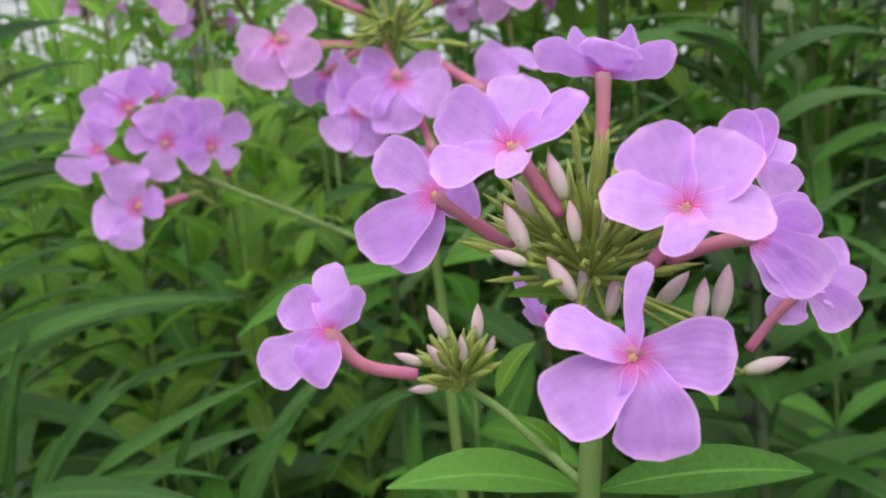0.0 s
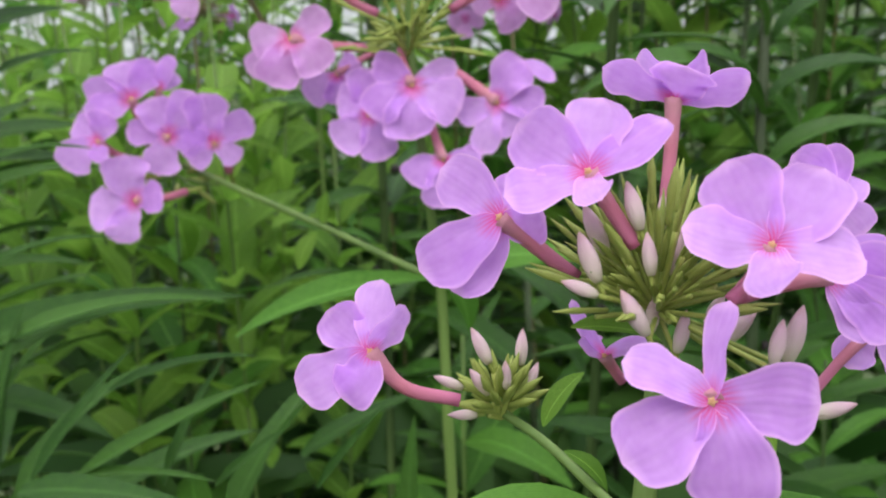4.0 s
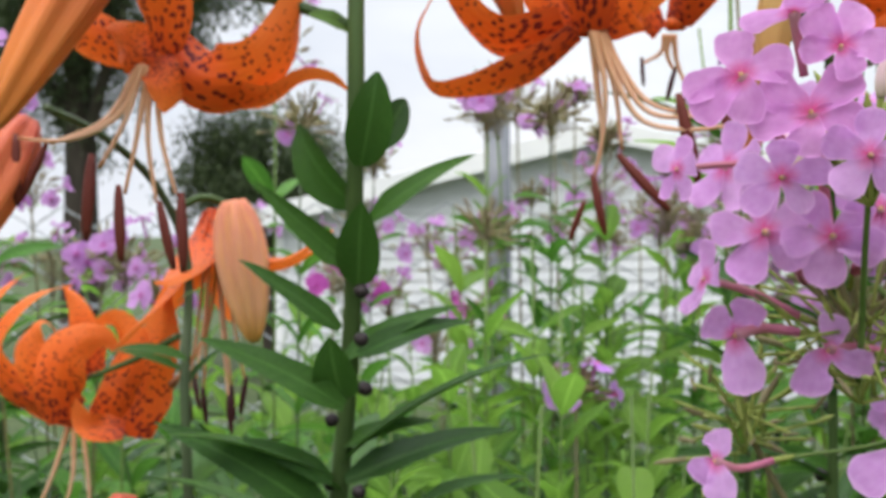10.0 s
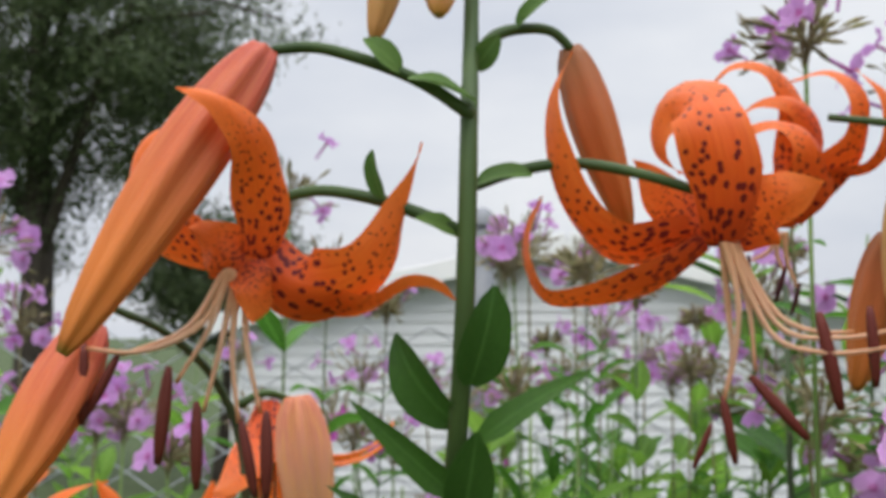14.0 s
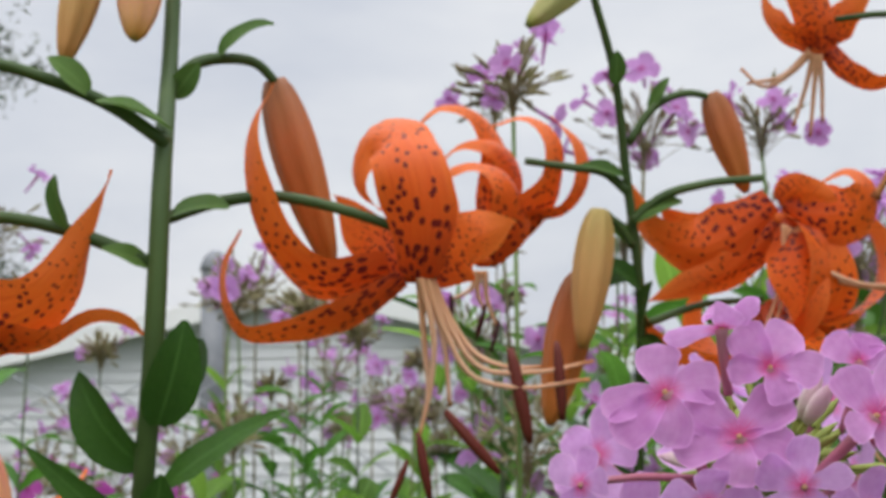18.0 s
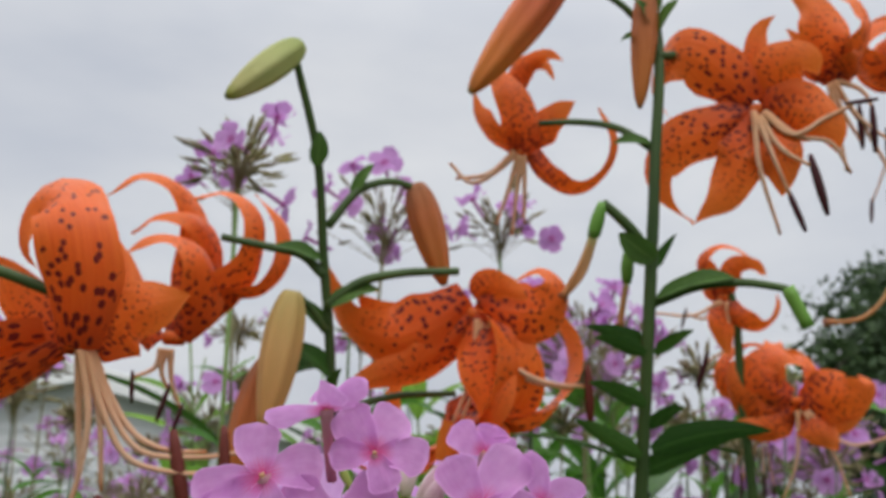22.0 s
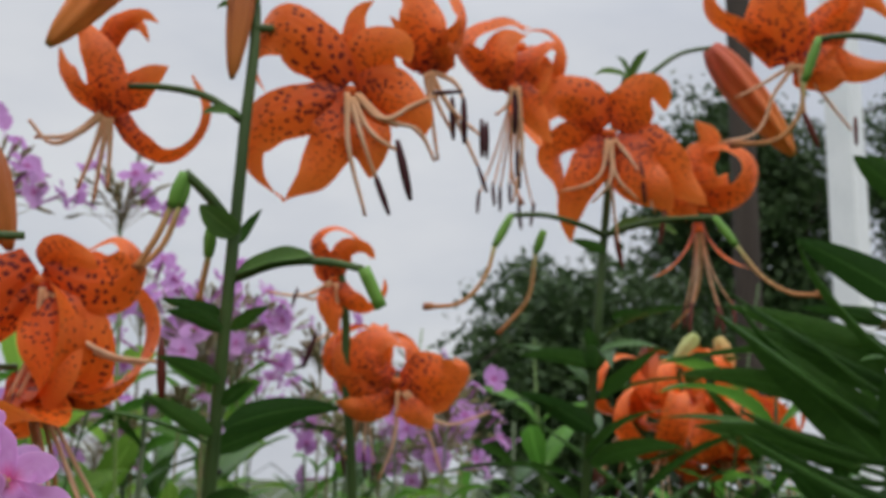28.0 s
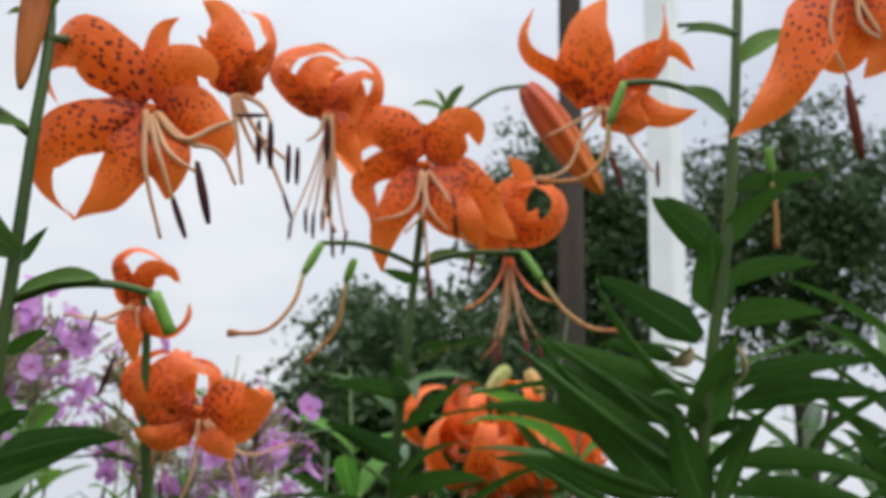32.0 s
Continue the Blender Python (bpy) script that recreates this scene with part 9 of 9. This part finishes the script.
def far_phlox(heart, radius, flowers, seed, mat=None, size=0.017, dry=True, label="garden phlox with lilac flower heads further back", pairs=6, leaf_len=0.075, kinds=None):
    rng = random.Random(seed)
    h = Vector(heart)
    foot = (h.x + rng.uniform(-0.05, 0.05), h.y + rng.uniform(-0.02, 0.06), 0.0)
    p = plant("garden_phlox", foot, label, "phlox", PHLOXES)
    far_head(p, heart, radius, flowers, seed, mat, size, dry)
    phlox_stem(p, foot, h - Vector((0, 0, radius * 0.3)), pairs, leaf_len, seed, kinds, 0.0013, STEM_PHLOX if seed % 2 else STEM_BROWN, 0.02, 0.62)
    return p


DRY = "garden phlox with a faded brown seed head"
far_phlox((-0.0907, 0.4309, 1.4519), 0.030, 5, 101, size=0.015, label=DRY, leaf_len=0.035, pairs=5)
far_phlox((-0.0417, 0.5768, 1.4641), 0.042, 16, 102)
far_phlox((0.0714, 0.6495, 1.4041), 0.050, 18, 103, size=0.015)
far_phlox((0.1908, 0.7230, 1.3500), 0.050, 14, 104)
far_phlox((0.2168, 0.6746, 1.3541), 0.036, 12, 127)
far_phlox((-0.3110, 0.7218, 1.3953), 0.045, 6, 105, label=DRY)
far_phlox((-0.5341, 0.4679, 1.3888), 0.040, 14, 106)
far_phlox((-0.4213, 0.6091, 1.4277), 0.040, 5, 107, label=DRY)
far_phlox((-0.3956, 0.8595, 1.2403), 0.026, 6, 108, PHLOX_HOT, 0.018, True, "garden phlox with a small magenta flower head")
far_phlox((-0.3052, 0.6909, 1.3906), 0.036, 5, 109, label=DRY)
far_phlox((-0.1142, 0.5538, 1.4794), 0.032, 4, 110, size=0.015, label=DRY, leaf_len=0.04)
far_phlox((-0.3101, 0.9498, 1.3485), 0.050, 10, 111, label=DRY)
far_phlox((-0.2362, 0.8776, 1.3116), 0.045, 14, 112)
far_phlox((-0.5009, 0.8602, 1.3055), 0.045, 12, 113)
far_phlox((-0.5337, 0.5664, 1.2880), 0.035, 9, 114)
far_phlox((-0.4310, 0.5061, 1.2756), 0.024, 5, 115)
far_phlox((-0.6493, 0.6162, 1.3477), 0.045, 8, 116, label=DRY)
far_phlox((-0.0973, 0.5327, 1.3077), 0.042, 3, 117, label=DRY)
far_phlox((0.0694, 0.6448, 1.4062), 0.045, 12, 118)
far_phlox((0.0193, 0.6072, 1.4714), 0.036, 8, 119)
far_phlox((-0.2911, 1.0142, 1.3242), 0.050, 12, 120)
far_phlox((-0.1428, 0.7303, 1.3151), 0.045, 4, 121, label=DRY)
far_phlox((-0.3247, 0.7923, 1.4076), 0.040, 6, 122, label=DRY)
far_phlox((-0.5409, 0.5758, 1.2959), 0.035, 6, 123)
far_phlox((-0.4760, 0.9368, 1.2990), 0.032, 8, 124)
far_phlox((-0.4092, 0.6769, 1.2733), 0.030, 5, 125, PHLOX_HOT)
far_phlox((-0.0617, 0.5742, 1.2731), 0.045, 16, 126)
far_phlox((-0.0220, 0.5351, 1.2394), 0.040, 12, 128)
far_phlox((-0.3376, 0.6718, 1.2342), 0.030, 6, 129)
far_phlox((-0.1761, 0.4971, 1.2366), 0.024, 5, 130, PHLOX)


far_phlox((-0.1396, 0.6712, 1.3630), 0.040, 10, 131)
far_phlox((-0.0708, 0.8180, 1.3568), 0.045, 14, 132)
far_phlox((0.0199, 0.8584, 1.3481), 0.045, 12, 133)
far_phlox((0.0798, 0.7079, 1.4196), 0.040, 14, 134)
far_phlox((0.2733, 0.8024, 1.3764), 0.045, 12, 135)
far_phlox((0.0407, 0.7665, 1.4409), 0.042, 14, 136)
far_phlox((0.1278, 0.8585, 1.3763), 0.045, 14, 137)
far_phlox((0.2467, 0.8718, 1.3624), 0.045, 10, 138)
far_phlox((-0.6195, 0.5402, 1.3429), 0.040, 10, 139)
far_phlox((-0.6508, 0.6375, 1.2836), 0.045, 12, 140)
far_phlox((-0.4972, 0.5488, 1.2898), 0.035, 10, 141)
far_phlox((-0.6754, 0.5758, 1.2890), 0.040, 8, 142)


far_phlox((0.0969, 0.7058, 1.4051), 0.058, 16, 143, size=0.014)
far_phlox((0.1559, 0.7151, 1.3671), 0.052, 11, 144, size=0.014)
far_phlox((0.2201, 0.7191, 1.3444), 0.052, 10, 145, size=0.014)


def back_row(count, seed):
    """Thin phlox stems with half-faded heads in front of the fence."""
    rng = random.Random(seed)
    for k in range(count):
        y = rng.uniform(0.68, 1.10)
        x = -0.78 * y + 0.95 * y * (k + rng.uniform(0, 1)) / count
        dry = k % 3 == 1
        far_phlox((x, y, rng.uniform(1.25, 1.31) + 0.06 * (y - 0.68)), rng.uniform(0.026, 0.040), 2 if dry else rng.randint(3, 6), 160 + k, size=0.014, label=DRY if dry else "garden phlox with lilac flower heads further back", pairs=7, leaf_len=0.055)


back_row(15, 17)


def shoot(x, y, top, k, rng):
    """One leafy flowerless stem: lily or phlox by turns."""
    kind = k % 5
    if kind == 4:
        p = plant("lily_shoot", (x, y, 0.0), "leafy lily shoot without flowers", "lily", LILIES)
        pts = lily_stem(p, [(x, y, 0.0), (x + rng.uniform(-0.01, 0.01), y, 0.6), (x + rng.uniform(-0.02, 0.02), y - 0.01, top - 0.05)], 0.0022, STEM_DARK)
        lily_leaves(p, pts, 0.80, top - 0.06, 26, 0.11, k, 0.0, False, 0.45, 0.95)
    else:
        p = plant("phlox_shoot", (x, y, 0.0), "leafy green phlox shoot without flowers", "phlox", PHLOXES)
        bright = kind in (1, 3) or y > 0.66
        near = y < 0.6
        phlox_stem(p, (x + rng.uniform(-0.22, 0.22), y + rng.uniform(-0.02, 0.15), 0.0), (x + rng.uniform(-0.05, 0.05), y + rng.uniform(-0.03, 0.03), top), 11 if near else 9, rng.uniform(0.060, 0.085) if near else rng.uniform(0.065, 0.09), k, BRIGHT_LEAVES if bright and x < 0.1 and not (near and x > -0.1) else PHLOX_LEAVES, 0.0011, STEM_PHLOX if bright else STEM, 0.09, 0.74, (0.15, 1.0) if near else (0.3, 1.5), 0.25)


def thicket():
    rng = random.Random(77)
    total = 116
    for k in range(total):
        y = 0.37 + 1.0 * (k / total) ** 0.9 + rng.uniform(-0.03, 0.03)
        x = rng.uniform(-0.62, 0.40) * (0.50 + 0.62 * y) - 0.20 * y
        top = 1.14 + 0.15 * min(1, (y - 0.36) / 0.45) + rng.uniform(-0.06, 0.05)
        if k % 3 != 1 and y > 0.66:
            continue
        if y > 0.66:
            top -= 0.03
        shoot(x, y, top, k, rng)
    for k in range(44):
        y = rng.uniform(0.58, 1.15)
        x = rng.uniform(-0.05, 0.85) * y
        shoot(x, y, 1.27 + 0.08 * y + rng.uniform(-0.05, 0.03), k + 1, rng)


def fill(tops, seed):
    """Leafy shoots whose tips stand at given places."""
    rng = random.Random(seed)
    for k, t in enumerate(tops):
        shoot(t[0], t[1], t[2] + 0.06, (0, 4, 2)[k % 3] + 5 * (seed + k), rng)


def undergrowth(count, seed):
    """The crowded lower leaves of the bed, under the tops of the shoots."""
    g = np.random.default_rng(seed)
    y = 0.36 + 1.0 * g.uniform(0, 1, count) ** 1.2
    x = g.uniform(-0.66, 0.46, count) * (0.50 + 0.70 * y) - 0.16 * y
    z = 0.50 + (0.54 + 0.04 * np.clip((y - 0.36) / 0.45, 0, 1)) * g.uniform(0, 1, count) ** 0.7
    base = np.stack([x, y, z], 1)
    a = g.uniform(0, 2 * np.pi, count)
    way = np.stack([np.cos(a), np.sin(a), g.uniform(-0.2, 1.0, count)], 1)
    way /= np.linalg.norm(way, axis=1, keepdims=True)
    side = np.cross(way, np.array([0, 0, 1.0]) + g.normal(0, 0.35, (count, 3)))
    side /= np.linalg.norm(side, axis=1, keepdims=True)
    up = np.cross(side, way)
    length = g.uniform(0.045, 0.095, count)[:, None]
    half = length * g.uniform(0.07, 0.15, count)[:, None]
    bend = g.uniform(-0.35, 0.05, count)[:, None]
    rows = []
    for u, w in ((0.0, 0.12), (0.25, 0.85), (0.5, 1.0), (0.75, 0.72), (1.0, 0.03)):
        mid = base + way * length * u + up * length * bend * u * u
        rows += [mid - side * half * w + up * half * w * 0.3, mid, mid + side * half * w + up * half * w * 0.3]
    verts = np.stack(rows, 1).reshape(-1, 3)
    cell = np.array([(3 * k + s, 3 * k + s + 1, 3 * k + s + 4, 3 * k + s + 3) for k in range(4) for s in range(2)])
    faces = (np.arange(count)[:, None, None] * 15 + cell[None]).reshape(-1, 4)
    me = mesh_of("undergrowth", verts.tolist(), faces.tolist(), UNDERGROWTH)
    tagged(new("undergrowth", me), "dense dark green lower leaves of the flower bed", "foliage", kind="stuff")


def young_shoots(tops, seed):
    """Taller phlox shoots with broad yellow-green leaves in front of the fence."""
    rng = random.Random(seed)
    for k, (x, y, top) in enumerate(tops):
        p = plant("phlox_shoot", (x + rng.uniform(-0.05, 0.05), y + rng.uniform(0.0, 0.06), 0.0), "young phlox shoot with broad yellow-green leaves", "phlox", PHLOXES)
        phlox_stem(p, (x + rng.uniform(-0.05, 0.05), y + rng.uniform(0.0, 0.06), 0.0), (x, y, top), 9, rng.uniform(0.042, 0.060), 300 + k, BROAD_LEAVES, 0.0009, STEM_PHLOX, 0.03, 0.84, (0.3, 1.3), 0.35)


young_shoots([(-0.231, 0.416, 1.245), (-0.204, 0.416, 1.289), (-0.178, 0.378, 1.264), (-0.225, 0.490, 1.269), (-0.142, 0.363, 1.253), (-0.165, 0.447, 1.282), (-0.178, 0.512, 1.290), (-0.116, 0.383, 1.255), (-0.130, 0.457, 1.245), (-0.117, 0.466, 1.218), (-0.067, 0.380, 1.209), (-0.242, 0.395, 1.228), (-0.297, 0.555, 1.279), (-0.275, 0.573, 1.327), (-0.214, 0.479, 1.309), (-0.200, 0.503, 1.309), (-0.198, 0.560, 1.300), (-0.204, 0.644, 1.268), (-0.309, 0.524, 1.261), (-0.154, 0.551, 1.250), (-0.393, 0.519, 1.273)], 41)
def faded_shoots(tops, seed):
    """Thin phlox stems with olive leaves and small faded heads in front of the siding."""
    rng = random.Random(seed)
    for k, (x, y, top) in enumerate(tops):
        foot = (x + rng.uniform(-0.04, 0.04), y + rng.uniform(0.0, 0.06), 0.0)
        p = plant("garden_phlox", foot, DRY, "phlox", PHLOXES)
        phlox_stem(p, foot, (x, y, top), 8, rng.uniform(0.040, 0.058), 400 + k, (PHLOX_LEAVES, BROAD_LEAVES, PHLOX_LEAVES)[k % 3], 0.0009, STEM_BROWN if k % 2 else STEM_DARK, 0.03, 0.86, (0.2, 1.3), 0.35)
        far_head(p, (x, y, top + 0.010), rng.uniform(0.018, 0.030), k % 4, 400 + k, size=0.012)


faded_shoots([(-0.380, 0.666, 1.348), (-0.319, 0.718, 1.386), (-0.215, 0.570, 1.364), (-0.231, 0.657, 1.385), (-0.198, 0.778, 1.344), (-0.136, 0.723, 1.416), (-0.129, 0.718, 1.383), (-0.053, 0.621, 1.404), (-0.253, 0.568, 1.301), (-0.295, 0.744, 1.326), (-0.245, 0.748, 1.299), (-0.194, 0.736, 1.311), (-0.159, 0.661, 1.291), (-0.133, 0.808, 1.314), (-0.329, 0.498, 1.359), (0.107, 0.824, 1.398), (0.111, 0.716, 1.418), (0.128, 0.616, 1.390), (0.218, 0.843, 1.386), (0.247, 0.829, 1.403), (0.203, 0.625, 1.369), (-0.264, 0.708, 1.377), (-0.206, 0.639, 1.356), (0.005, 0.701, 1.355), (0.039, 0.770, 1.351), (0.058, 0.642, 1.361), (0.148, 0.747, 1.368), (0.140, 0.586, 1.350), (0.168, 0.603, 1.369), (0.240, 0.747, 1.360)], 43)
undergrowth(6500, 29)
thicket()
fill([(-0.7180, 0.5514, 1.3066), (-0.6358, 0.5416, 1.2682), (-0.7826, 0.6608, 1.3685), (-0.7496, 0.6420, 1.2823), (-0.6357, 0.5893, 1.2615), (-0.7359, 0.7626, 1.2558), (-0.6272, 0.7070, 1.2434), (-0.5810, 0.5053, 1.2405)], 5)
fill([(-0.1523, 0.6710, 1.3718), (-0.1180, 0.6165, 1.3611), (-0.0546, 0.7070, 1.3771), (-0.0598, 0.5578, 1.3524), (0.0282, 0.6443, 1.3698), (0.0030, 0.6002, 1.3527), (0.0671, 0.6573, 1.3779), (0.1644, 0.7290, 1.3641), (-0.1933, 0.8859, 1.3675), (-0.1274, 0.7761, 1.3506), (-0.1057, 0.9750, 1.3738), (-0.0314, 0.7603, 1.3562), (0.0140, 0.9585, 1.3674), (0.0673, 0.8453, 1.3733), (0.1320, 0.9359, 1.3881), (0.1569, 0.8313, 1.3753)], 6)
fill([(0.0144, 0.7881, 1.3915), (0.0577, 0.8830, 1.3840), (0.1133, 0.9657, 1.4089), (0.1342, 0.7479, 1.3708), (0.2052, 0.9332, 1.4002), (0.2284, 0.8215, 1.3727), (0.2963, 0.8988, 1.4006), (0.3020, 0.7947, 1.3689)], 7)
fill([(0.3880, 0.5264, 1.3847), (0.4835, 0.5871, 1.4071), (0.3273, 0.7895, 1.3795), (0.3168, 0.9092, 1.3834), (0.4164, 0.5311, 1.3869), (0.3632, 0.5018, 1.3602)], 8)

# long arching lily leaves low beside the near phlox
sa = plant("lily_shoot", (-0.16, 0.33, 0.0), "lily shoot with long narrow arching leaves", "lily", LILIES)
la = lily_stem(sa, [(-0.16, 0.33, 0.0), (-0.17, 0.33, 0.6), (-0.1642, 0.2361, 1.1150), (-0.1724, 0.2649, 1.1792), (-0.1739, 0.2780, 1.2223)], 0.0026, STEM_DARK)
for a, w, ln in (((-0.1571, 0.2492, 1.1513), (0.921, 0.049, 0.386), 0.105), ((-0.1567, 0.2673, 1.1745), (0.942, 0.121, 0.312), 0.045), ((-0.1666, 0.2853, 1.2055), (0.963, 0.192, 0.187), 0.052), ((-0.1534, 0.2646, 1.1978), (0.902, 0.049, 0.428), 0.05), ((-0.0944, 0.1971, 1.1417), (0.534, 0.176, 0.827), 0.050), ((-0.0928, 0.2138, 1.1250), (0.768, 0.278, 0.577), 0.060), ((-0.0878, 0.1812, 1.1544), (0.192, 0.142, 0.971), 0.035), ((-0.0766, 0.1745, 1.1588), (0.980, -0.101, 0.170), 0.045), ((-0.1556, 0.2966, 1.2330), (0.892, 0.234, 0.387), 0.035), ((-0.0507, 0.2236, 1.1233), (0.380, 0.260, 0.888), 0.055), ((0.0061, 0.1989, 1.1371), (0.071, 0.020, 0.997), 0.036), ((-0.0584, 0.3019, 1.1043), (0.801, 0.259, 0.540), 0.05)):
    leaf(sa, a, w, ln, LILY_LEAVES, (0, -0.5, 0.85), 0, 0.95)
for a, w, ln in (((-0.0830, 0.1852, 1.1900), (0.911, 0.232, 0.341), 0.055), ((-0.0753, 0.1780, 1.1599), (0.528, 0.427, 0.734), 0.038), ((-0.0853, 0.1764, 1.1630), (0.185, 0.326, 0.927), 0.039), ((-0.0652, 0.1807, 1.1605), (0.862, 0.238, 0.447), 0.049), ((-0.0690, 0.1795, 1.1595), (0.974, 0.082, 0.209), 0.037), ((-0.0929, 0.1949, 1.2028), (0.881, 0.115, 0.458), 0.034), ((-0.0931, 0.2021, 1.2270), (0.921, 0.225, 0.319), 0.027), ((-0.0657, 0.1984, 1.1735), (0.897, 0.202, 0.394), 0.039), ((-0.0274, 0.2041, 1.1606), (0.642, 0.099, 0.761), 0.019), ((-0.0876, 0.1873, 1.1733), (0.477, 0.362, 0.801), 0.032), ((-0.0911, 0.1859, 1.1809), (0.858, 0.209, 0.468), 0.037), ((-0.0536, 0.1973, 1.1506), (0.336, 0.349, 0.875), 0.035), ((-0.0189, 0.2089, 1.1464), (0.605, 0.153, 0.781), 0.029), ((-0.0384, 0.1937, 1.1536), (0.760, 0.168, 0.628), 0.026)):
    leaf(sa, a, w, ln, LILY_LEAVES, (0, -0.5, 0.85), 0, 0.55)
